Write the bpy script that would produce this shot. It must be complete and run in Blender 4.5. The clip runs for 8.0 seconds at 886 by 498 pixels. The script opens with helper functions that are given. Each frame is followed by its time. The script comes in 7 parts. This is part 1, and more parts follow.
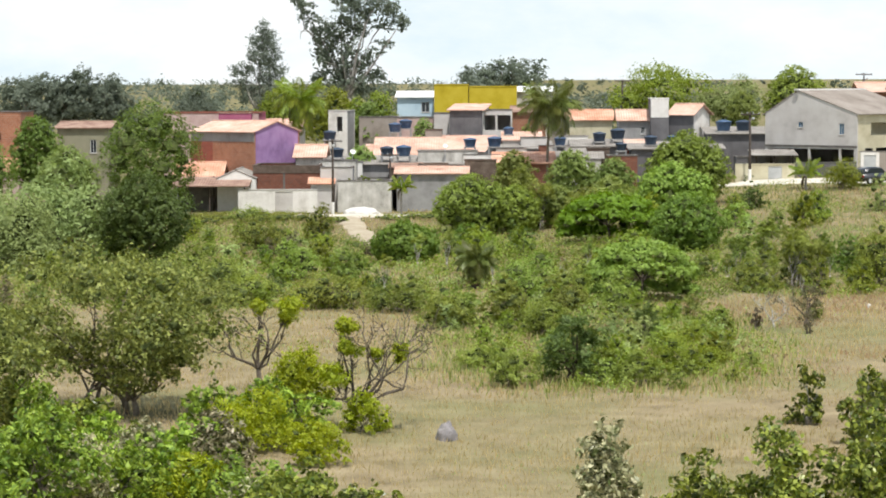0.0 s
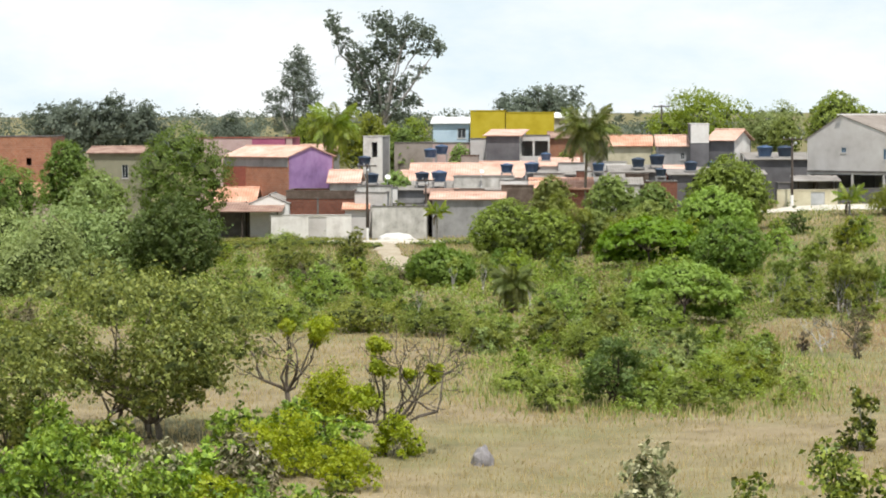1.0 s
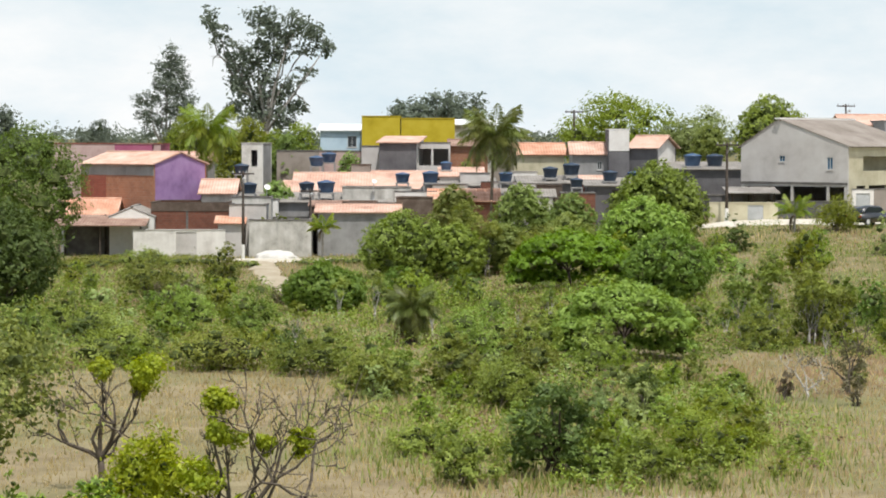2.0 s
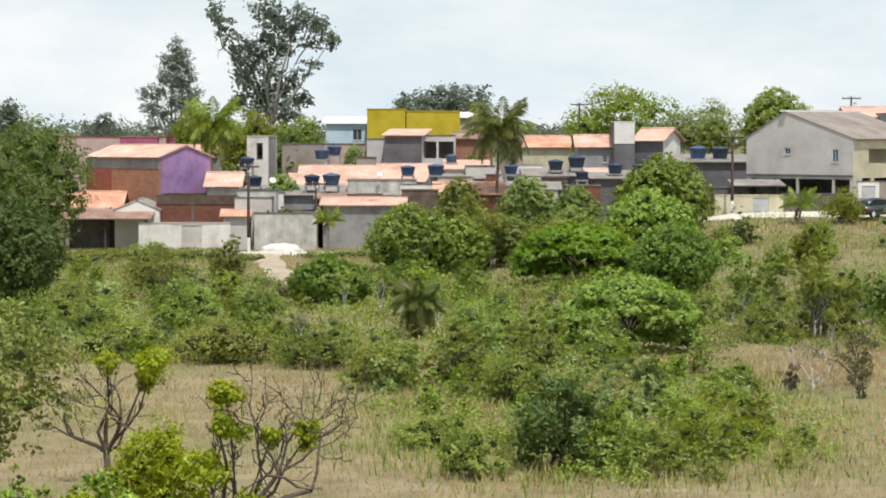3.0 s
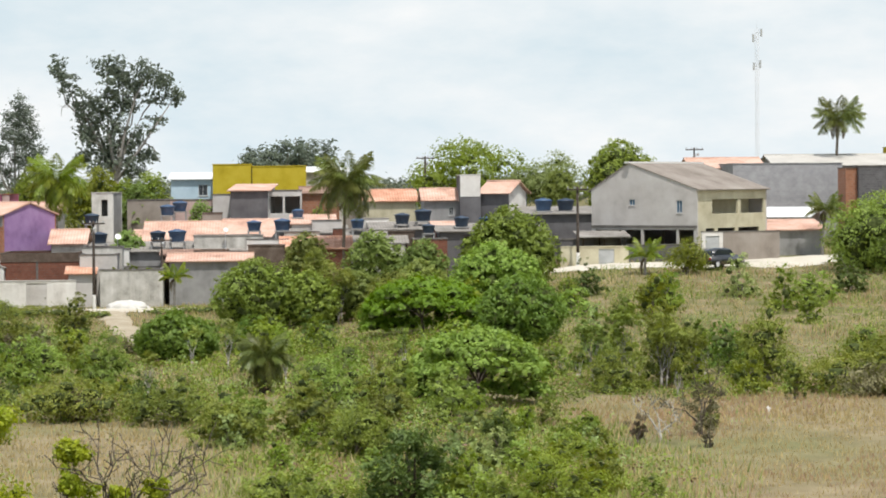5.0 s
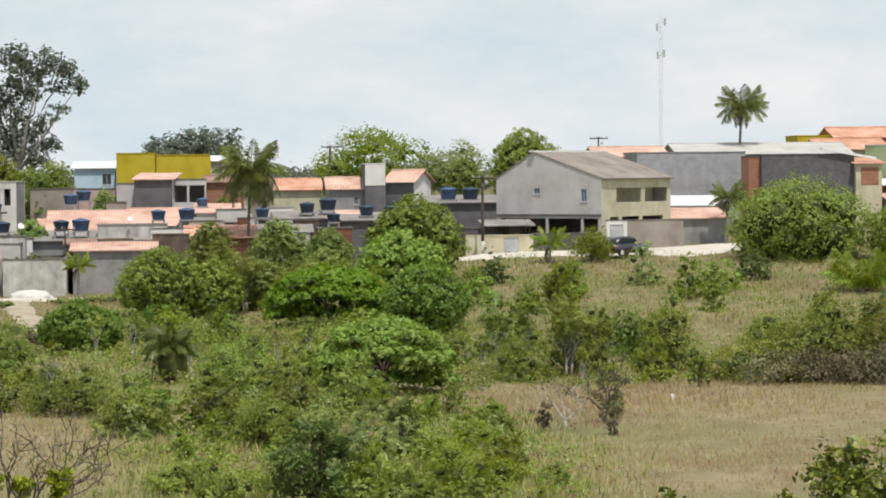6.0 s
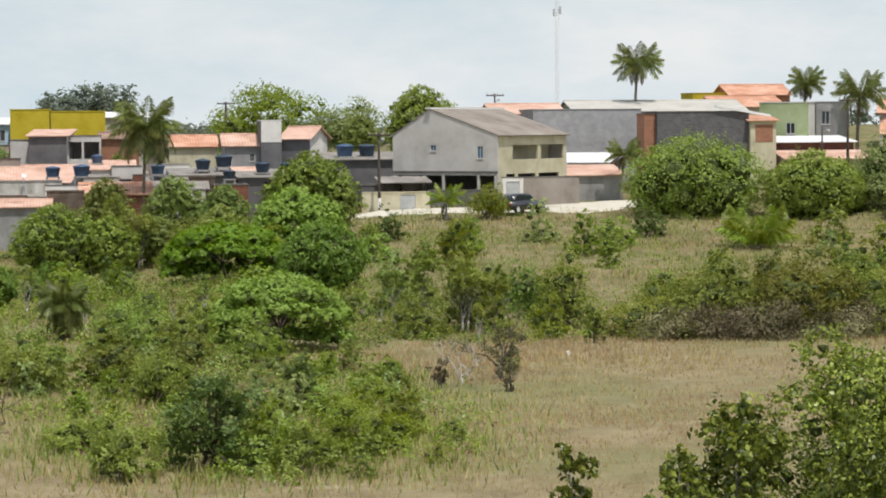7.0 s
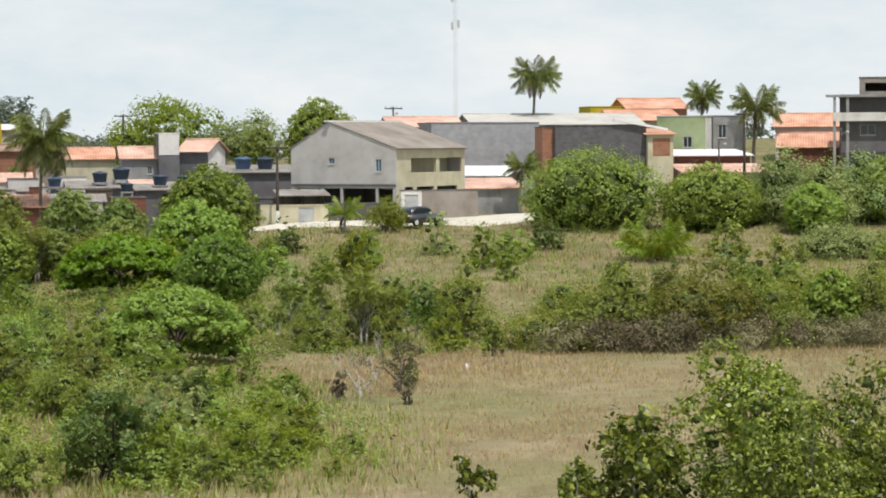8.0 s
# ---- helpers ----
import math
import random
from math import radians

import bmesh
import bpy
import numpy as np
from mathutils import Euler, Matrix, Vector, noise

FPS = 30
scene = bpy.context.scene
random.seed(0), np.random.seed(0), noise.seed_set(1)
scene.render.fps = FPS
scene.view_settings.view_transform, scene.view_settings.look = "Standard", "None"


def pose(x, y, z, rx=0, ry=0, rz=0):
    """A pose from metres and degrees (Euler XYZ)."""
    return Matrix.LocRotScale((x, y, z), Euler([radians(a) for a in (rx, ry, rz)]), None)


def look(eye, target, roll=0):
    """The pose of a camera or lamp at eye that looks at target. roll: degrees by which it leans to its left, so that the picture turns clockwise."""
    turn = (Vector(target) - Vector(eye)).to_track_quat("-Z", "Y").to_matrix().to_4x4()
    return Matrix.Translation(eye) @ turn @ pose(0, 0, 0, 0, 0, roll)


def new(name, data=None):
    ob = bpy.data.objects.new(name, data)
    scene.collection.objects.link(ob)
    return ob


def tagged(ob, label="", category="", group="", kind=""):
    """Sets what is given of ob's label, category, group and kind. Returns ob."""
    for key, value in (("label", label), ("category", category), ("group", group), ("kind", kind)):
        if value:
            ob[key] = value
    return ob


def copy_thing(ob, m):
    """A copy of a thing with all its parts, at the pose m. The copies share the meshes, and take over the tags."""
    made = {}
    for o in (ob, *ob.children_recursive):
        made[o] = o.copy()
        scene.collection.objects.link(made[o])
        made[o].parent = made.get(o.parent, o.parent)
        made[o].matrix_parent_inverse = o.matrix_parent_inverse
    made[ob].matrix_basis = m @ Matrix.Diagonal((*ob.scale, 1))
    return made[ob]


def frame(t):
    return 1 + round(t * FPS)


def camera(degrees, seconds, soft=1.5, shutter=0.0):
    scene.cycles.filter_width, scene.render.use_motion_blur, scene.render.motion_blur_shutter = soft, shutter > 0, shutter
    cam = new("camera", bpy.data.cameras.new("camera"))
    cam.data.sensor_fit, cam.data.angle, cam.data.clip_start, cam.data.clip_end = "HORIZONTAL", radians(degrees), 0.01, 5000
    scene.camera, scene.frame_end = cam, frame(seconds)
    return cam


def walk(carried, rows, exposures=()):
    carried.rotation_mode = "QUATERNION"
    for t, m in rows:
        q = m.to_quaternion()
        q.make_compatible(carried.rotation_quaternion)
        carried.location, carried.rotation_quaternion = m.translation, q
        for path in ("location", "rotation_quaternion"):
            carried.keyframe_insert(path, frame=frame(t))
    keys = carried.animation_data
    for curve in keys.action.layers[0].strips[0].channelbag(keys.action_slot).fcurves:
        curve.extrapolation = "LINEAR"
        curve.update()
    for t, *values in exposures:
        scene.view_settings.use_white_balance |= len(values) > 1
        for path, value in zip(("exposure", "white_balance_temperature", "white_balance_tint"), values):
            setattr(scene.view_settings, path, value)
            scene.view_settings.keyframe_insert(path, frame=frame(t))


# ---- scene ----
# ---------------- camera and its way ----------------
cam = camera(19.77, 8.0, soft=1.88)
# seconds, eye x, y, z, heading, tilt, lean in degrees
PATH = [
    (0.0, 0.54, -31.00, 12.43, -1.152, -3.840, 0.163),
    (0.5, 0.52, -31.00, 12.41, -1.505, -3.513, 0.188),
    (0.6, 0.51, -30.90, 12.35, -1.604, -3.424, 0.181),
    (0.7, 0.51, -30.62, 12.20, -1.725, -3.315, 0.164),
    (0.8, 0.49, -30.20, 12.00, -1.842, -3.210, 0.140),
    (0.9, 0.48, -29.09, 11.79, -1.931, -3.128, 0.115),
    (1.0, 0.46, -27.20, 11.60, -1.966, -3.088, 0.093),
    (1.1, 0.43, -24.40, 11.44, -1.938, -3.097, 0.073),
    (1.2, 0.37, -21.00, 11.27, -1.863, -3.137, 0.053),
    (1.3, 0.30, -17.71, 11.12, -1.749, -3.188, 0.033),
    (1.4, 0.23, -14.33, 10.95, -1.609, -3.226, 0.011),
    (1.5, 0.18, -11.00, 10.77, -1.452, -3.234, -0.012),
    (1.6, 0.14, -7.52, 10.56, -1.211, -3.171, -0.039),
    (1.7, 0.10, -4.60, 10.36, -0.848, -3.038, -0.069),
    (1.8, 0.07, -2.80, 10.16, -0.416, -2.871, -0.101),
    (1.9, 0.03, -1.40, 9.98, 0.034, -2.694, -0.133),
    (2.0, 0.00, 0.00, 9.80, 0.450, -2.538, -0.165),
    (2.2, 0.00, 0.00, 9.80, 0.425, -2.520, -0.120),
    (3.3, 0.00, 0.00, 9.80, 0.210, -2.740, -0.100),
    (3.5, 0.00, 0.00, 9.80, -0.000, -2.621, -0.000),
    (4.0, 0.00, 0.00, 9.80, 1.050, -2.115, 0.214),
    (4.5, 0.00, 0.00, 9.80, 1.610, -1.588, 0.378),
    (4.7, 0.00, 0.00, 9.80, 2.220, -1.560, 0.410),
    (4.9, 0.00, 0.00, 9.80, 2.950, -1.520, 0.440),
    (5.0, 0.00, 0.00, 9.80, 3.777, -1.494, 0.451),
    (5.2, 0.00, 0.00, 9.80, 5.744, -1.358, 0.470),
    (6.3, 0.00, 0.00, 9.80, 6.057, -1.854, 0.500),
    (6.5, 0.00, 0.00, 9.80, 6.645, -1.815, 0.463),
    (6.6, 0.00, 0.00, 9.80, 7.400, -1.830, 0.450),
    (6.7, 0.00, 0.00, 9.80, 8.270, -2.050, 0.440),
    (6.8, 0.00, 0.00, 9.80, 8.360, -2.580, 0.430),
    (7.0, 0.00, 0.00, 9.80, 8.244, -2.751, 0.409),
    (7.5, 0.00, 0.00, 9.80, 9.529, -2.680, 0.355),
    (8.0, 0.00, 0.00, 9.80, 10.536, -2.471, 0.302),
]

def stand(x, y, z, heading, tilt, lean):
    h, p = radians(heading), radians(tilt)
    fw = Vector((math.sin(h) * math.cos(p), math.cos(h) * math.cos(p), math.sin(p)))
    return look((x, y, z), Vector((x, y, z)) + fw * 50, -lean)


walk(cam, [(r[0], stand(*r[1:])) for r in PATH],
     [(0.0, 0.3), (1.0, 0.29), (1.5, 0.2), (2.0, 0.15), (3.5, 0.13), (4.0, 0.14), (4.5, 0.13), (5.2, 0.1), (6.5, -0.08), (7.0, -0.08), (7.5, -0.06), (8.0, 0.02)])

# ---------------- sky, sun, exposure ----------------
SUN_AZ, SUN_EL = radians(164), radians(66)   # clockwise from +Y
world = bpy.data.worlds.new("sky")
scene.world = world
world.use_nodes = True
wt = world.node_tree
wt.nodes.clear()


def node(tree, kind, **kw):
    n = tree.nodes.new(kind)
    for k, v in kw.items():
        if k == "inputs":
            for a, b in v.items():
                n.inputs[a].default_value = b
        else:
            setattr(n, k, v)
    return n


def sky_setup():
    lk = wt.links.new
    sky = node(wt, "ShaderNodeTexSky", sky_type="NISHITA", sun_disc=False, sun_elevation=SUN_EL, sun_rotation=SUN_AZ,
               air_density=1.0, dust_density=2.2, ozone_density=1.0)
    tc = node(wt, "ShaderNodeTexCoord")
    mp = node(wt, "ShaderNodeMapping")
    mp.inputs["Scale"].default_value = (1.0, 1.0, 2.6)
    nz = node(wt, "ShaderNodeTexNoise", inputs={"Scale": 7.0, "Detail": 9.0, "Roughness": 0.6})
    rp = node(wt, "ShaderNodeMapRange", inputs={"From Min": 0.38, "From Max": 0.66, "To Min": 0.0, "To Max": 1.0})
    sep = node(wt, "ShaderNodeSeparateXYZ")
    hz = node(wt, "ShaderNodeMapRange", inputs={"From Min": 0.0, "From Max": 0.6, "To Min": 1.0, "To Max": 0.35})
    haze = node(wt, "ShaderNodeMix", data_type="RGBA")
    haze.inputs[7].default_value = (6.6, 7.7, 8.3, 1)
    mix = node(wt, "ShaderNodeMix", data_type="RGBA")
    mix.inputs[7].default_value = (8.9, 9.0, 9.0, 1)
    mul = node(wt, "ShaderNodeMath", operation="MULTIPLY")
    bg = node(wt, "ShaderNodeBackground", inputs={"Strength": 0.1})
    out = node(wt, "ShaderNodeOutputWorld")
    lk(tc.outputs["Generated"], mp.inputs["Vector"])
    lk(mp.outputs["Vector"], nz.inputs["Vector"])
    lk(nz.outputs["Fac"], rp.inputs["Value"])
    lk(tc.outputs["Generated"], sep.inputs[0])
    lk(sep.outputs["Z"], hz.inputs["Value"])
    lk(hz.outputs["Result"], haze.inputs[0])
    lk(sky.outputs["Color"], haze.inputs[6])
    lk(rp.outputs["Result"], mul.inputs[0])
    lk(hz.outputs["Result"], mul.inputs[1])
    lk(mul.outputs[0], mix.inputs[0])
    lk(haze.outputs[2], mix.inputs[6])
    lk(mix.outputs[2], bg.inputs["Color"])
    lk(bg.outputs["Background"], out.inputs["Surface"])


sky_setup()
sun = new("sun", bpy.data.lights.new("sun", "SUN"))
sun.data.energy, sun.data.angle, sun.data.color = 3.9, radians(0.6), (1.0, 0.97, 0.92)
sdir = Vector((math.sin(SUN_AZ) * math.cos(SUN_EL), math.cos(SUN_AZ) * math.cos(SUN_EL), math.sin(SUN_EL)))
sun.matrix_world = look(sdir * 100, (0, 0, 0))

# ---------------- materials ----------------


def ramp(tree, stops):
    r = tree.nodes.new("ShaderNodeValToRGB")
    el = r.color_ramp.elements
    while len(el) < len(stops):
        el.new(0.5)
    for e, (p, c) in zip(el, stops):
        e.position, e.color = p, (*c, 1)
    return r


def base_mat(name, rough=0.85, metal=0.0, spec=0.3):
    m = bpy.data.materials.new(name)
    m.use_nodes = True
    t = m.node_tree
    b = t.nodes["Principled BSDF"]
    b.inputs["Roughness"].default_value, b.inputs["Metallic"].default_value = rough, metal
    b.inputs["Specular IOR Level"].default_value = spec
    return m, t, b


def leaf_mat(name, dark, mid, light, rough=0.55, through_light=0.38, patch=0.65, speck=0.32, vary=0.045):
    """Leaves: each leaf its own tint, drifting from clump to clump, some light passing through the blade."""
    m, t, b = base_mat(name, rough, spec=0.3)
    lk = t.links.new
    geo = node(t, "ShaderNodeNewGeometry")
    tc = node(t, "ShaderNodeTexCoord")
    nz = node(t, "ShaderNodeTexNoise", inputs={"Scale": 2.3, "Detail": 2.0})
    oi = node(t, "ShaderNodeObjectInfo")
    a = node(t, "ShaderNodeMath", operation="MULTIPLY", inputs={1: speck})
    c = node(t, "ShaderNodeMath", operation="MULTIPLY_ADD", inputs={1: patch * 1.3, 2: -0.25 * patch})
    s = node(t, "ShaderNodeMath", operation="ADD")
    s2 = node(t, "ShaderNodeMath", operation="MULTIPLY_ADD", inputs={1: 0.16, 2: -0.04})
    s3 = node(t, "ShaderNodeMath", operation="ADD")
    r = ramp(t, [(0.05, dark), (0.45, mid), (0.95, light)])
    lk(geo.outputs["Random Per Island"], a.inputs[0])
    lk(tc.outputs["Object"], nz.inputs["Vector"])
    lk(nz.outputs["Fac"], c.inputs[0])
    lk(a.outputs[0], s.inputs[0])
    lk(c.outputs[0], s.inputs[1])
    lk(oi.outputs["Random"], s2.inputs[0])
    lk(s.outputs[0], s3.inputs[0])
    lk(s2.outputs[0], s3.inputs[1])
    lk(s3.outputs[0], r.inputs["Fac"])
    # every plant differs a little in hue and in depth of colour
    own = node(t, "ShaderNodeHueSaturation")
    hue = node(t, "ShaderNodeMath", operation="MULTIPLY_ADD", inputs={1: vary, 2: 0.5 - 0.75 * vary})
    far = node(t, "ShaderNodeMath", operation="MULTIPLY", inputs={1: 13.7})
    fr = node(t, "ShaderNodeMath", operation="FRACT")
    val = node(t, "ShaderNodeMath", operation="MULTIPLY_ADD", inputs={1: 9.0 * vary, 2: 1.0 - 4.5 * vary})
    lk(oi.outputs["Random"], hue.inputs[0])
    lk(oi.outputs["Random"], far.inputs[0])
    lk(far.outputs[0], fr.inputs[0])
    lk(fr.outputs[0], val.inputs[0])
    lk(hue.outputs[0], own.inputs["Hue"])
    lk(val.outputs[0], own.inputs["Value"])
    lk(r.outputs["Color"], own.inputs["Color"])
    lk(own.outputs["Color"], b.inputs["Base Color"])
    tr = node(t, "ShaderNodeBsdfTranslucent")
    mx = node(t, "ShaderNodeMixShader", inputs={0: through_light})
    hs = node(t, "ShaderNodeHueSaturation", inputs={"Hue": 0.49, "Saturation": 1.1, "Value": 1.25})
    lk(own.outputs["Color"], hs.inputs["Color"])
    lk(hs.outputs["Color"], tr.inputs["Color"])
    lk(b.outputs["BSDF"], mx.inputs[1])
    lk(tr.outputs["BSDF"], mx.inputs[2])
    lk(mx.outputs["Shader"], t.nodes["Material Output"].inputs["Surface"])
    return m


def rough_mat(name, cols, scale=3.0, fine=40.0, rough=0.88, bump=0.3, dist=0.02, streaks=0.0, spec=0.25):
    """Plaster, concrete, bark, sand: two scales of mottling, fine relief, and rain streaks where asked."""
    m, t, b = base_mat(name, rough, spec=spec)
    lk = t.links.new
    tc = node(t, "ShaderNodeTexCoord")
    oi = node(t, "ShaderNodeObjectInfo")
    n1 = node(t, "ShaderNodeTexNoise", noise_dimensions="4D", inputs={"Scale": scale, "Detail": 6.0, "Roughness": 0.6})
    n2 = node(t, "ShaderNodeTexNoise", inputs={"Scale": fine, "Detail": 4.0})
    w = node(t, "ShaderNodeMath", operation="MULTIPLY", inputs={1: 50.0})
    lk(oi.outputs["Random"], w.inputs[0])
    lk(w.outputs[0], n1.inputs["W"])
    lk(tc.outputs["Object"], n1.inputs["Vector"])
    lk(tc.outputs["Object"], n2.inputs["Vector"])
    mx = node(t, "ShaderNodeMath", operation="MULTIPLY_ADD", inputs={1: 0.35, 2: 0.0})
    ad = node(t, "ShaderNodeMath", operation="MULTIPLY_ADD", inputs={1: 0.75})
    lk(n2.outputs["Fac"], mx.inputs[0])
    lk(n1.outputs["Fac"], ad.inputs[0])
    lk(mx.outputs[0], ad.inputs[2])
    last = ad
    if streaks:
        mp = node(t, "ShaderNodeMapping")
        mp.inputs["Scale"].default_value = (1.1, 1.1, 0.16)
        n3 = node(t, "ShaderNodeTexNoise", inputs={"Scale": 1.6, "Detail": 5.0, "Roughness": 0.7})
        sm = node(t, "ShaderNodeMath", operation="MULTIPLY_ADD", inputs={1: streaks, 2: -0.5 * streaks})
        sa = node(t, "ShaderNodeMath", operation="ADD")
        lk(tc.outputs["Object"], mp.inputs["Vector"])
        lk(mp.outputs["Vector"], n3.inputs["Vector"])
        lk(n3.outputs["Fac"], sm.inputs[0])
        lk(ad.outputs[0], sa.inputs[0])
        lk(sm.outputs[0], sa.inputs[1])
        last = sa
    k = len(cols)
    r = ramp(t, [(0.3 + 0.45 * i / max(1, k - 1), c) for i, c in enumerate(cols)])
    lk(last.outputs[0], r.inputs["Fac"])
    lk(r.outputs["Color"], b.inputs["Base Color"])
    bp = node(t, "ShaderNodeBump", inputs={"Strength": bump, "Distance": dist})
    lk(n2.outputs["Fac"], bp.inputs["Height"])
    lk(bp.outputs["Normal"], b.inputs["Normal"])
    return m


def brick_mat(name, c1, c2, mortar, bw=0.4, bh=0.2, size=0.012):
    """Hollow-block masonry far off: courses, joints and mottled clay."""
    m, t, b = base_mat(name, 0.9)
    lk = t.links.new
    tc = node(t, "ShaderNodeTexCoord")
    sep = node(t, "ShaderNodeSeparateXYZ")
    sm = node(t, "ShaderNodeMath", operation="ADD")
    cb = node(t, "ShaderNodeCombineXYZ")
    br = node(t, "ShaderNodeTexBrick", inputs={"Scale": 1.0, "Mortar Size": size, "Brick Width": bw, "Row Height": bh, "Bias": 0.0})
    br.inputs["Color1"].default_value, br.inputs["Color2"].default_value, br.inputs["Mortar"].default_value = (*c1, 1), (*c2, 1), (*mortar, 1)
    nz = node(t, "ShaderNodeTexNoise", inputs={"Scale": 1.2, "Detail": 7.0, "Roughness": 0.65})
    mx = node(t, "ShaderNodeMix", data_type="RGBA", blend_type="OVERLAY", inputs={0: 0.55})
    rp = ramp(t, [(0.25, (0.28, 0.27, 0.26)), (0.75, (0.68, 0.66, 0.64))])
    lk(tc.outputs["Object"], sep.inputs[0])
    lk(sep.outputs["X"], sm.inputs[0])
    lk(sep.outputs["Y"], sm.inputs[1])
    lk(sm.outputs[0], cb.inputs["X"])
    lk(sep.outputs["Z"], cb.inputs["Y"])
    lk(cb.outputs[0], br.inputs["Vector"])
    lk(tc.outputs["Object"], nz.inputs["Vector"])
    lk(nz.outputs["Fac"], rp.inputs["Fac"])
    lk(br.outputs["Color"], mx.inputs[6])
    lk(rp.outputs["Color"], mx.inputs[7])
    lk(mx.outputs[2], b.inputs["Base Color"])
    bp = node(t, "ShaderNodeBump", inputs={"Strength": 0.5, "Distance": 0.01})
    bp.invert = True
    lk(br.outputs["Fac"], bp.inputs["Height"])
    lk(bp.outputs["Normal"], b.inputs["Normal"])
    return m


def ground_mat():
    """Dry savanna grass over pale sand, with greener and redder drifts."""
    m, t, b = base_mat("dry_grass_ground", 0.95, spec=0.1)
    lk = t.links.new
    tc = node(t, "ShaderNodeTexCoord")
    n1 = node(t, "ShaderNodeTexNoise", inputs={"Scale": 0.06, "Detail": 7.0, "Roughness": 0.6})
    n2 = node(t, "ShaderNodeTexNoise", inputs={"Scale": 0.5, "Detail": 8.0, "Roughness": 0.7})
    n3 = node(t, "ShaderNodeTexNoise", inputs={"Scale": 7.0, "Detail": 5.0})
    for n in (n1, n2, n3):
        lk(tc.outputs["Object"], n.inputs["Vector"])
    r1 = ramp(t, [(0.3, (0.155, 0.12, 0.068)), (0.5, (0.25, 0.2, 0.118)), (0.7, (0.335, 0.275, 0.17))])
    n5 = node(t, "ShaderNodeTexNoise", inputs={"Scale": 5.0, "Detail": 7.0, "Roughness": 0.7})
    lk(tc.outputs["Object"], n5.inputs["Vector"])
    m5 = node(t, "ShaderNodeMath", operation="MULTIPLY_ADD", inputs={1: 0.55, 2: -0.275})
    a5 = node(t, "ShaderNodeMath", operation="ADD")
    lk(n5.outputs["Fac"], m5.inputs[0])
    lk(n2.outputs["Fac"], a5.inputs[0])
    lk(m5.outputs[0], a5.inputs[1])
    lk(a5.outputs[0], r1.inputs["Fac"])
    r2 = ramp(t, [(0.42, (0, 0, 0)), (0.62, (1, 1, 1))])
    lk(n1.outputs["Fac"], r2.inputs["Fac"])
    n4 = node(t, "ShaderNodeTexNoise", inputs={"Scale": 0.16, "Detail": 6.0, "Roughness": 0.6})
    mp = node(t, "ShaderNodeMapping")
    mp.inputs["Location"].default_value = (31.0, 7.0, 0.0)
    mp.inputs["Scale"].default_value = (0.6, 1.6, 1.0)
    lk(tc.outputs["Object"], mp.inputs["Vector"])
    lk(mp.outputs["Vector"], n4.inputs["Vector"])
    r4 = ramp(t, [(0.66, (0, 0, 0)), (0.80, (1, 1, 1))])
    lk(n4.outputs["Fac"], r4.inputs["Fac"])
    sand = node(t, "ShaderNodeMix", data_type="RGBA")
    sand.inputs[7].default_value = (0.52, 0.46, 0.36, 1)
    mx = node(t, "ShaderNodeMix", data_type="RGBA")
    mx.inputs[7].default_value = (0.13, 0.16, 0.05, 1)
    f = node(t, "ShaderNodeMath", operation="MULTIPLY", inputs={1: 0.5})
    lk(r2.outputs["Color"], f.inputs[0])
    lk(f.outputs[0], mx.inputs[0])
    lk(r1.outputs["Color"], mx.inputs[6])
    lk(r4.outputs["Color"], sand.inputs[0])
    lk(mx.outputs[2], sand.inputs[6])
    # the unmown slope beyond the field is browner and greener than the field
    sx = node(t, "ShaderNodeSeparateXYZ")
    lk(tc.outputs["Object"], sx.inputs[0])
    wob = node(t, "ShaderNodeMath", operation="MULTIPLY_ADD", inputs={1: 30.0})
    lk(n2.outputs["Fac"], wob.inputs[0])
    lk(sx.outputs["Y"], wob.inputs[2])
    far = node(t, "ShaderNodeMapRange", inputs={"From Min": 126.0, "From Max": 142.0, "To Min": 0.0, "To Max": 0.75})
    lk(wob.outputs[0], far.inputs["Value"])
    r6 = ramp(t, [(0.36, (0.10, 0.115, 0.035)), (0.5, (0.165, 0.155, 0.065)), (0.62, (0.27, 0.205, 0.13))])
    lk(n2.outputs["Fac"], r6.inputs["Fac"])
    rough_slope = node(t, "ShaderNodeMix", data_type="RGBA")
    lk(far.outputs[0], rough_slope.inputs[0])
    lk(sand.outputs[2], rough_slope.inputs[6])
    lk(r6.outputs["Color"], rough_slope.inputs[7])
    lk(rough_slope.outputs[2], b.inputs["Base Color"])
    bp = node(t, "ShaderNodeBump", inputs={"Strength": 0.6, "Distance": 0.08})
    lk(n3.outputs["Fac"], bp.inputs["Height"])
    lk(bp.outputs["Normal"], b.inputs["Normal"])
    return m


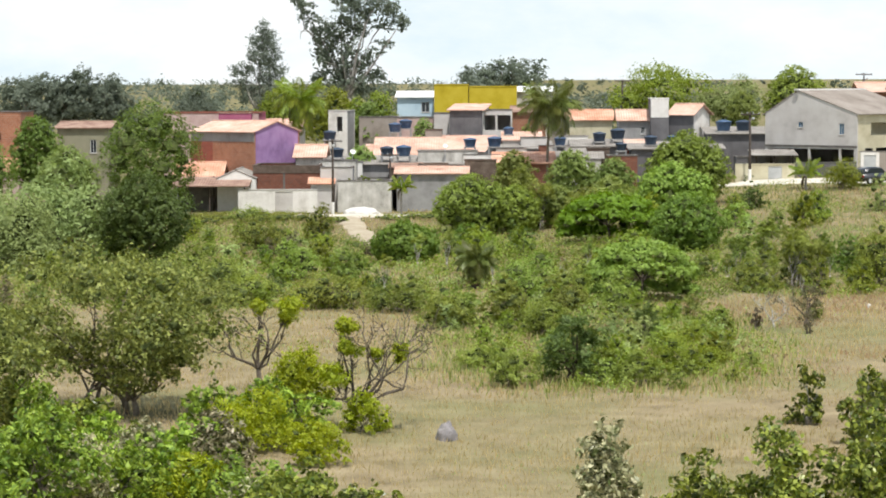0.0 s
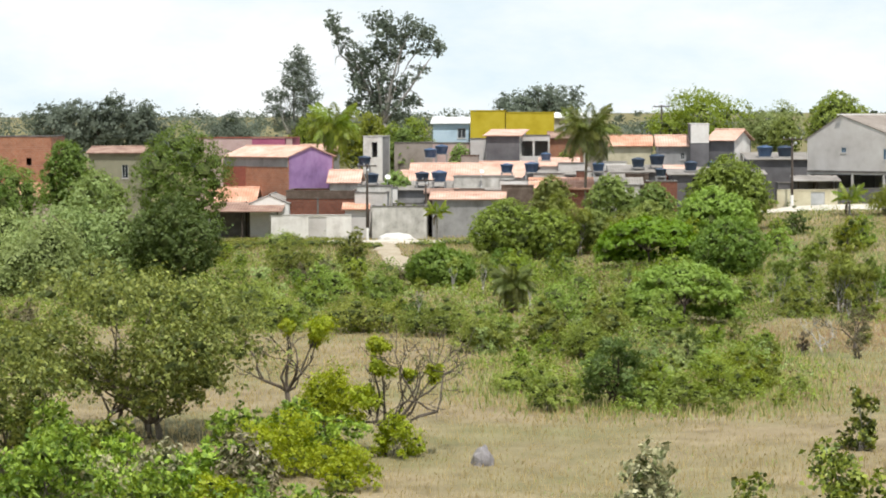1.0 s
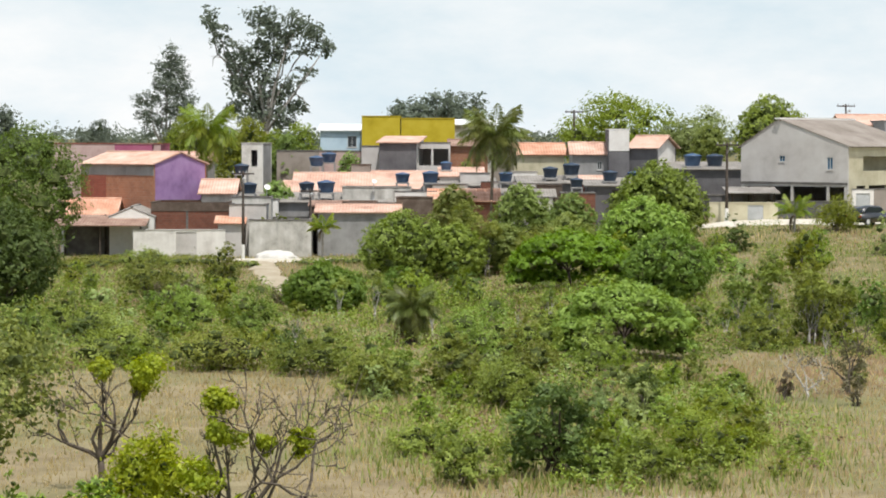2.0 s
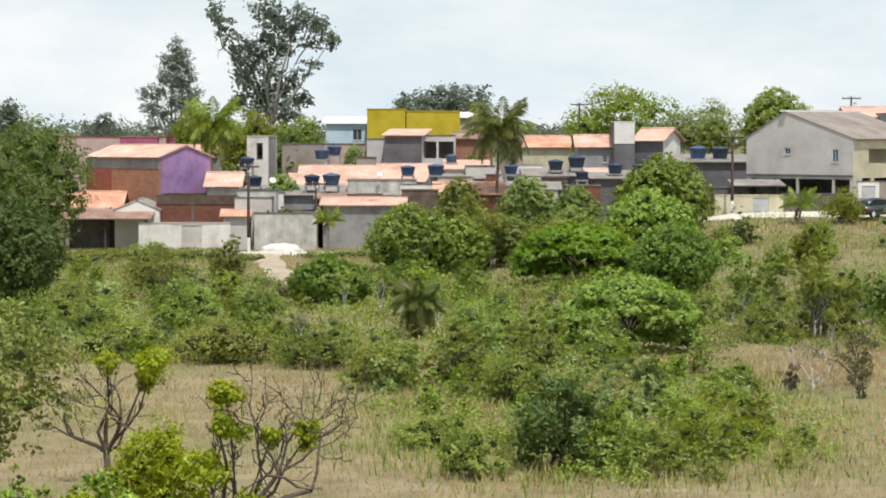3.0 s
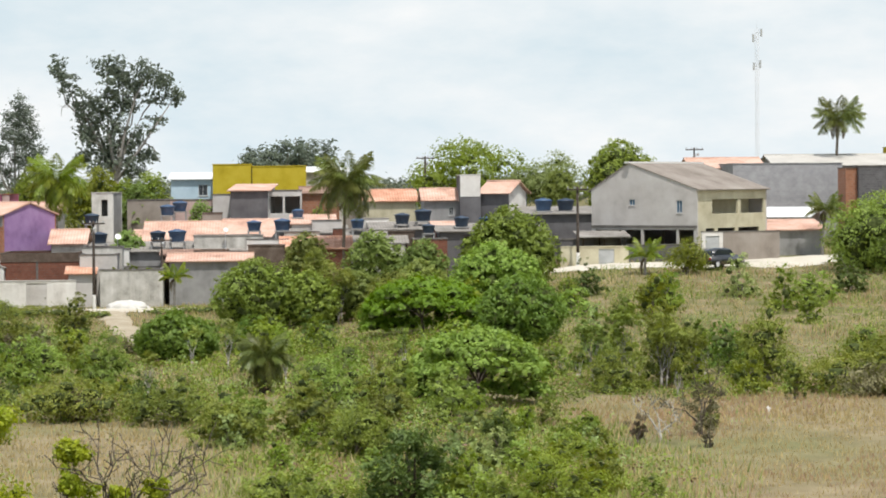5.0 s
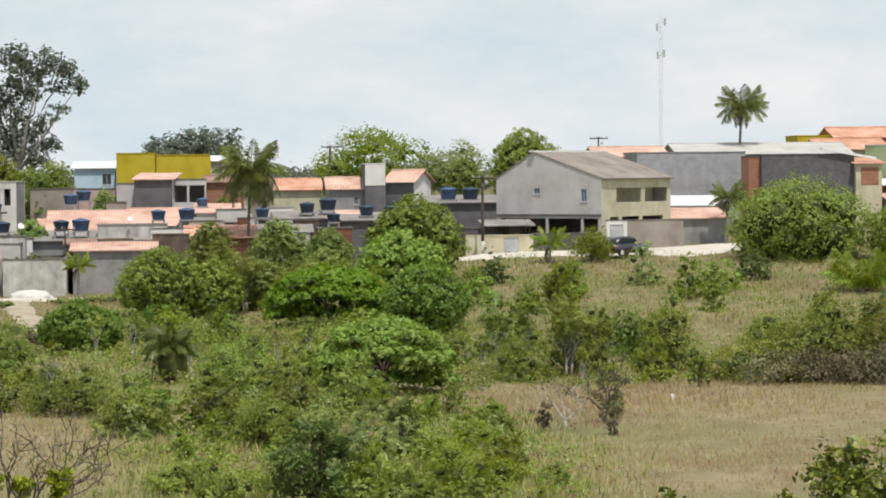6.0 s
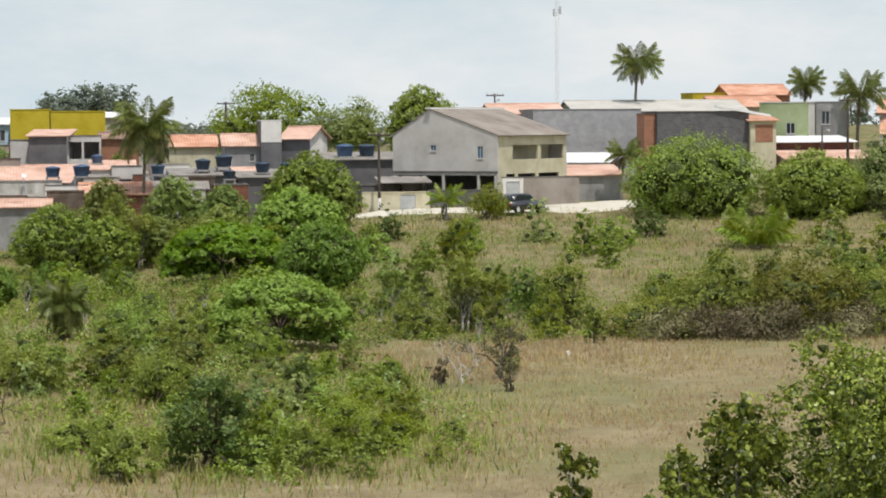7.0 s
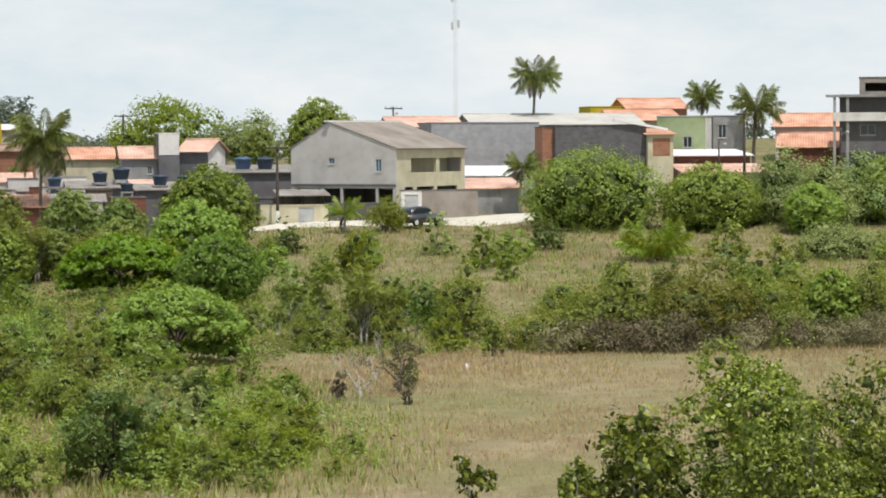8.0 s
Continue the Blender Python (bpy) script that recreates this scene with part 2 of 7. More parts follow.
M = {
    "ground": ground_mat(),
    "leaf_bright": leaf_mat("leaf_bright", (0.095, 0.146, 0.018), (0.222, 0.3, 0.039), (0.406, 0.481, 0.091), speck=0.22),
    "leaf_mid": leaf_mat("leaf_mid", (0.062, 0.088, 0.02), (0.228, 0.306, 0.06), (0.475, 0.56, 0.14), speck=0.26),
    "leaf_dark": leaf_mat("leaf_dark", (0.042, 0.07, 0.02), (0.102, 0.154, 0.037), (0.204, 0.283, 0.077), vary=0.02),
    "leaf_grey": leaf_mat("leaf_grey", (0.105, 0.10, 0.048), (0.205, 0.195, 0.098), (0.33, 0.31, 0.18)),
    # Grey-green gum leaves, lightened and blued to paint in the haze.
    "leaf_gum": leaf_mat("leaf_gum", (0.090, 0.114, 0.084), (0.174, 0.206, 0.149), (0.300, 0.342, 0.257), patch=0.35, speck=0.22, vary=0.015),
    "leaf_gum_pale": leaf_mat("pale_leaf_gum", (0.125, 0.155, 0.12), (0.235, 0.275, 0.21), (0.39, 0.44, 0.345), patch=0.35, speck=0.22, vary=0.015),
    "leaf_acacia": leaf_mat("leaf_acacia", (0.163, 0.219, 0.073), (0.319, 0.404, 0.149), (0.51, 0.609, 0.255), rough=0.6, speck=0.2),
    "leaf_yellow": leaf_mat("leaf_yellow", (0.09, 0.14, 0.008), (0.265, 0.333, 0.016), (0.48, 0.53, 0.05), speck=0.5, vary=0.015),
    # The palest leaf tint paints in the yellowish glints on cashew leaves.
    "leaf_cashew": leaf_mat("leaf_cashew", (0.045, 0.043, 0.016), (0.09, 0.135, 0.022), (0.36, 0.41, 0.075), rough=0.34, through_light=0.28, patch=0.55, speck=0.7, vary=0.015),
    # Pale tint gives the sapling's leaf edges and paints the bushes' silvery highlights.
    "leaf_pale_glint": leaf_mat("leaf_pale_glint", (0.03, 0.042, 0.014), (0.10, 0.125, 0.036), (0.50, 0.47, 0.28), rough=0.4, through_light=0.2, speck=0.8),
    "leaf_rich": leaf_mat("leaf_rich", (0.05, 0.088, 0.018), (0.142, 0.225, 0.038), (0.31, 0.41, 0.085)),
    "leaf_bush": leaf_mat("leaf_bush", (0.08, 0.124, 0.025), (0.267, 0.377, 0.069), (0.449, 0.567, 0.135), patch=0.6, through_light=0.33, speck=0.2, vary=0.03),
    "palm_bright": leaf_mat("bright_palm_leaflet", (0.08, 0.13, 0.015), (0.19, 0.27, 0.03), (0.36, 0.44, 0.07), rough=0.4),
    # Strong patches put part of the crown's light and dark into the colour.
    "leaf_mango": leaf_mat("leaf_mango", (0.05, 0.087, 0.019), (0.145, 0.222, 0.042), (0.33, 0.44, 0.115), patch=0.8, speck=0.2, vary=0.012),
    "leaf_olive": leaf_mat("leaf_olive", (0.078, 0.091, 0.021), (0.214, 0.253, 0.046), (0.429, 0.487, 0.103), speck=0.28),
    "leaf_light": leaf_mat("leaf_light", (0.141, 0.206, 0.054), (0.282, 0.371, 0.104), (0.459, 0.552, 0.189), patch=0.5, speck=0.2),
    "leaf_vivid": leaf_mat("leaf_vivid", (0.103, 0.181, 0.016), (0.211, 0.336, 0.031), (0.318, 0.445, 0.054), patch=0.4, through_light=0.36, speck=0.2, vary=0.02),
    "leaf_brownish": leaf_mat("leaf_brownish", (0.054, 0.05, 0.02), (0.118, 0.152, 0.034), (0.345, 0.38, 0.098), through_light=0.3, patch=0.7, speck=0.6, vary=0.015),
    "twig_grey": leaf_mat("twig_grey", (0.14, 0.105, 0.05), (0.24, 0.185, 0.10), (0.33, 0.27, 0.155), rough=0.8, through_light=0.2),
    "twig_brown": leaf_mat("twig_brown", (0.116, 0.107, 0.057), (0.208, 0.189, 0.101), (0.313, 0.282, 0.156), rough=0.8, through_light=0.2),
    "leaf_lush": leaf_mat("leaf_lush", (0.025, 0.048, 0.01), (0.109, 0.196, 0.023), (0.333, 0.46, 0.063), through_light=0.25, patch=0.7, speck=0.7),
    "leaf_dry": leaf_mat("leaf_dry", (0.08, 0.066, 0.038), (0.152, 0.132, 0.076), (0.24, 0.22, 0.136), rough=0.8),
    "palm": leaf_mat("palm_leaflet", (0.064, 0.088, 0.022), (0.144, 0.186, 0.046), (0.319, 0.361, 0.119), rough=0.35),
    "straw": leaf_mat("straw", (0.39, 0.324, 0.161), (0.627, 0.531, 0.283), (0.891, 0.772, 0.456), rough=0.8, patch=0.35, through_light=0.62, vary=0.01),
    "straw_red": leaf_mat("straw_red", (0.40, 0.285, 0.18), (0.54, 0.405, 0.262), (0.72, 0.56, 0.372), rough=0.8, patch=0.35, through_light=0.62, vary=0.01),
    "bark": rough_mat("bark", [(0.09, 0.07, 0.05), (0.17, 0.14, 0.11), (0.27, 0.24, 0.20)], 4, 30, bump=0.6),
    # Base colour darkened to paint the shade between a crown's inner twigs.
    "shaded_twigs": rough_mat("shaded_inner_twigs", [(0.028, 0.038, 0.009), (0.06, 0.078, 0.02), (0.10, 0.12, 0.036)], 5, 30, bump=0.6),
    "bark_brown": rough_mat("brown_bark", [(0.05, 0.04, 0.03), (0.10, 0.08, 0.062), (0.18, 0.155, 0.125)], 4, 30, bump=0.6),
    "bark_dark": rough_mat("dark_bark", [(0.035, 0.028, 0.02), (0.07, 0.055, 0.042), (0.12, 0.10, 0.08)], 4, 30, bump=0.6),
    "slab_brown": rough_mat("brown_stained_concrete", [(0.05, 0.036, 0.028), (0.11, 0.08, 0.062), (0.2, 0.16, 0.13)], 1.2, 25),
    "bark_pale": rough_mat("pale_bark", [(0.26, 0.235, 0.20), (0.42, 0.395, 0.35), (0.54, 0.515, 0.47)], 4, 30, bump=0.6),
    "bark_grey": rough_mat("bark_grey", [(0.16, 0.14, 0.12), (0.27, 0.25, 0.225), (0.38, 0.36, 0.33)], 4, 30, bump=0.6),
    "sand": rough_mat("sand", [(0.42, 0.37, 0.29), (0.56, 0.51, 0.42), (0.64, 0.60, 0.52)], 0.5, 12, rough=0.95, bump=0.4, dist=0.05),
    "dirt": rough_mat("bare_dirt", [(0.25, 0.2, 0.135), (0.37, 0.31, 0.22), (0.48, 0.42, 0.32)], 0.7, 12, rough=0.95, bump=0.4, dist=0.05),
    "white_sand": rough_mat("white_sand", [(0.46, 0.43, 0.39), (0.58, 0.56, 0.52), (0.66, 0.64, 0.60)], 1.5, 12, rough=0.95, bump=0.4, dist=0.05),
    "white": rough_mat("white_plaster", [(0.368, 0.338, 0.299), (0.67, 0.64, 0.6), (0.803, 0.79, 0.751)], 0.8, 25, streaks=0.23),
    "offwhite": rough_mat("offwhite_plaster", [(0.306, 0.286, 0.26), (0.51, 0.479, 0.454), (0.612, 0.592, 0.566)], 0.5, 25, streaks=0.16),
    "cream": rough_mat("cream_yellow_plaster", [(0.312, 0.282, 0.18), (0.516, 0.468, 0.33), (0.636, 0.6, 0.45)], 0.7, 25, streaks=0.18),
    "yellow": rough_mat("bright_yellow_plaster", [(0.332, 0.255, 0.013), (0.459, 0.357, 0.025), (0.535, 0.421, 0.051)], 0.8, 25, streaks=0.14),
    "purple": rough_mat("purple_plaster", [(0.19, 0.105, 0.215), (0.33, 0.20, 0.385), (0.42, 0.285, 0.475)], 0.8, 25, streaks=0.18),
    "magenta": rough_mat("magenta_plaster", [(0.227, 0.056, 0.113), (0.342, 0.099, 0.171), (0.4, 0.157, 0.229)], 0.8, 25, streaks=0.14),
    "pink": rough_mat("faded_pink_plaster", [(0.265, 0.176, 0.163), (0.48, 0.346, 0.317), (0.572, 0.454, 0.425)], 0.8, 25, streaks=0.23),
    "green": rough_mat("pale_green_plaster", [(0.173, 0.212, 0.108), (0.288, 0.342, 0.18), (0.36, 0.4, 0.252)], 0.8, 25, streaks=0.14),
    "blue": rough_mat("pale_blue_plaster", [(0.286, 0.403, 0.494), (0.469, 0.601, 0.694), (0.562, 0.678, 0.755)], 0.8, 25, streaks=0.14),
    "concrete": rough_mat("grey_render", [(0.126, 0.121, 0.116), (0.271, 0.266, 0.262), (0.38, 0.377, 0.366)], 0.6, 22, streaks=0.27),
    "concrete_dark": rough_mat("dark_weathered_render", [(0.075, 0.07, 0.075), (0.13, 0.125, 0.13), (0.19, 0.185, 0.19)], 0.6, 22, streaks=0.23),
    "tan": rough_mat("brown_tan_render", [(0.161, 0.136, 0.115), (0.289, 0.251, 0.217), (0.366, 0.327, 0.287)], 0.6, 22, streaks=0.23),
    "olive": rough_mat("olive_render", [(0.16, 0.15, 0.10), (0.23, 0.22, 0.15), (0.28, 0.265, 0.19)], 0.6, 22, streaks=0.23),
    "stained": rough_mat("stained_white_wall", [(0.166, 0.156, 0.139), (0.461, 0.442, 0.403), (0.65, 0.631, 0.593)], 0.9, 22, streaks=0.50),
    "slab_dark": rough_mat("mouldy_concrete", [(0.06, 0.055, 0.05), (0.13, 0.12, 0.11), (0.24, 0.22, 0.20)], 1.2, 25),
    "brick": brick_mat("clay_block", (0.30, 0.13, 0.075), (0.37, 0.17, 0.10), (0.34, 0.27, 0.22)),
    "brick_dark": brick_mat("old_clay_block", (0.16, 0.06, 0.04), (0.21, 0.085, 0.055), (0.15, 0.11, 0.09)),
    "brick_red": brick_mat("red_clay_block", (0.24, 0.07, 0.05), (0.28, 0.09, 0.06), (0.22, 0.12, 0.09)),
    "block": brick_mat("grey_block", (0.20, 0.20, 0.205), (0.24, 0.24, 0.245), (0.27, 0.27, 0.27)),
    "block_dark": brick_mat("dark_grey_block", (0.10, 0.098, 0.105), (0.135, 0.132, 0.14), (0.16, 0.155, 0.16)),
    "block_pale": brick_mat("pale_grey_block", (0.33, 0.33, 0.345), (0.36, 0.36, 0.375), (0.39, 0.39, 0.395)),
    "tile": rough_mat("clay_tile", [(0.27, 0.115, 0.063), (0.54, 0.277, 0.181), (0.738, 0.492, 0.378)], 0.6, 18, bump=0.4),
    "tile_pale": rough_mat("pale_clay_tile", [(0.261, 0.133, 0.092), (0.56, 0.351, 0.267), (0.726, 0.538, 0.45)], 0.6, 18, bump=0.4),
    "tile_old": rough_mat("old_clay_tile", [(0.135, 0.074, 0.055), (0.281, 0.177, 0.135), (0.439, 0.322, 0.251)], 1.0, 18, bump=0.4),
    "sheet": rough_mat("fibre_cement_sheet", [(0.098, 0.085, 0.076), (0.244, 0.224, 0.2), (0.376, 0.349, 0.317)], 0.7, 20),
    "sheet_pale": rough_mat("pale_metal_sheet", [(0.33, 0.31, 0.28), (0.48, 0.455, 0.41), (0.58, 0.555, 0.51)], 0.6, 20, rough=0.6),
    "sheet_brown": rough_mat("brownish_fibre_cement", [(0.139, 0.117, 0.094), (0.246, 0.212, 0.183), (0.33, 0.296, 0.26)], 0.5, 20),
    "sheet_white": rough_mat("white_metal_sheet", [(0.56, 0.56, 0.56), (0.791, 0.791, 0.791), (0.82, 0.82, 0.82)], 0.7, 20, rough=0.5),
    "tank": rough_mat("blue_plastic", [(0.025, 0.055, 0.115), (0.04, 0.085, 0.17), (0.08, 0.14, 0.23)], 2, 20, rough=0.45, bump=0.05, spec=0.5),
    "tank_dark": rough_mat("dark_blue_plastic", [(0.02, 0.035, 0.06), (0.035, 0.055, 0.09), (0.05, 0.08, 0.12)], 2, 20, rough=0.5, bump=0.05, spec=0.4),
    "wood_dark": rough_mat("dark_timber", [(0.035, 0.028, 0.022), (0.07, 0.055, 0.045), (0.12, 0.10, 0.085)], 4, 30),
    "metal_grey": rough_mat("painted_steel", [(0.32, 0.33, 0.33), (0.43, 0.44, 0.44), (0.5, 0.51, 0.51)], 2, 20, rough=0.5),
    "galv": rough_mat("galvanised_steel", [(0.55, 0.55, 0.56), (0.64, 0.64, 0.65), (0.70, 0.70, 0.70)], 4, 20, rough=0.45),
    "rubber": rough_mat("rubber", [(0.012, 0.012, 0.012), (0.02, 0.02, 0.02), (0.03, 0.03, 0.03)], 4, 30),
    "termite": rough_mat("grey_earth_mound", [(0.15, 0.14, 0.14), (0.23, 0.215, 0.215), (0.31, 0.29, 0.285)], 3, 16, bump=0.8, dist=0.05),
    "paint_white": rough_mat("white_limewash", [(0.6, 0.58, 0.54), (0.74, 0.72, 0.68), (0.8, 0.78, 0.75)], 3, 20),
}


def plain_mat(name, col, rough, metal=0.0, spec=0.5, coat=0.0):
    m, t, b = base_mat(name, rough, metal, spec)
    b.inputs["Base Color"].default_value = (*col, 1)
    b.inputs["Coat Weight"].default_value = coat
    return m


M["glass"] = plain_mat("dark_window_glass", (0.025, 0.03, 0.035), 0.08, spec=0.6)
M["glass_blue"] = plain_mat("bluish_window_glass", (0.05, 0.12, 0.20), 0.1, spec=0.6)
M["car_paint"] = plain_mat("dark_car_paint", (0.025, 0.027, 0.03), 0.25, coat=1.0)
M["chrome"] = plain_mat("chrome", (0.6, 0.6, 0.6), 0.15, 1.0)
M["lamp_red"] = plain_mat("red_lamp", (0.35, 0.02, 0.015), 0.2)

# ---------------- small builders ----------------


def smooth(a):
    a = min(max(a, 0.0), 1.0)
    return a * a * (3 - 2 * a)


def ground_z(x, y):
    return (0.4 * smooth((y - 165) / 30) + 3.1 * smooth(x / 26) * smooth((y - 112) / 85)
            + 3.0 * smooth((y - 203) / 60) + 2.6 * smooth((x - 44) / 30) * smooth((y - 150) / 60))


def link_mesh(name, me, mat, parent=None, label=""):
    ob = new(name, me)
    if not me.materials:
        me.materials.append(mat)
    if parent:
        ob.parent = parent
    return tagged(ob, label=label)


def part(name, bm, mat, parent=None, label="", shade=False):
    me = bpy.data.meshes.new(name)
    bmesh.ops.recalc_face_normals(bm, faces=bm.faces)
    bm.to_mesh(me)
    bm.free()
    if shade:
        me.shade_smooth()
    return link_mesh(name, me, mat, parent, label)


def thing(name, m, label, category, group=""):
    e = new(name)
    e.empty_display_size = 0.3
    e.matrix_basis = m
    return tagged(e, label, category, group)


def box(bm, x0, x1, y0, y1, z0, z1, m=None):
    v = [bm.verts.new((x, y, z)) for z in (z0, z1) for y in (y0, y1) for x in (x0, x1)]
    for f in ((0, 2, 3, 1), (4, 5, 7, 6), (0, 1, 5, 4), (1, 3, 7, 5), (3, 2, 6, 7), (2, 0, 4, 6)):
        bm.faces.new([v[i] for i in f])
    if m is not None:
        bmesh.ops.transform(bm, matrix=m, verts=v)
    return v


def tube(bm, pts, radii, sides=6, cap=True):
    """A tapered, bending round bar through pts."""
    rings = []
    for i, p in enumerate(pts):
        p = Vector(p)
        d = (Vector(pts[min(i + 1, len(pts) - 1)]) - Vector(pts[max(i - 1, 0)])).normalized()
        a = d.orthogonal().normalized()
        b = d.cross(a)
        rings.append([bm.verts.new(p + (a * math.cos(2 * math.pi * k / sides) + b * math.sin(2 * math.pi * k / sides)) * radii[i]) for k in range(sides)])
    for r0, r1 in zip(rings, rings[1:]):
        # nearest start keeps the bar from twisting
        off = min(range(sides), key=lambda o: (r0[0].co - r1[o].co).length)
        for k in range(sides):
            bm.faces.new((r0[k], r0[(k + 1) % sides], r1[(k + 1 + off) % sides], r1[(k + off) % sides]))
    if cap:
        bm.faces.new(rings[0][::-1])
        bm.faces.new(rings[-1])


def lathe(bm, profile, sides=16, m=None):
    rings = [[bm.verts.new((r * math.cos(2 * math.pi * k / sides), r * math.sin(2 * math.pi * k / sides), z)) for k in range(sides)] for r, z in profile]
    for r0, r1 in zip(rings, rings[1:]):
        for k in range(sides):
            bm.faces.new((r0[k], r0[(k + 1) % sides], r1[(k + 1) % sides], r1[k]))
    bm.faces.new(rings[0][::-1])
    bm.faces.new(rings[-1])
    if m is not None:
        bmesh.ops.transform(bm, matrix=m, verts=[v for r in rings for v in r])


def quads_mesh(name, co):
    """A mesh of loose four-cornered blades from an (n, 4, 3) array."""
    n = len(co)
    me = bpy.data.meshes.new(name)
    me.vertices.add(4 * n)
    me.vertices.foreach_set("co", co.reshape(-1).astype(np.float32))
    me.loops.add(4 * n)
    me.loops.foreach_set("vertex_index", np.arange(4 * n, dtype=np.int32))
    me.polygons.add(n)
    me.polygons.foreach_set("loop_start", np.arange(0, 4 * n, 4, dtype=np.int32))
    me.update(calc_edges=True)
    return me


def unit(a):
    return a / np.maximum(np.linalg.norm(a, axis=1, keepdims=True), 1e-9)


def blades(c, nrm, length, width, rng, droop=0.15):
    """Leaf blades at c, facing nrm: a kite, folded a little along its midrib."""
    n = len(c)
    nrm = unit(nrm)
    a = unit(np.cross(nrm, rng.normal(size=(n, 3))))
    a[:, 2] -= droop
    a = unit(a)
    b = unit(np.cross(nrm, a))
    L, W = length[:, None], width[:, None]
    up = nrm * W * 0.25
    return np.stack([c - a * L * 0.5, c + b * W * 0.5 + a * L * 0.06 + up, c + a * L * 0.5, c - b * W * 0.5 + a * L * 0.06 + up], 1)


def crown(rng, lobes, n, leaf, aspect=0.5, per=14, spread=0.17, shell=0.55, low=-0.55, up=0.55, calm=1.0):
    """Leaves in clumps over the outer part of several lobes (x, y, z, rx, ry, rz)."""
    lobes = np.array(lobes, float)
    area = (lobes[:, 3] * lobes[:, 5]) ** 0.9
    k = max(1, n // per)
    k2 = k * 2 + 8
    pick = rng.choice(len(lobes), k2, p=area / area.sum())
    d = unit(rng.normal(size=(k2, 3)))
    d[:, 2] = np.where(d[:, 2] < low, -d[:, 2], d[:, 2])
    rad = shell + (1.06 - shell) * rng.random(k2) ** 0.6
    rad *= np.where(rng.random(k2) < 0.07, rng.uniform(1.1, 1.4, k2), 1.0)
    lb = lobes[pick]
    tw = lb[:, :3] + d * lb[:, 3:] * rad[:, None]
    # twigs buried deep in a neighbouring lobe carry no leaves
    buried = np.zeros(k2, bool)
    for j, l in enumerate(lobes):
        buried |= (((tw - l[:3]) / l[3:]) ** 2).sum(1) < np.where(pick == j, 0.0, 0.4)
    if buried.sum() < k2 - 4:
        order = np.argsort(buried, kind="stable")[:k]
        pick, d, lb, tw = pick[order], d[order], lb[order], tw[order]
    k = len(tw)
    rep = np.repeat(np.arange(k), per)
    size = lb[rep][:, 3:].mean(1)
    c = tw[rep] + rng.normal(size=(len(rep), 3)) * (size * spread)[:, None] * [1, 1, 0.75]
    turn = rng.normal(size=(k, 3)) * 0.42 * calm
    nrm = d[rep] * 0.9 + turn[rep] + rng.normal(size=c.shape) * 0.32 * calm + np.array((0, 0, up * 0.7))
    L = leaf * rng.uniform(0.65, 1.35, len(c))
    return blades(c, nrm, L, L * aspect * rng.uniform(0.8, 1.2, len(c)), rng)


def lump():
    bm = bmesh.new()
    bmesh.ops.create_icosphere(bm, subdivisions=1, radius=1)
    bm.verts.ensure_lookup_table()
    co = np.array([v.co[:] for v in bm.verts])
    tri = np.array([[v.index for v in f.verts] for f in bm.faces])
    bm.free()
    return co, tri


LUMP_CO, LUMP_TRI = lump()


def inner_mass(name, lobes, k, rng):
    """Inner twigs and leaves, coloured as shade: an uneven lump inside each crown lobe."""
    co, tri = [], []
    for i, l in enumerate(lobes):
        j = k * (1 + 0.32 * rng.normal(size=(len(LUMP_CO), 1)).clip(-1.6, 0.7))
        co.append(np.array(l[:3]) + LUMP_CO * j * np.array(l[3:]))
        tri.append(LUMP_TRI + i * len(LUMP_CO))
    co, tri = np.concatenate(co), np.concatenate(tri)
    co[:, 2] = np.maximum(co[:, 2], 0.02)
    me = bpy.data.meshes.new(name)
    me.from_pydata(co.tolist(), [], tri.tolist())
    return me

# ---------------- ground, road ----------------


def steps(a, b, fine0, fine1, d):
    out, x = [], a
    while x < b:
        out.append(x)
        if fine0 <= x < fine1:
            x += d
        else:
            gap = (fine0 - x) if x < fine0 else (x - fine1)
            x += max(d, gap * 0.35)
            if out[-1] < fine0 < x:
                x = fine0
    return out + [b]


def build_ground():
    xs, ys = steps(-2600, 2600, -70, 100, 1.5), steps(-400, 4200, 30, 290, 1.5)
    bm = bmesh.new()
    grid = []
    for y in ys:
        row = []
        for x in xs:
            bump = 0.10 * noise.noise((x * 0.12, y * 0.12, 0.3)) + 0.05 * noise.noise((x * 0.5, y * 0.5, 1.3))
            row.append(bm.verts.new((x, y, ground_z(x, y) + bump)))
        grid.append(row)
    for r0, r1 in zip(grid, grid[1:]):
        for i in range(len(xs) - 1):
            bm.faces.new((r0[i], r0[i + 1], r1[i + 1], r1[i]))
    g = part("ground", bm, M["ground"], shade=True)
    tagged(g, "dry straw-coloured savanna grass over sandy soil", "ground", kind="structure")


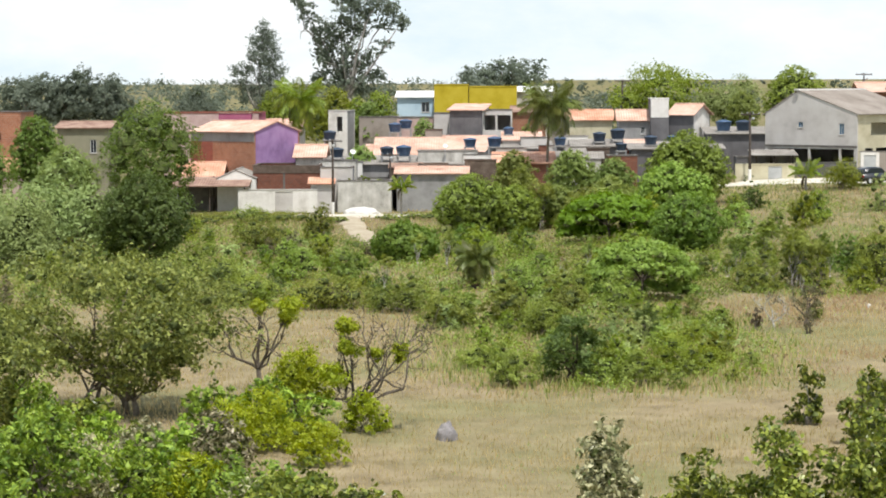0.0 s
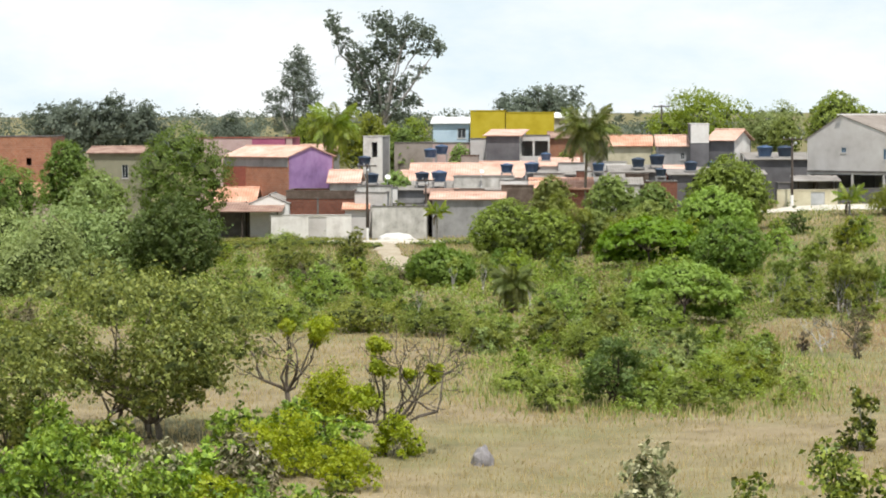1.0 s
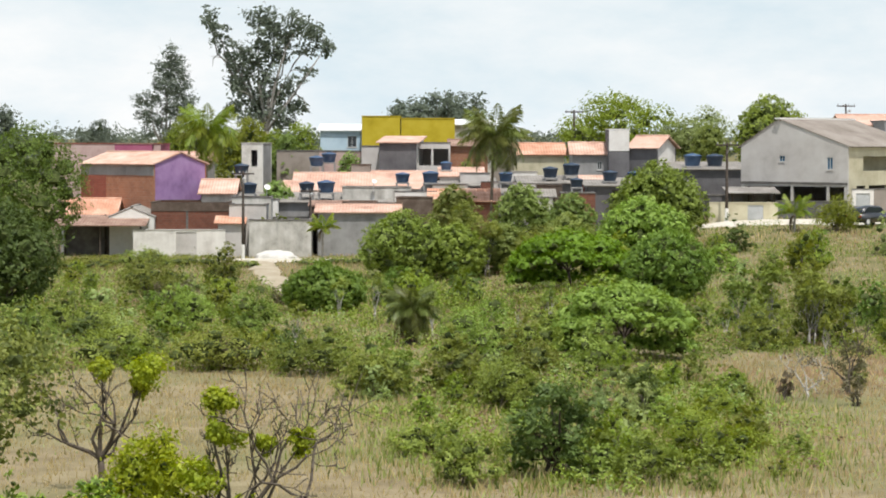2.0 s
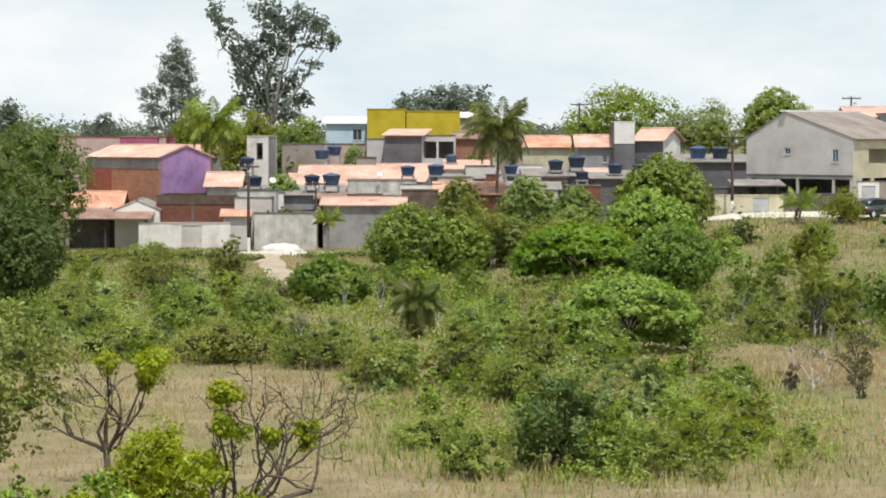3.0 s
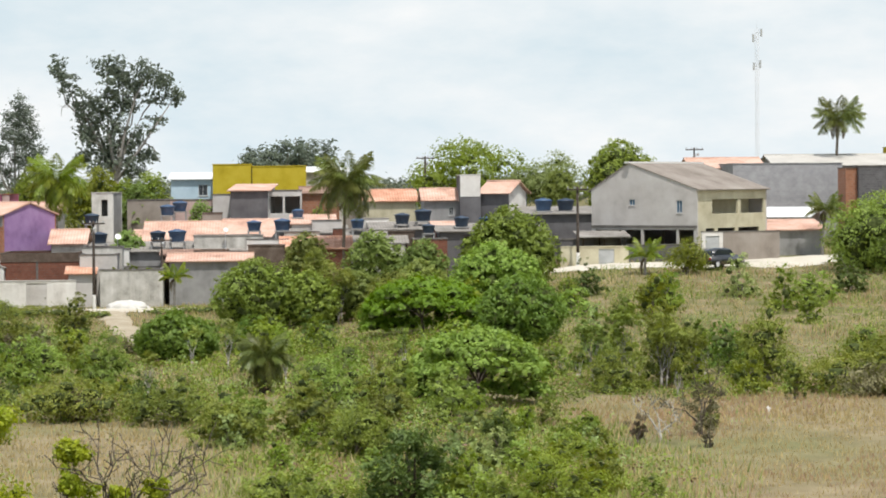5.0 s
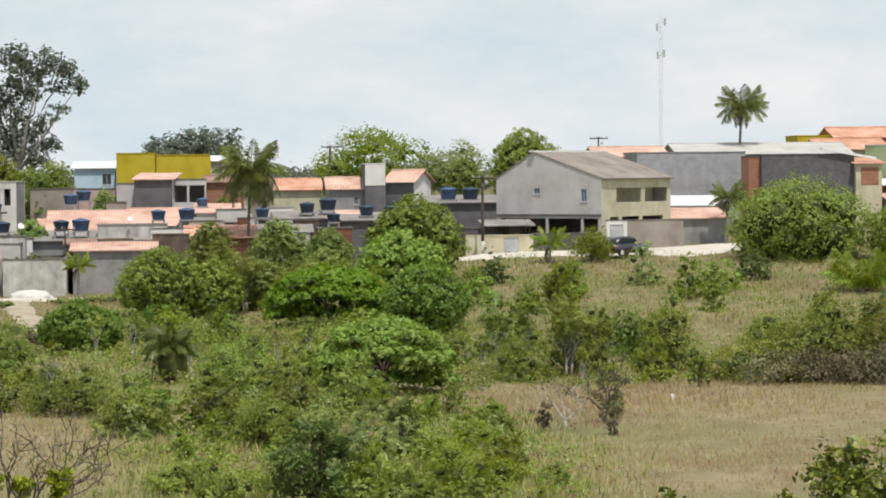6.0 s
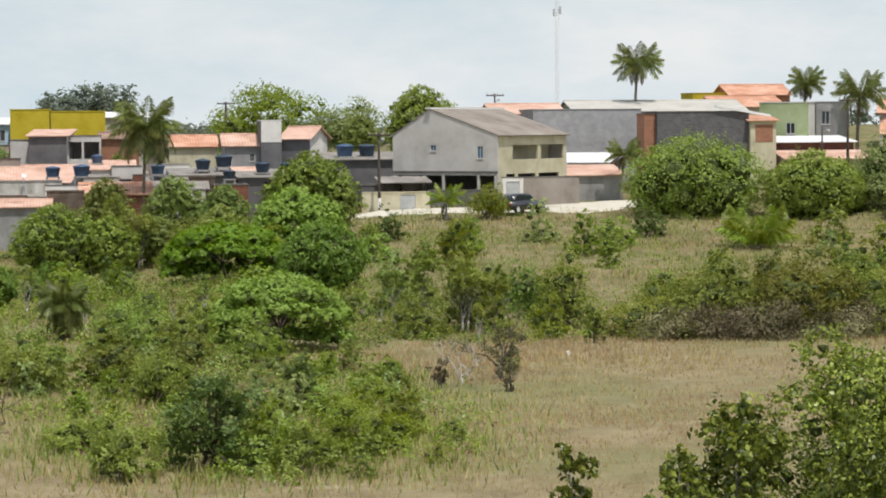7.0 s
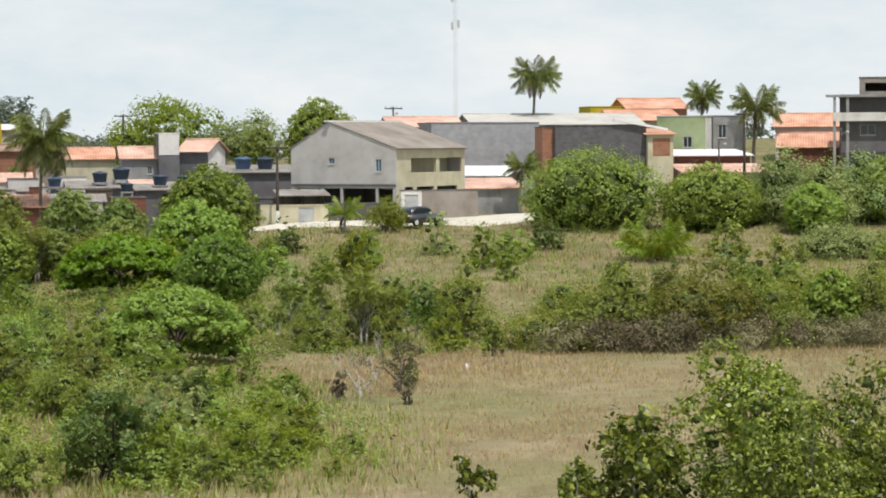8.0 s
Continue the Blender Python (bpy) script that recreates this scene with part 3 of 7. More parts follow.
def strip(name, pts, mat, label, lift=0.12):
    """A sandy track: a band over the ground through (x, y, half width)."""
    bm = bmesh.new()
    rows = []
    n = 14
    for i in range(len(pts) - 1):
        for k in range(n + (i == len(pts) - 2)):
            f = k / n
            x, y, w = [a + (b - a) * f for a, b in zip(pts[i], pts[i + 1])]
            dx, dy = pts[i + 1][0] - pts[i][0], pts[i + 1][1] - pts[i][1]
            ln = math.hypot(dx, dy)
            nx, ny = -dy / ln, dx / ln
            row = []
            for j in range(7):
                s = (j / 3 - 1) * w * (1 + 0.3 * noise.noise((x * 0.4, y * 0.4, j > 3)) + 0.35 * noise.noise((x * 1.7, y * 0.9, 5 + (j > 3))))
                px, py = x + nx * s, y + ny * s
                row.append(bm.verts.new((px, py, ground_z(px, py) + lift * (1 - (j / 3 - 1) ** 4) + 0.03)))
            rows.append(row)
    for r0, r1 in zip(rows, rows[1:]):
        for j in range(6):
            bm.faces.new((r0[j], r0[j + 1], r1[j + 1], r1[j]))
    tagged(part(name, bm, mat, shade=True), label, "road", kind="structure")


build_ground()
ROADS = {
    "road": [(20, 189.5, 0.8), (23, 189.5, 3.0), (30, 190.2, 4.0), (37, 191.8, 4.8), (42, 199, 3.8), (46, 204.5, 2.6)],
    "road_2": [(-17, 191.4, 0.7), (-12, 191.2, 2.3), (-8.5, 191.6, 1.5), (-6, 192.2, 0.5)],
    "footpath": [(-12, 189, 0.8), (-11.4, 182, 1.1), (-10.6, 175, 0.8), (-9.4, 168, 1.3), (-8.6, 161, 0.9), (-8.4, 155, 0.3)],
}
ROAD_LABEL = {"road": "pale unpaved sand road along the houses", "road_2": "pale sandy lane in front of the low houses", "footpath": "bare sandy footpath into the scrub"}
for key, line in ROADS.items():
    strip(key, line, M["dirt" if key == "footpath" else "sand"], ROAD_LABEL[key])


def on_road(x, y):
    for line in ROADS.values():
        for (ax, ay, aw), (bx, by, bw) in zip(line, line[1:]):
            dx, dy = bx - ax, by - ay
            f = min(1, max(0, ((x - ax) * dx + (y - ay) * dy) / (dx * dx + dy * dy)))
            if math.hypot(x - ax - f * dx, y - ay - f * dy) < aw + (bw - aw) * f:
                return True
    return False


# ---------------- trees and shrubs ----------------


def limbs(bm, base, tops, r0, rng, fork=0.45, sides=6, bend=0.12):
    """A trunk from base that forks into a limb towards each of the tops."""
    base = Vector(base)
    mid = sum((Vector(t) for t in tops), Vector()) / len(tops)
    f = base.lerp(Vector((mid.x * 0.7 + base.x * 0.3, mid.y * 0.7 + base.y * 0.3, mid.z)), fork)
    h = (f - base).length
    side = lambda k: Vector(rng.normal(size=3)) * bend * k
    tube(bm, [base - Vector((0, 0, 0.3)), base.lerp(f, 0.5) + side(h * 0.3), f], [r0 * 1.25, r0, r0 * 0.8], sides)
    for t in tops:
        t = Vector(t)
        ln = (t - f).length
        a, b = f.lerp(t, 0.35) + side(ln * 0.5) + Vector((0, 0, 0.06 * ln)), f.lerp(t, 0.7) + side(ln * 0.5)
        tube(bm, [f, a, b, t], [r0 * 0.62, r0 * 0.42, r0 * 0.25, r0 * 0.08], 5 if r0 > 0.08 else 3, cap=False)
        for k in range(2 if ln > 0.9 else 0):
            s = a.lerp(b, rng.random())
            e = s + Vector(rng.normal(size=3)) * ln * 0.12 + Vector((0, 0, ln * 0.1))
            tube(bm, [s, s.lerp(e, 0.5) + side(ln * 0.12), e], [r0 * 0.22, r0 * 0.14, r0 * 0.05], 4, cap=False)


def woody(name, label, category, x, y, h, r, seed, leaf_key, leaf, n, lobes_n, bark="bark", depth=None, base=0.35, flat=0.6,
          lobe=0.42, aspect=0.5, trunk=None, group="", shell=0.55, spread=0.13, low=-0.55, calm=1.0, stems=1, lean=0.0, per=22, up=0.55, hollow=0.2, shape=None, core=0.0):
    """A tree or shrub of height h and crown radius r: stems with limbs, and a crown of leaf clumps on uneven lobes."""
    rng = np.random.default_rng(seed)
    depth = depth or r
    zc0, zc1 = h * base, h
    lobes = []
    for i in range(lobes_n):
        for _ in range(30):
            p = rng.uniform(-1, 1, 3)
            if hollow < (p ** 2).sum() < 1 and (p[2] > -0.9):
                break
        if base <= 0.08:
            ang, q, zf = rng.uniform(0, 2 * math.pi), math.sqrt(rng.random()), rng.random()
            q *= math.sqrt(max(0.05, 1 - 0.8 * zf * zf))
            p = np.array((q * math.cos(ang), q * math.sin(ang), 2 * zf - 1))
        s = lobe * rng.uniform(0.7, 1.25)
        rx, rz = r * s, max((zc1 - zc0) * 0.5 * s * 1.1, r * s * flat)
        rz = min(rz, (zc1 - zc0) * 0.5)
        z = (zc0 + zc1) / 2 + p[2] * ((zc1 - zc0) / 2 - rz)
        edge = math.sqrt(max(0.05, 1 - ((z - zc0) / (zc1 - zc0) * 1.6 - 0.6) ** 2)) if z > zc0 else 1
        lobes.append((p[0] * (r - rx) * (0.55 + 0.45 * edge) + lean * z, p[1] * (depth - rx), z, rx, rx, rz))
    if base <= 0.08:
        lobes = [(a, b, max(c - 0.1 * h, e * 0.55), d, f, e) for a, b, c, d, f, e in lobes]
        low = -0.95
    top = max(range(lobes_n), key=lambda i: lobes[i][2] + lobes[i][5])
    l = list(lobes[top])
    l[2] = zc1 - l[5]
    lobes[top] = tuple(l)
    if shape:
        lobes = [(a * r, b * r, c * h, e * r, e * r, e * r * f) for a, b, c, e, f in shape]
        lobes_n = len(lobes)
    ob = thing(name, pose(x, y, ground_z(x, y)), label, category, group)
    bm = bmesh.new()
    tr = trunk or 0.035 * h
    for s in range(stems):
        sx, sy = (0, 0) if stems == 1 else rng.uniform(-0.35, 0.35, 2) * r
        tops = [lobes[i][:3] for i in range(s, lobes_n, stems)][:9 if stems == 1 else 5]
        limbs(bm, (sx * 0.5, sy * 0.5, 0), tops, tr / math.sqrt(stems), rng, fork=0.4 if stems == 1 else 0.25)
    part("trunk", bm, M[bark], ob, shade=True)
    co = crown(rng, lobes, n, leaf, aspect, shell=shell, spread=spread, low=low, per=per, up=up, calm=calm)
    link_mesh("crown", quads_mesh("crown", co), M[leaf_key], ob)
    # dark lumps put shade behind the gaps in the leaves
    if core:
        link_mesh("inner_crown", inner_mass("inner_crown", lobes[::2] if group else lobes, core, rng), M["shaded_twigs"], ob, "inner twigs coloured dark for the shade inside the crown")
    return ob


def frond_mesh(name, length, width, arch, rng, pairs=46, stiff=0.0):
    """One feather-shaped palm frond along +X, arching over and drooping, with paired leaflets."""
    quads = []
    pts = []
    for i in range(9):
        s = i / 8
        pts.append((length * (s - 0.18 * arch * s * s), 0.0, length * (0.42 * s * (1 - stiff * 0.3) - arch * s * s * 0.75)))
    pts = np.array(pts)
    for i in range(pairs):
        s = 0.1 + 0.9 * i / (pairs - 1)
        k = min(int(s * 8), 7)
        p = pts[k] + (pts[k + 1] - pts[k]) * (s * 8 - k)
        t = pts[k + 1] - pts[k]
        t = t / np.linalg.norm(t)
        ln = width * math.sin(math.pi * (0.12 + 0.82 * s)) * rng.uniform(0.85, 1.1)
        for sd in (-1, 1):
            tip = p + t * ln * rng.uniform(0.35, 0.7) + np.array((0, sd * ln * rng.uniform(0.5, 0.8), -ln * rng.uniform(0.35, 1.0)))
            m = p + (tip - p) * 0.5 + np.array((0, 0, ln * 0.09))
            w = t * max(0.032, length * 0.0125)
            quads.append([p, m - w, tip, m + w])
    for a, b in zip(pts, pts[1:]):
        w = np.array((0, length * 0.009, 0))
        quads.append([a - w, b - w * 0.8, b + w * 0.8, a + w])
        w = np.array((0, 0, length * 0.009))
        quads.append([a - w, b - w * 0.8, b + w * 0.8, a + w])
    return quads_mesh(name, np.array(quads))


def palm(name, label, x, y, h, r, seed, fronds=26, trunk_r=0.14, lean=0.3, dry=3, drop=1.0, group="", crown_h=0.35, leaf="palm", arch=1.0, bark="bark_grey"):
    """A palm: ringed tapering trunk and a head of arching fronds, the lowest hanging dry."""
    rng = np.random.default_rng(seed)
    ob = thing(name, pose(x, y, ground_z(x, y)), label, "palm tree", group)
    top = max(0.15, h - r * crown_h)
    bm = bmesh.new()
    pts = [(lean * s * s - lean, 0.1 * math.sin(3 * s), top * s - (0.3 if s == 0 else 0)) for s in np.linspace(0, 1, 14)]
    tube(bm, pts, [trunk_r * (1.5 - 0.75 * s ** 0.4 + (0.06 if i % 2 else 0)) for i, s in enumerate(np.linspace(0, 1, 14))], 8)
    part("trunk", bm, M[bark], ob, shade=True)
    kinds = [frond_mesh("frond", r * 1.15, r * 0.36, a * arch, rng) for a in (0.35, 0.6, 0.95)]
    hang = frond_mesh("dry_frond", r * 0.85, r * 0.22, 1.2, rng)
    for i in range(fronds + dry):
        az = i * 137.5 + rng.uniform(-14, 14)
        if i < fronds:
            s = i / fronds
            el = 62 - 92 * s * drop + rng.uniform(-8, 8)
            f = link_mesh("frond", kinds[0 if s < 0.3 else 1 if s < 0.65 else 2], M[leaf], ob)
        else:
            el = -48 + rng.uniform(-14, 6)
            f = link_mesh("dry_frond", hang, M["leaf_dry"], ob, "brown dry hanging frond")
        f.matrix_basis = pose(0, 0, top) @ pose(0, 0, 0, 0, 0, az) @ pose(0.04, 0, 0, 0, -el * 0.75, 0)
    return ob


def branchy(bm, p, d, ln, rad, depth, rng, tips, up=0.12):
    """A bare crooked branch that forks again and again."""
    pts, rr = [p], [rad]
    for i in range(3):
        d = (d + Vector(rng.normal(size=3)) * 0.22 + Vector((0, 0, up))).normalized()
        pts.append(pts[-1] + d * ln / 3)
        rr.append(rad * (1 - 0.08 * (i + 1)))
    tube(bm, pts, [max(q, 0.014) for q in rr], 6 if depth > 2 else 4, cap=False)
    if depth == 0:
        tips.append(pts[-1])
        return
    for k in range(3 if rng.random() < 0.35 else 2):
        nd = (d + Vector(rng.normal(size=3)) * 0.62).normalized()
        branchy(bm, pts[-1], nd, ln * rng.uniform(0.6, 0.86), rr[-1] * 0.74, depth - 1, rng, tips, up)
    if rng.random() < 0.6:
        nd = (d + Vector(rng.normal(size=3)) * 0.9).normalized()
        branchy(bm, pts[2], nd, ln * 0.5, rr[2] * 0.4, max(0, depth - 2), rng, tips, up)


def bare_tree(x, y, h, seed, dirs, label, tufts=(), r0=0.07, depth=4, bark="bark"):
    """A nearly leafless tree with crooked limbs and a few leafy tufts (across, away, up, radius) on limbs of their own."""
    rng = np.random.default_rng(seed)
    ob = thing("bare_tree", pose(x, y, ground_z(x, y)), label, "tree")
    bm = bmesh.new()
    tips = []
    f = Vector((0, 0, h * 0.22))
    tube(bm, [(0, 0, -0.3), (0.05, 0, h * 0.1), f], [r0 * 1.4, r0 * 1.15, r0], 7)
    for dx, dy, dz, ln in dirs:
        branchy(bm, f, Vector((dx, dy, dz)).normalized(), ln, r0 * 0.8, depth, rng, tips)
    for tx, ty, tz, tr in tufts:
        end = Vector((tx, ty, tz))
        pts = [f.lerp(end, k) + Vector(rng.normal(size=3)) * 0.11 * math.sin(math.pi * k) + Vector((0, 0, -0.1 * h * math.sin(math.pi * k))) for k in (0, 0.25, 0.5, 0.75, 1)]
        tube(bm, pts, [r0 * q for q in (0.75, 0.6, 0.48, 0.36, 0.2)], 6, cap=False)
        for k in range(5):
            branchy(bm, pts[3], (end - pts[3] + Vector(rng.normal(size=3)) * tr * 0.6).normalized(), tr * 0.8, r0 * 0.25, 0, rng, [])
    part("trunk", bm, M[bark], ob, shade=True)
    for tx, ty, tz, tr in tufts:
        lobes = [(tx + rng.normal() * tr * 0.4, ty + rng.normal() * tr * 0.4, tz + rng.normal() * tr * 0.45, tr * 0.62, tr * 0.62, tr * 0.5) for k in range(6)]
        co = crown(rng, lobes, int(2600 * tr), 0.12, 0.5, per=9, spread=0.26, shell=0.3, low=-1)
        link_mesh("leaf_tuft", quads_mesh("leaf_tuft", co), M["leaf_yellow"], ob, "yellow-green tuft of leaves")
    co = crown(rng, [(t.x, t.y, t.z, 0.16, 0.16, 0.12) for t in tips], len(tips) * 3, 0.09, 0.45, per=3, spread=0.6)
    link_mesh("sparse_leaves", quads_mesh("sparse_leaves", co), M["leaf_grey"], ob, "a few withered leaves")
    return ob


STYLE = {
    # label, category, leaf, leaf size, fullness of the crown, lobes, further settings
    "eucalyptus": ("tall open-crowned eucalyptus with dark grey-green foliage", "tree", "leaf_gum", 0.30, 0.75, 34, dict(shell=0.2, spread=0.2, bark="bark_grey", trunk=0.34, low=-1, up=0.2, per=10)),
    "eucalyptus_b": ("slender eucalyptus with grey-green feathery foliage", "tree", "leaf_gum_pale", 0.26, 0.42, 22, dict(shell=0.15, spread=0.22, bark="bark_grey", trunk=0.2, low=-1, up=0.2, per=10)),
    "gum_far": ("distant grey-green gum tree with an open crown", "tree", "leaf_gum", 0.34, 0.8, 16, dict(base=0.25, lobe=0.42, shell=0.3, spread=0.16, flat=0.7, low=-1)),
    "gum_mid": ("wide dark gum tree rising behind the roofs", "tree", "leaf_gum", 0.34, 0.7, 18, dict(base=0.45, lobe=0.26, shell=0.3, spread=0.18, flat=0.7, low=-1)),
    "far_round": ("distant dark round-headed tree", "tree", "leaf_gum", 0.34, 1.0, 12, dict(base=0.3)),
    "broad": ("broad bright-green leafy tree behind the houses", "tree", "leaf_bright", 0.32, 1.1, 26, dict(base=0.1, lobe=0.34, shell=0.5, spread=0.14)),
    "broad_pale": ("pale green feathery tree behind the houses", "tree", "leaf_acacia", 0.36, 0.9, 18, dict(base=0.1, lobe=0.36, shell=0.35, spread=0.2)),
    "mango": ("dense dark-green mango tree with a rounded crown", "tree", "leaf_mango", 0.2, 1.0, 17, dict(base=0.04, lobe=0.46, shell=0.8, spread=0.09, trunk=0.2)),
    "dome_tree": ("round-headed leafy tree rising behind the gabled house", "tree", "leaf_bush", 0.24, 1.2, 26, dict(base=0.04, lobe=0.46, shell=0.74, spread=0.08, trunk=0.2)),
    # The pale leaf colour also carries the haze over this thicket.
    "pale_bush": ("green bushy thicket along the road, its colour paled for haze", "bush", "leaf_acacia", 0.24, 0.95, 24, dict(base=0.0, lobe=0.34, stems=3, shell=0.6, spread=0.15)),
    # Leaves darker than the mango's, with this lower crown's shadow in their colour.
    "mango_low": ("dark rounded leafy tree at the edge of the scrub", "tree", "leaf_dark", 0.2, 1.0, 16, dict(base=0.04, lobe=0.46, shell=0.8, spread=0.09, trunk=0.16)),
    "round_bush": ("large dense rounded green bush at the road's edge", "bush", "leaf_bush", 0.22, 0.9, 30, dict(base=0.0, stems=3, shell=0.74, spread=0.12, calm=0.8, trunk=0.1, bark="bark_dark")),
    "dark_bush": ("dense dark-green bushy tree in the scrub", "bush", "leaf_bush", 0.19, 1.0, 26, dict(base=0.0, lobe=0.34, stems=3, shell=0.72, spread=0.1)),
    "deep_bush": ("rounded deep-green bush standing in the scrub", "bush", "leaf_rich", 0.19, 1.0, 22, dict(base=0.0, lobe=0.34, stems=3, shell=0.72, spread=0.1)),
    "scrub_tree": ("leafy green tree standing over the scrub", "tree", "leaf_bush", 0.25, 1.1, 28, dict(base=0.0, lobe=0.32, stems=2, shell=0.72, spread=0.1)),
    "umbrella": ("flat-topped bright-green umbrella-shaped tree", "tree", "leaf_vivid", 0.25, 0.95, 30, dict(base=0.22, low=-0.15, up=0.6, spread=0.1, shell=0.8, trunk=0.09, bark="bark_dark", calm=0.55)),
    "umbrella_low": ("low spreading umbrella-shaped tree shading a dark hollow", "tree", "leaf_bush", 0.25, 0.95, 30, dict(base=0.22, low=-0.15, up=0.6, spread=0.1, shell=0.8, trunk=0.08, bark="bark_dark", calm=0.7)),
    "light_tree": ("light yellow-green feathery tree beside the houses", "tree", "leaf_light", 0.27, 0.8, 16, dict(base=0.05, lobe=0.38, shell=0.65, spread=0.14)),
    "acacia": ("large pale-green feathery acacia tree", "tree", "leaf_acacia", 0.27, 1.05, 28, dict(base=0.0, lobe=0.36, spread=0.17)),
    "shrub": ("green many-stemmed savanna shrub", "shrub", "leaf_mid", 0.18, 0.55, 22, dict(base=0.0, lobe=0.32, stems=3, shell=0.62, spread=0.14)),
    "lime_shrub": ("bright yellow-green leafy shrub beside the sand road", "shrub", "palm_bright", 0.2, 0.8, 14, dict(base=0.0, lobe=0.36, stems=3, shell=0.5, spread=0.2)),
    "hedge": ("wide rounded thicket of olive-green scrub", "shrub", "leaf_olive", 0.17, 0.8, 26, dict(base=0.0, lobe=0.32, stems=4, shell=0.65, spread=0.12)),
    "knot_shrub": ("knotty dark shrub with leafy shoots in the dry grass", "shrub", "leaf_dark", 0.15, 0.55, 30, dict(base=0.05, lobe=0.25, stems=4, trunk=0.2, shell=0.3, spread=0.24, bark="bark_dark")),
    "field_shrub": ("low bright-green shrub in the dry grass", "shrub", "leaf_bright", 0.135, 0.62, 26, dict(base=0.0, lobe=0.3, stems=5, shell=0.3, spread=0.22)),
    "field_low": ("sprawling low green shrub in the dry grass", "shrub", "leaf_mid", 0.135, 0.62, 26, dict(base=0.0, lobe=0.34, stems=5, shell=0.3, spread=0.22)),
    "thin_sapling": ("thin dark sapling in the dry grass", "sapling", "leaf_dark", 0.15, 0.35, 9, dict(base=0.15, lobe=0.34, spread=0.32, shell=0.2)),
    "brown_shrub": ("small brownish-green shrub in the dry grass", "shrub", "leaf_brownish", 0.15, 0.4, 10, dict(base=0.05, lobe=0.36, stems=3, shell=0.3, spread=0.25)),
    "stump_bush": ("small half-dry shrub round a dead stump", "shrub", "leaf_dry", 0.13, 0.16, 9, dict(base=0.05, lobe=0.36, stems=2, trunk=0.08, bark="bark_brown", spread=0.25)),
    "scrubby": ("straggly small tree at the grass's edge", "shrub", "leaf_grey", 0.14, 0.22, 10, dict(base=0.2, lobe=0.34, stems=2, spread=0.25)),
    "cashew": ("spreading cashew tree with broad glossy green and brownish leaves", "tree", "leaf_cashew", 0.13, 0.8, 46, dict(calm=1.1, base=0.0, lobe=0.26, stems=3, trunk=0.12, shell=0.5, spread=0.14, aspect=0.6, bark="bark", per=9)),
    "stem_tree": ("slender savanna tree with thin pale stems and a small crown", "tree", "leaf_mid", 0.16, 0.4, 9, dict(base=0.45, lobe=0.36, stems=3, trunk=0.075, bark="bark_grey", spread=0.2)),
    "thin_stem": ("thin whitish-stemmed sapling with sparse leaves in the scrub", "sapling", "leaf_mid", 0.15, 0.16, 7, dict(base=0.35, lobe=0.4, stems=2, trunk=0.06, bark="bark_pale", spread=0.3, shell=0.2)),
    "cashew_old": ("open old cashew tree with dark green and browning leaves", "tree", "leaf_brownish", 0.18, 0.6, 40, dict(calm=1.8, base=0.1, lobe=0.22, stems=3, trunk=0.16, shell=0.35, spread=0.16, aspect=0.6, bark="bark", per=9)),
    "dry_thicket": ("low grey-brown leafless thicket at the edge of the grass", "shrub", "twig_brown", 0.15, 0.42, 20, dict(base=0.0, lobe=0.26, stems=5, shell=0.3, spread=0.3, aspect=0.35)),
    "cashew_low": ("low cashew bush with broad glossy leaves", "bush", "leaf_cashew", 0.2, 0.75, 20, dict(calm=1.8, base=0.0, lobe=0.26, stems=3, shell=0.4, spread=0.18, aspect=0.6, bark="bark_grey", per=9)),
    "big_sapling": ("young upright tree with pale-edged leathery leaves", "sapling", "leaf_pale_glint", 0.21, 0.8, 16, dict(calm=1.8, base=0.0, lobe=0.36, aspect=0.5, per=8, stems=3, trunk=0.07)),
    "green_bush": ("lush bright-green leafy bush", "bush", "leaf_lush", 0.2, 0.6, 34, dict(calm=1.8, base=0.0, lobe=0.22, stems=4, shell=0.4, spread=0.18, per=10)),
    "silver_bush": ("bush with drooping dark leaves, silvery highlights put into the leaf colour", "bush", "leaf_pale_glint", 0.21, 0.75, 12, dict(calm=1.8, base=0.05, lobe=0.4, stems=2, aspect=0.4, per=8)),
    "yellow_bush": ("yellow-green leafy bush at the foot of the bare tree", "bush", "leaf_yellow", 0.14, 0.7, 24, dict(calm=1.8, base=0.05, lobe=0.28, stems=4, shell=0.35, spread=0.2, per=10)),
}
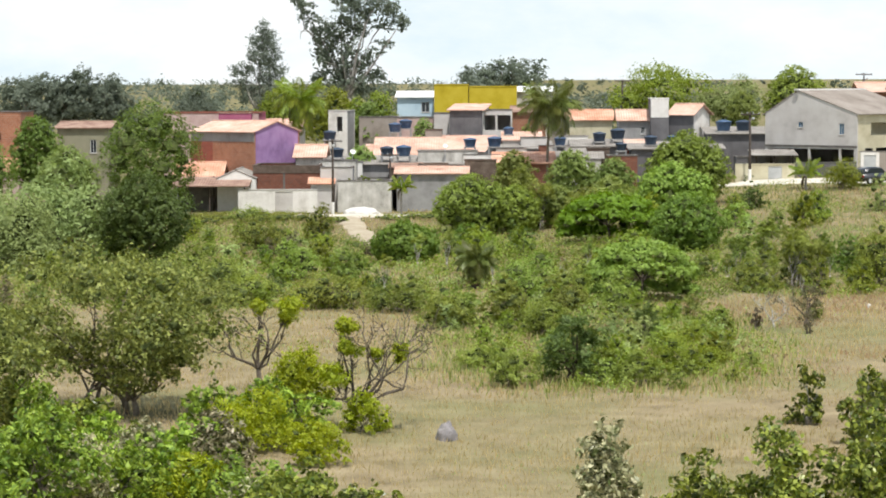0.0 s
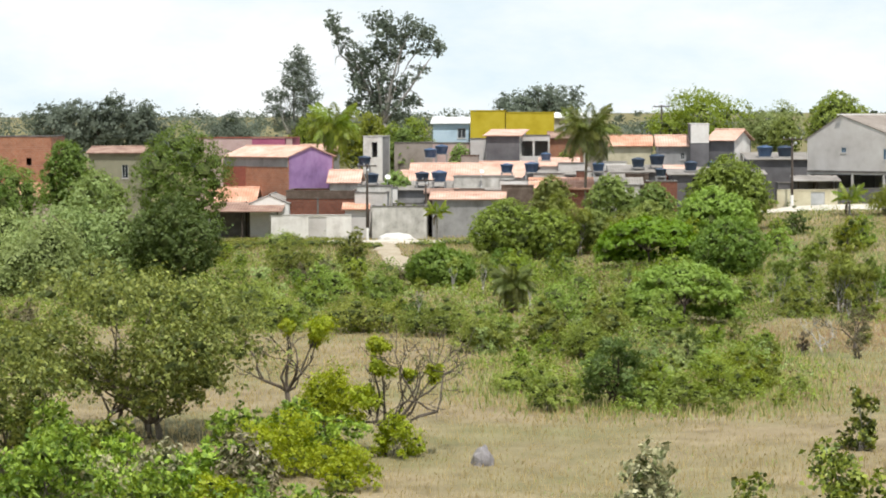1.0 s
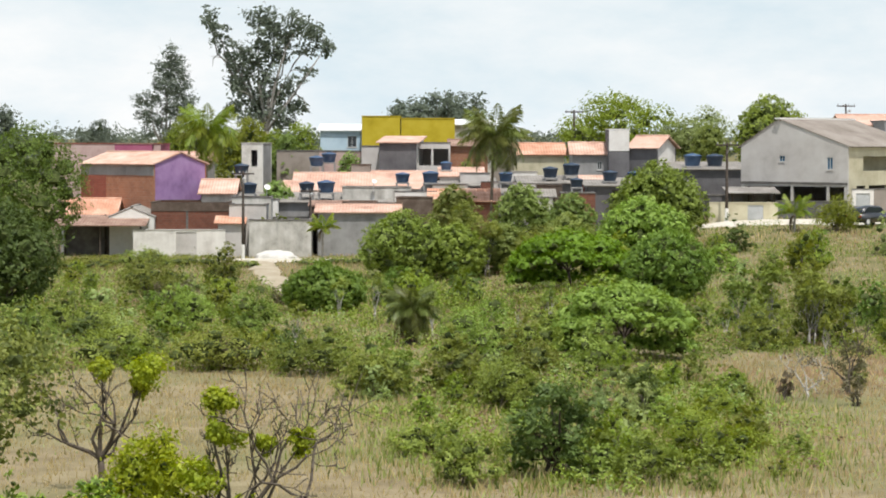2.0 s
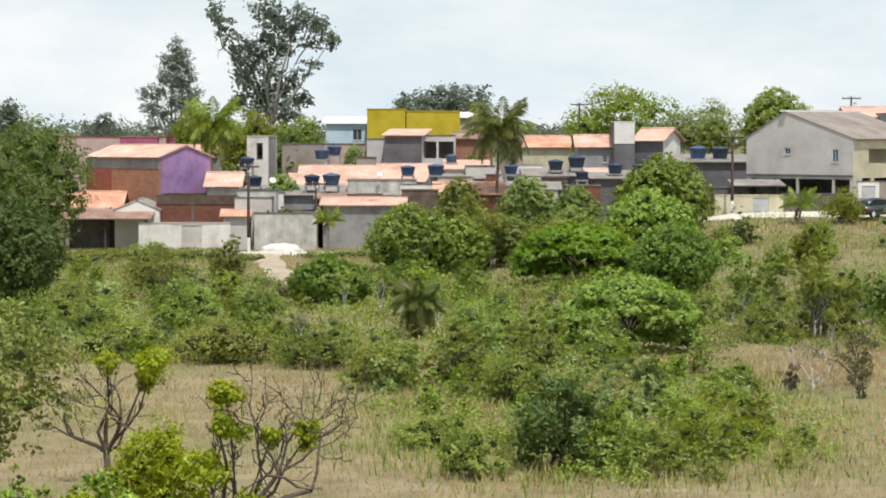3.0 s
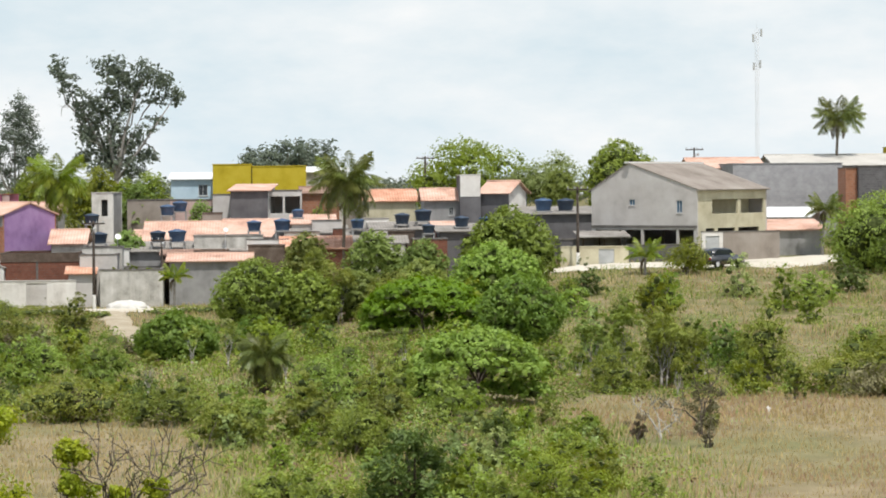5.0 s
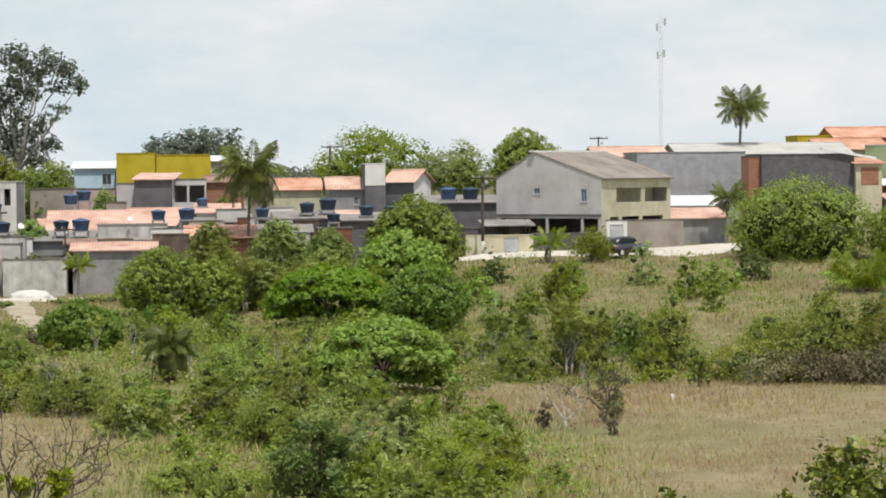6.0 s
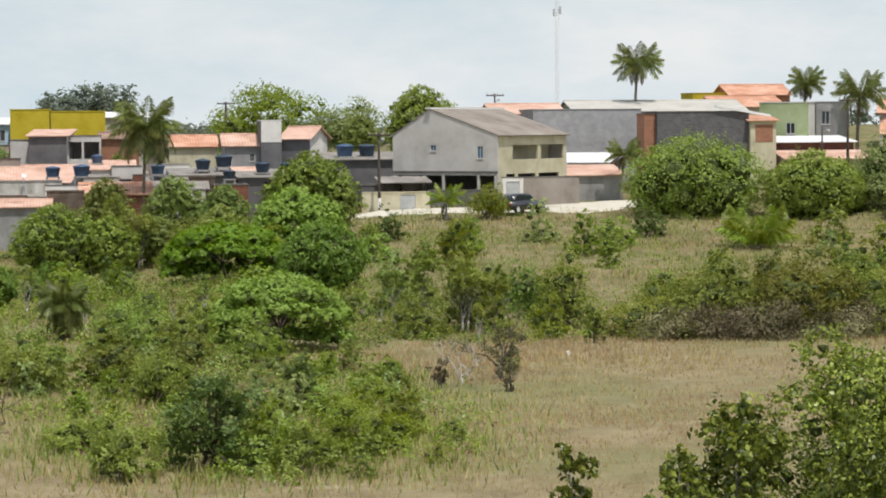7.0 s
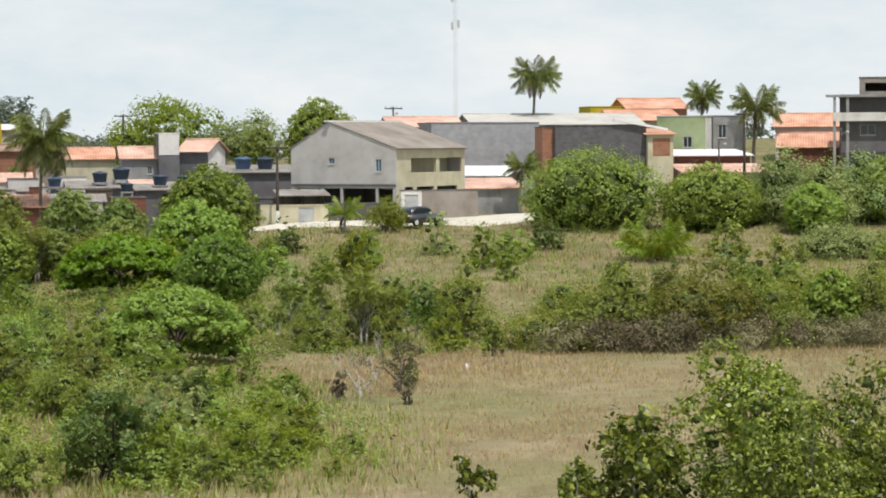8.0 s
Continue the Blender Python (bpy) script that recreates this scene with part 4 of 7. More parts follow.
# lobes of the two tall gum trees: across, away, up, radius, and how tall for its width
SHAPES = {
    "eucalyptus": [(-0.80, 0.1, 0.955, 0.17, 0.9), (-0.66, 0.0, 0.88, 0.15, 1.2), (-0.55, 0.1, 0.79, 0.15, 1.2), (-0.12, 0.0, 0.955, 0.22, 0.8), (0.10, 0.1, 0.93, 0.18, 0.9),
                   (0.48, -0.1, 0.93, 0.22, 0.9), (0.72, 0.0, 0.87, 0.20, 0.8), (0.84, 0.1, 0.80, 0.15, 0.8), (0.30, 0.1, 0.86, 0.20, 0.9), (-0.05, -0.1, 0.86, 0.2, 1.0),
                   (0.55, 0.1, 0.78, 0.16, 0.6), (0.62, 0.0, 0.68, 0.17, 0.5), (0.42, -0.1, 0.62, 0.16, 0.5), (-0.30, 0.0, 0.74, 0.22, 1.1), (0.12, 0.1, 0.76, 0.2, 1.1),
                   (-0.42, 0.1, 0.64, 0.2, 1.1), (-0.05, -0.1, 0.66, 0.22, 1.1), (0.22, 0.0, 0.58, 0.2, 0.7), (-0.3, 0.0, 0.54, 0.22, 1.0), (0.0, 0.1, 0.52, 0.25, 0.9),
                   (0.4, 0.1, 0.49, 0.2, 0.5), (-0.5, 0.0, 0.48, 0.15, 0.7), (0.15, 0.0, 0.42, 0.28, 0.7), (-0.25, 0.0, 0.42, 0.24, 0.7)],
    "eucalyptus_b": [(0.12, 0.0, 0.95, 0.24, 1.3), (0.3, 0.1, 0.87, 0.28, 1.3), (-0.05, 0.1, 0.84, 0.28, 1.2), (0.4, 0.0, 0.74, 0.32, 1.3), (0.05, 0.0, 0.72, 0.3, 1.2), (-0.3, 0.1, 0.74, 0.2, 1.0),
                     (-0.45, 0.0, 0.66, 0.26, 0.9), (-0.75, 0.1, 0.64, 0.22, 0.8), (0.5, 0.1, 0.62, 0.34, 1.1), (0.1, 0.0, 0.58, 0.32, 1.0), (-0.6, 0.0, 0.55, 0.26, 0.9), (-0.25, 0.1, 0.5, 0.28, 0.9),
                     (0.45, 0.0, 0.48, 0.34, 1.0), (-0.5, 0.0, 0.44, 0.2, 0.8), (0.1, 0.0, 0.42, 0.3, 0.9)],
}
DOME = [(0, 0, 0.84, 0.42, 0.42), (-0.25, 0.3, 0.8, 0.36, 0.42), (0.3, 0.3, 0.78, 0.36, 0.42)]
DOME += [(0.56 * math.cos(a), 0.56 * math.sin(a), 0.72 + 0.05 * math.sin(5 * a), 0.3, 0.5) for a in np.arange(0.2, 6.3, 0.78)]
DOME += [(0.8 * math.cos(a), 0.8 * math.sin(a), 0.5 + 0.07 * math.sin(3 * a), 0.25, 0.6) for a in np.arange(0.1, 6.3, 0.52)]
DOME += [(0.85 * math.cos(a), 0.7 * math.sin(a), z, 0.24, 0.75) for z in (0.14, 0.36) for a in np.arange(-0.3, 3.5, 0.5)]
BALL = [(0.6 * math.sqrt(1 - u * u) * math.cos(2.4 * i), 0.6 * math.sqrt(1 - u * u) * math.sin(2.4 * i), 0.55 + 0.3 * u, 0.34 + 0.05 * math.sin(7 * i), 0.85) for i, u in enumerate(np.linspace(-1, 1, 30))]
HEAP = [(x * 1.05, y * 1.05, max(0.1, 0.45 + (z - 0.55) * 1.15), s * 0.95, f) for x, y, z, s, f in BALL]
SHAPES["round_bush"] = SHAPES["deep_bush"] = SHAPES["dark_bush"] = SHAPES["light_tree"] = SHAPES["scrub_tree"] = [(float(x), float(y), float(z), float(s), 0.8) for x, y, z, s, f in HEAP]
SHAPES["dome_tree"] = SHAPES["mango"] = SHAPES["mango_low"] = [(float(x), float(y), float(z), float(s), f) for x, y, z, s, f in BALL]
SHAPES["umbrella"] = [(float(x), float(y), float(z), s, f) for x, y, z, s, f in DOME]
SHAPES["umbrella_low"] = [(float(-x), float(y), float(z) * 0.97, s, f) for x, y, z, s, f in DOME]
NAMES = {"dome_tree": "round_tree", "pale_bush": "thicket", "thin_stem": "thin_sapling", "mango_low": "round_tree", "umbrella_low": "umbrella_tree", "stem_tree": "slender_tree", "cashew_old": "cashew_tree", "dry_thicket": "dry_thicket", "eucalyptus_b": "eucalyptus", "gum_far": "gum_tree", "gum_mid": "gum_tree", "far_round": "round_tree", "broad": "broadleaf_tree", "broad_pale": "feathery_tree",
         "mango": "mango_tree", "deep_bush": "dense_bush", "dark_bush": "dense_bush", "umbrella": "umbrella_tree", "light_tree": "feathery_tree", "acacia": "acacia_tree", "hedge": "thicket",
         "knot_shrub": "knotty_shrub", "field_shrub": "shrub", "field_low": "shrub", "lime_shrub": "bright_shrub", "brown_shrub": "small_shrub", "stump_bush": "half_dry_shrub", "scrubby": "straggly_tree", "cashew": "cashew_tree",
         "cashew_low": "cashew_bush", "big_sapling": "sapling", "green_bush": "leafy_bush", "silver_bush": "silver_leaved_bush", "yellow_bush": "yellow_green_bush", "thin_sapling": "sapling"}
# kind, x, y, height, crown radius
PLANTS = [
    ('eucalyptus', -16.2, 262.0, 19.3, 7.2),
    ('eucalyptus_b', -26.4, 262.0, 15.5, 3.7),
    ('gum_far', -56.6, 285.0, 9.9, 4.4),
    ('gum_far', -51.7, 285.0, 10.8, 3.4),
    ('gum_far', -46.9, 285.0, 10.0, 2.5),
    ('far_round', -37.4, 292.0, 8.1, 2.6),
    ('gum_mid', 1.4, 290.0, 11.8, 6.0),
    ('broad', 18.4, 240.0, 8.9, 5.4),
    ('broad_pale', 26.0, 244.0, 6.9, 3.3),
    ('dome_tree', 31.7, 232.0, 8.7, 3.8),
    ('broad', -17.8, 247.0, 8.7, 2.7),
    ('broad', -12.7, 244.0, 8.3, 3.0),
    ('light_tree', -12.6, 238.0, 8.7, 2.5),
    ('light_tree', -6.6, 229.0, 8.1, 1.5),
    ('light_tree', 3.9, 228.0, 7.0, 1.3),
    ('light_tree', -12.0, 209.0, 6.4, 2.0),
    ('broad', -23.8, 247.0, 8.2, 1.8),
    ('coconut', 5.7, 203.0, 10.1, 3.0),
    ('bright_coconut', -18.8, 222.0, 10.2, 3.0),
    ('tall_coconut', 53.8, 240.0, 10.3, 2.5),
    ('tall_coconut', 69.4, 236.0, 6.6, 1.9),
    ('tall_coconut', 71.6, 226.0, 6.3, 2.6),
    ('yucca', 45.1, 206.0, 5.1, 1.7),
    ('round_bush', 45.3, 182.8, 5.4, 5.9),
    ('round_bush', 52.8, 178.2, 4.6, 3.9),
    ('pale_bush', 59.0, 180.2, 5.4, 3.2),
    ('acacia', 60.6, 175.5, 5.1, 2.8),
    ('pale_bush', 64.2, 176.5, 5.2, 3.0),
    ('acacia', 56.5, 160.0, 2.3, 2.9),
    ('round_bush', 65.8, 176.8, 4.5, 3.5),
    ('fern', 43.7, 159.8, 4.4, 2.7),
    ('lime_shrub', 29.5, 182.2, 2.6, 1.7),
    ('young_coconut', 26.6, 181.5, 2.7, 1.6),
    ('scrub_tree', 16.3, 176.0, 6.4, 3.7),
    ('scrub_tree', 14.5, 168.0, 4.4, 3.3),
    ('light_tree', 10.6, 182.0, 4.9, 2.1),
    ('dark_bush', -1.2, 172.0, 4.7, 3.4),
    ('dark_bush', 2.3, 171.2, 4.0, 2.2),
    ('umbrella', 9.0, 155.8, 3.5, 3.6),
    ('deep_bush', 13.9, 143.8, 4.0, 2.8),
    ('light_tree', 2.3, 188.0, 6.6, 2.1),
    ('light_tree', 7.2, 184.0, 6.0, 2.6),
    ('light_tree', 10.0, 176.0, 3.5, 2.2),
    ('light_tree', 5.6, 174.0, 3.6, 1.9),
    ('hedge', 8.1, 168.0, 3.3, 2.8),
    ('deep_bush', -5.5, 140.8, 2.6, 2.5),
    ('shrub', -12.9, 163.2, 3.0, 1.3),
    ('shrub', -16.6, 153.8, 2.9, 1.9),
    ('young_coconut', -7.6, 193.0, 3.5, 1.3),
    ('mango', -28.8, 186.0, 10.3, 4.7),
    ('mango_low', -22.5, 136.0, 6.1, 3.5),
    ('acacia', -28.3, 137.8, 7.5, 4.7),
    ('acacia', -30.4, 131.2, 5.1, 3.3),
    ('mango', -41.1, 200.0, 9.2, 2.7),
    ('light_tree', -36.6, 190.0, 6.8, 3.1),
    ('umbrella_low', 8.8, 111.0, 3.5, 3.0),
    ('shrub', 15.8, 116.8, 2.4, 1.7),
    ('shrub', 18.6, 120.0, 3.5, 1.5),
    ('shrub', 4.8, 108.2, 2.5, 1.3),
    ('shrub', 2.3, 108.8, 3.1, 2.0),
    ('shrub', -4.3, 103.8, 2.3, 1.8),
    ('shrub', -8.6, 106.2, 2.1, 2.3),
    ('shrub', -12.9, 108.8, 1.9, 2.2),
    ('hedge', -23.3, 186.0, 0.7, 2.5),
    ('hedge', -17.5, 186.0, 0.8, 2.5),
    ('shrub', -20.2, 184.0, 1.5, 2.0),
    ('shrub', -12.9, 184.0, 0.5, 1.3),
    ('hedge', -24.5, 182.0, 0.7, 2.4),
    ('thin_stem', 0.4, 124.2, 2.2, 0.4),
    ('thin_stem', 1.7, 117.5, 2.4, 0.4),
    ('thin_stem', 3.8, 131.0, 1.9, 0.3),
    ('thin_stem', 4.5, 117.2, 2.5, 0.4),
    ('thin_stem', 6.6, 131.8, 2.2, 0.6),
    ('thin_stem', 7.3, 112.2, 2.1, 0.4),
    ('thin_stem', 14.1, 125.5, 1.8, 0.4),
    ('thin_stem', 14.8, 124.0, 1.7, 0.4),
    ('thin_stem', 15.9, 121.8, 2.0, 0.4),
    ('thin_stem', 17.2, 120.2, 2.1, 0.5),
    ('thin_stem', 19.0, 128.0, 2.3, 0.5),
    ('thin_stem', 18.1, 113.2, 1.9, 0.4),
    ('thin_stem', 20.8, 122.5, 2.4, 0.4),
    ('thin_stem', -2.5, 133.5, 2.8, 0.5),
    ('thin_stem', -4.4, 135.8, 2.3, 0.5),
    ('thin_stem', -5.8, 116.2, 2.4, 0.4),
    ('shrub', -5.6, 188.0, 0.6, 2.1),
    ('shrub', -8.3, 187.0, 0.5, 1.5),
    ('cycad', -0.5, 118.8, 2.3, 1.4),
    ('shrub', 23.3, 119.8, 4.0, 1.7),
    ('shrub', 23.2, 112.2, 1.9, 0.5),
    ('hedge', 26.8, 115.2, 2.6, 2.5),
    ('hedge', 30.1, 115.0, 3.7, 3.0),
    ('hedge', 33.5, 114.5, 4.4, 3.1),
    ('hedge', 37.0, 115.8, 3.6, 2.6),
    ('dark_bush', 40.5, 116.2, 3.8, 1.6),
    ('shrub', 42.8, 116.0, 4.1, 1.6),
    ('knot_shrub', 3.9, 73.0, 3.1, 1.4),
    ('field_shrub', 8.5, 76.2, 2.1, 1.7),
    ('thin_sapling', 7.8, 88.0, 1.9, 0.6),
    ('field_low', 1.3, 71.5, 1.8, 1.1),
    ('scrubby', 16.3, 96.8, 2.0, 0.8),
    ('cashew', 18.7, 60.0, 4.9, 2.6),
    ('cashew', 21.0, 58.0, 4.6, 2.5),
    ('cashew_low', 15.1, 57.0, 3.6, 1.8),
    ('cashew_low', 13.2, 55.0, 2.7, 1.0),
    ('cashew', 17.9, 54.0, 3.9, 2.0),
    ('cashew_low', 11.9, 60.0, 2.2, 0.9),
    ('big_sapling', 3.8, 41.0, 2.8, 1.2),
    ('cashew_low', 6.3, 37.0, 2.4, 1.9),
    ('cashew_low', 8.6, 37.0, 3.3, 1.8),
    ('cashew_low', 10.5, 36.0, 3.7, 1.7),
    ('cashew_old', -14.0, 63.0, 6.5, 4.6),
    ('cashew_old', -16.4, 52.0, 5.1, 2.5),
    ('cashew_old', -13.2, 62.5, 3.7, 2.6),
    ('green_bush', -11.9, 37.0, 3.8, 2.5),
    ('green_bush', -10.5, 42.0, 2.1, 2.2),
    ('green_bush', -9.6, 43.0, 2.1, 1.5),
    ('silver_bush', -7.9, 46.0, 2.4, 1.1),
    ('yellow_bush', -5.1, 50.0, 1.3, 1.1),
    ('green_bush', -6.5, 42.0, 1.7, 2.4),
    ('cashew_low', -4.8, 33.0, 2.3, 1.4),
    ('cashew_low', -2.7, 33.0, 2.0, 1.3),
    ('cashew_low', -0.2, 32.0, 1.5, 1.6),
    ('green_bush', -13.1, 44.0, 3.4, 1.8),
    ('yellow_bush', -8.3, 42.0, 1.7, 1.3),
    ('cashew_low', -5.0, 39.0, 1.9, 1.5),
    ('green_bush', -9.3, 50.0, 1.8, 2.0),
    ('green_bush', -6.3, 56.0, 2.1, 1.7),
    ('silver_bush', -10.0, 44.0, 2.3, 1.1),
    ('green_bush', -11.6, 47.0, 2.2, 1.9),
    ('silver_bush', -6.3, 41.0, 1.0, 1.3),
    ('yellow_bush', -5.7, 53.0, 1.3, 1.3),
    ('cashew_low', -3.3, 43.0, 0.4, 1.5),
    ('cashew_low', -12.5, 53.0, 2.1, 1.9),
    ('green_bush', -15.3, 53.0, 3.2, 1.8),
    ('yellow_bush', -7.6, 53.0, 2.3, 1.8),
    ('green_bush', -12.7, 38.0, 3.1, 1.6),
    ('silver_bush', -11.3, 40.0, 2.9, 1.2),
    ('field_low', -0.1, 78.0, 1.1, 1.1),
    ('field_low', 3.0, 90.8, 2.2, 1.4),
    ('shrub', 7.3, 103.8, 2.3, 1.5),
    ('field_shrub', 5.4, 74.0, 1.5, 0.9),
    ('field_shrub', 10.0, 79.2, 1.4, 0.9),
    ('field_low', 6.5, 71.5, 1.4, 1.1),
    ('field_low', -1.8, 94.8, 1.9, 1.5),
    ('shrub', -1.4, 96.8, 2.2, 1.7),
    ('shrub', 1.0, 96.8, 2.6, 1.5),
    ('shrub', 4.0, 101.2, 2.5, 1.5),
    ('brown_shrub', 8.3, 97.8, 1.4, 0.7),
    ('brown_shrub', 10.6, 101.0, 1.2, 0.8),
    ('field_low', 11.9, 95.6, 0.8, 0.7),
    ('stump_bush', 13.4, 93.6, 1.3, 0.5),
    ('stump_bush', 15.8, 92.6, 1.1, 0.6),
    ('brown_shrub', 17.0, 99.0, 0.9, 0.6),
    ('mango', -46.6, 195.0, 6.6, 5.1),
    ('acacia', -37.6, 150.0, 5.5, 4.5),
    ('shrub', -16.2, 120.8, 2.7, 2.2),
    ('shrub', -18.5, 114.5, 2.5, 2.0),
    ('shrub', -11.7, 124.2, 2.5, 1.7),
    ('shrub', -8.2, 120.8, 3.0, 1.6),
    ('round_bush', 55.2, 179.8, 3.1, 2.6),
    ('round_bush', 59.0, 173.0, 3.6, 2.3),
    ('hedge', 40.3, 119.8, 3.3, 2.8),
    ('shrub', 31.1, 131.8, 1.8, 1.5),
    ('hedge', 36.9, 120.0, 2.8, 3.6),
    ('stem_tree', 15.0, 120.2, 3.5, 0.8),
    ('stem_tree', 17.0, 123.0, 3.7, 0.9),
    ('stem_tree', 18.2, 118.5, 3.6, 0.9),
    ('stem_tree', 19.9, 120.0, 2.7, 0.8),
    ('stem_tree', 19.1, 124.8, 3.4, 0.9),
    ('stem_tree', 20.3, 121.8, 3.0, 0.9),
    ('stem_tree', 3.0, 178.0, 5.0, 1.0),
    ('stem_tree', 4.4, 172.0, 4.4, 1.1),
    ('dry_thicket', 27.1, 113.5, 1.6, 2.0),
    ('dry_thicket', 29.4, 113.2, 1.7, 2.3),
    ('dry_thicket', 31.8, 113.0, 1.9, 2.3),
    ('dry_thicket', 34.3, 113.2, 1.8, 2.3),
    ('dry_thicket', 36.8, 113.5, 1.7, 2.3),
    ('dry_thicket', 39.2, 114.0, 1.6, 2.2),
    ('dry_thicket', 41.7, 114.0, 1.7, 2.2),
    ('light_tree', 26.7, 238.0, 6.3, 2.0),
    ('yellow_bush', -6.4, 60.0, 3.0, 1.5),
    ('green_bush', -9.3, 57.0, 2.2, 1.5),
    ('yellow_bush', -4.0, 57.5, 1.7, 1.0),
    ('green_bush', -7.6, 58.0, 2.1, 1.2),
]


def plant(i, kind, x, y, h, r):
    label, cat, key, leaf, dens, lobes_n, kw = STYLE[kind]
    face = max(2 * r * h * (1 - kw.get("base", 0) * 0.8), 1.5)
    wide = (1.14 if y < 70 else 1.26) if kw.get("base", 0.35) <= 0.08 else 1.3
    r *= wide
    if kind in SHAPES:
        r /= wide
        face = math.pi * sum(q[3] ** 2 * q[4] for q in SHAPES[kind]) * r * r * 1.1
        kw = dict(kw, shape=SHAPES[kind])
    shell = kw.get("shell", 0.55)
    open_crown = cat == "sapling" or kind in ("eucalyptus", "eucalyptus_b", "gum_far", "gum_mid", "stem_tree", "scrubby", "stump_bush", "brown_shrub", "dry_thicket", "knot_shrub")
    if open_crown:
        layers = 6.0
    else:
        layers = 3.2 if y > 100 else 4.0
        leaf *= 0.72 if y > 100 else 0.9
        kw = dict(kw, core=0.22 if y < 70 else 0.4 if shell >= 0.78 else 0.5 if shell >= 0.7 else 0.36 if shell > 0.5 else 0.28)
        if y > 100:
            kw["per"] = 7
    n = int(dens * layers * face / (leaf * leaf * kw.get("aspect", 0.5) * 0.5))
    most = 16000 if y < 70 or kind in ("umbrella", "umbrella_low", "round_bush", "mango_low", "mango", "scrub_tree", "dark_bush", "deep_bush", "dome_tree") else 7200
    if n > most:
        leaf, n = leaf * min(1.5, math.sqrt(n / most)), most
    return woody(NAMES.get(kind, kind), label, cat, x, y, h, r, 100 + i, key, leaf, n, lobes_n, **kw)


for i, p in enumerate(PLANTS):
    if p[0] in STYLE:
        plant(i, *p)
    elif p[0] == "coconut":
        palm("coconut_palm", "tall coconut palm with arching fronds among the houses", *p[1:], 300 + i, fronds=40, dry=6, drop=1.2, trunk_r=0.13, bark="bark", arch=1.2)
    elif p[0] == "tall_coconut":
        palm("coconut_palm", "tall grey-green coconut palm rising behind the roofs", *p[1:], 300 + i, fronds=28, dry=6, drop=1.05, trunk_r=0.15, bark="bark", arch=0.85)
    elif p[0] == "bright_coconut":
        palm("coconut_palm", "coconut palm with pale yellow-green drooping fronds beside the purple house", *p[1:], 300 + i, fronds=34, dry=8, drop=1.3, trunk_r=0.11, bark="bark", leaf="palm_bright", arch=1.5)
    elif p[0] == "young_coconut":
        palm("young_palm", "young palm with upright bright-green fronds by the wall", *p[1:], 300 + i, fronds=12, leaf="palm_bright", trunk_r=0.1, dry=1, drop=0.6, lean=0.05, crown_h=0.9)
    elif p[0] == "yucca":
        palm("fan_plant", "spiky palm-like plant beside a wall", *p[1:], 300 + i, fronds=20, trunk_r=0.12, dry=3, drop=0.8, crown_h=0.8)
    elif p[0] == "fern":
        palm("low_palm", "stemless bright-green palm with fronds fanning from the ground", p[1], p[2], p[3], p[4] * 1.05, 300 + i, fronds=22, trunk_r=0.12, dry=5, drop=0.4, lean=0.0, crown_h=2.4, leaf="palm_bright", arch=0.75)
    elif p[0] == "cycad":
        palm("small_palm", "small dark palm with a skirt of hanging fronds in the scrub", *p[1:], 300 + i, fronds=34, trunk_r=0.24, dry=10, drop=1.25, lean=0.05, crown_h=0.4, bark="bark_dark", arch=1.4)
bare_tree(-4.5, 58.0, 4.2, 41, [(1.0, 0.1, 0.02, 2.0), (0.9, -0.1, 0.35, 1.5), (0.5, 0.1, 0.8, 1.1), (-0.1, 0.2, 0.9, 0.8)], "leaning half-bare tree with crooked brown limbs",
          tufts=[(-0.2, 0, 3.8, 0.42), (-0.05, 0, 3.0, 0.36), (0.9, 0, 2.75, 0.24), (1.75, 0, 2.8, 0.3), (-0.6, 0, 2.1, 0.5)], r0=0.085, bark="bark_brown")
bare_tree(-8.9, 70.0, 3.9, 47, [(-0.6, 0.1, 0.8, 1.0), (0.5, 0.0, 0.9, 1.15), (-0.1, 0.0, 1.0, 1.05)], "half-bare upright tree with yellowish leaf tufts", depth=3, r0=0.09,
          tufts=[(0.05, 0, 3.4, 0.34), (1.25, 0, 3.4, 0.55), (1.15, 0, 2.8, 0.35)], bark="bark_brown")
bare_tree(14.3, 94.2, 1.7, 52, [(-0.5, 0.1, 0.8, 0.7), (0.6, 0.0, 0.7, 0.75), (0.0, 0.1, 1.0, 0.6)], "small dead shrub with bleached whitish twigs in the dry grass", depth=3, r0=0.045, bark="bark_pale")
bare_tree(16.2, 96.5, 2.0, 58, [(-0.4, 0.0, 0.9, 0.8), (0.5, 0.1, 0.8, 0.85), (0.1, 0.0, 1.0, 0.8)], "small crooked half-bare tree at the edge of the scrub", depth=3, r0=0.05, bark="bark_brown")


# ---------------- houses ----------------
SIDES = {"front": lambda w, d: pose(-w / 2, 0, 0), "right": lambda w, d: pose(w / 2, 0, 0, 0, 0, 90),
         "back": lambda w, d: pose(w / 2, d, 0, 0, 0, 180), "left": lambda w, d: pose(-w / 2, d, 0, 0, 0, -90)}


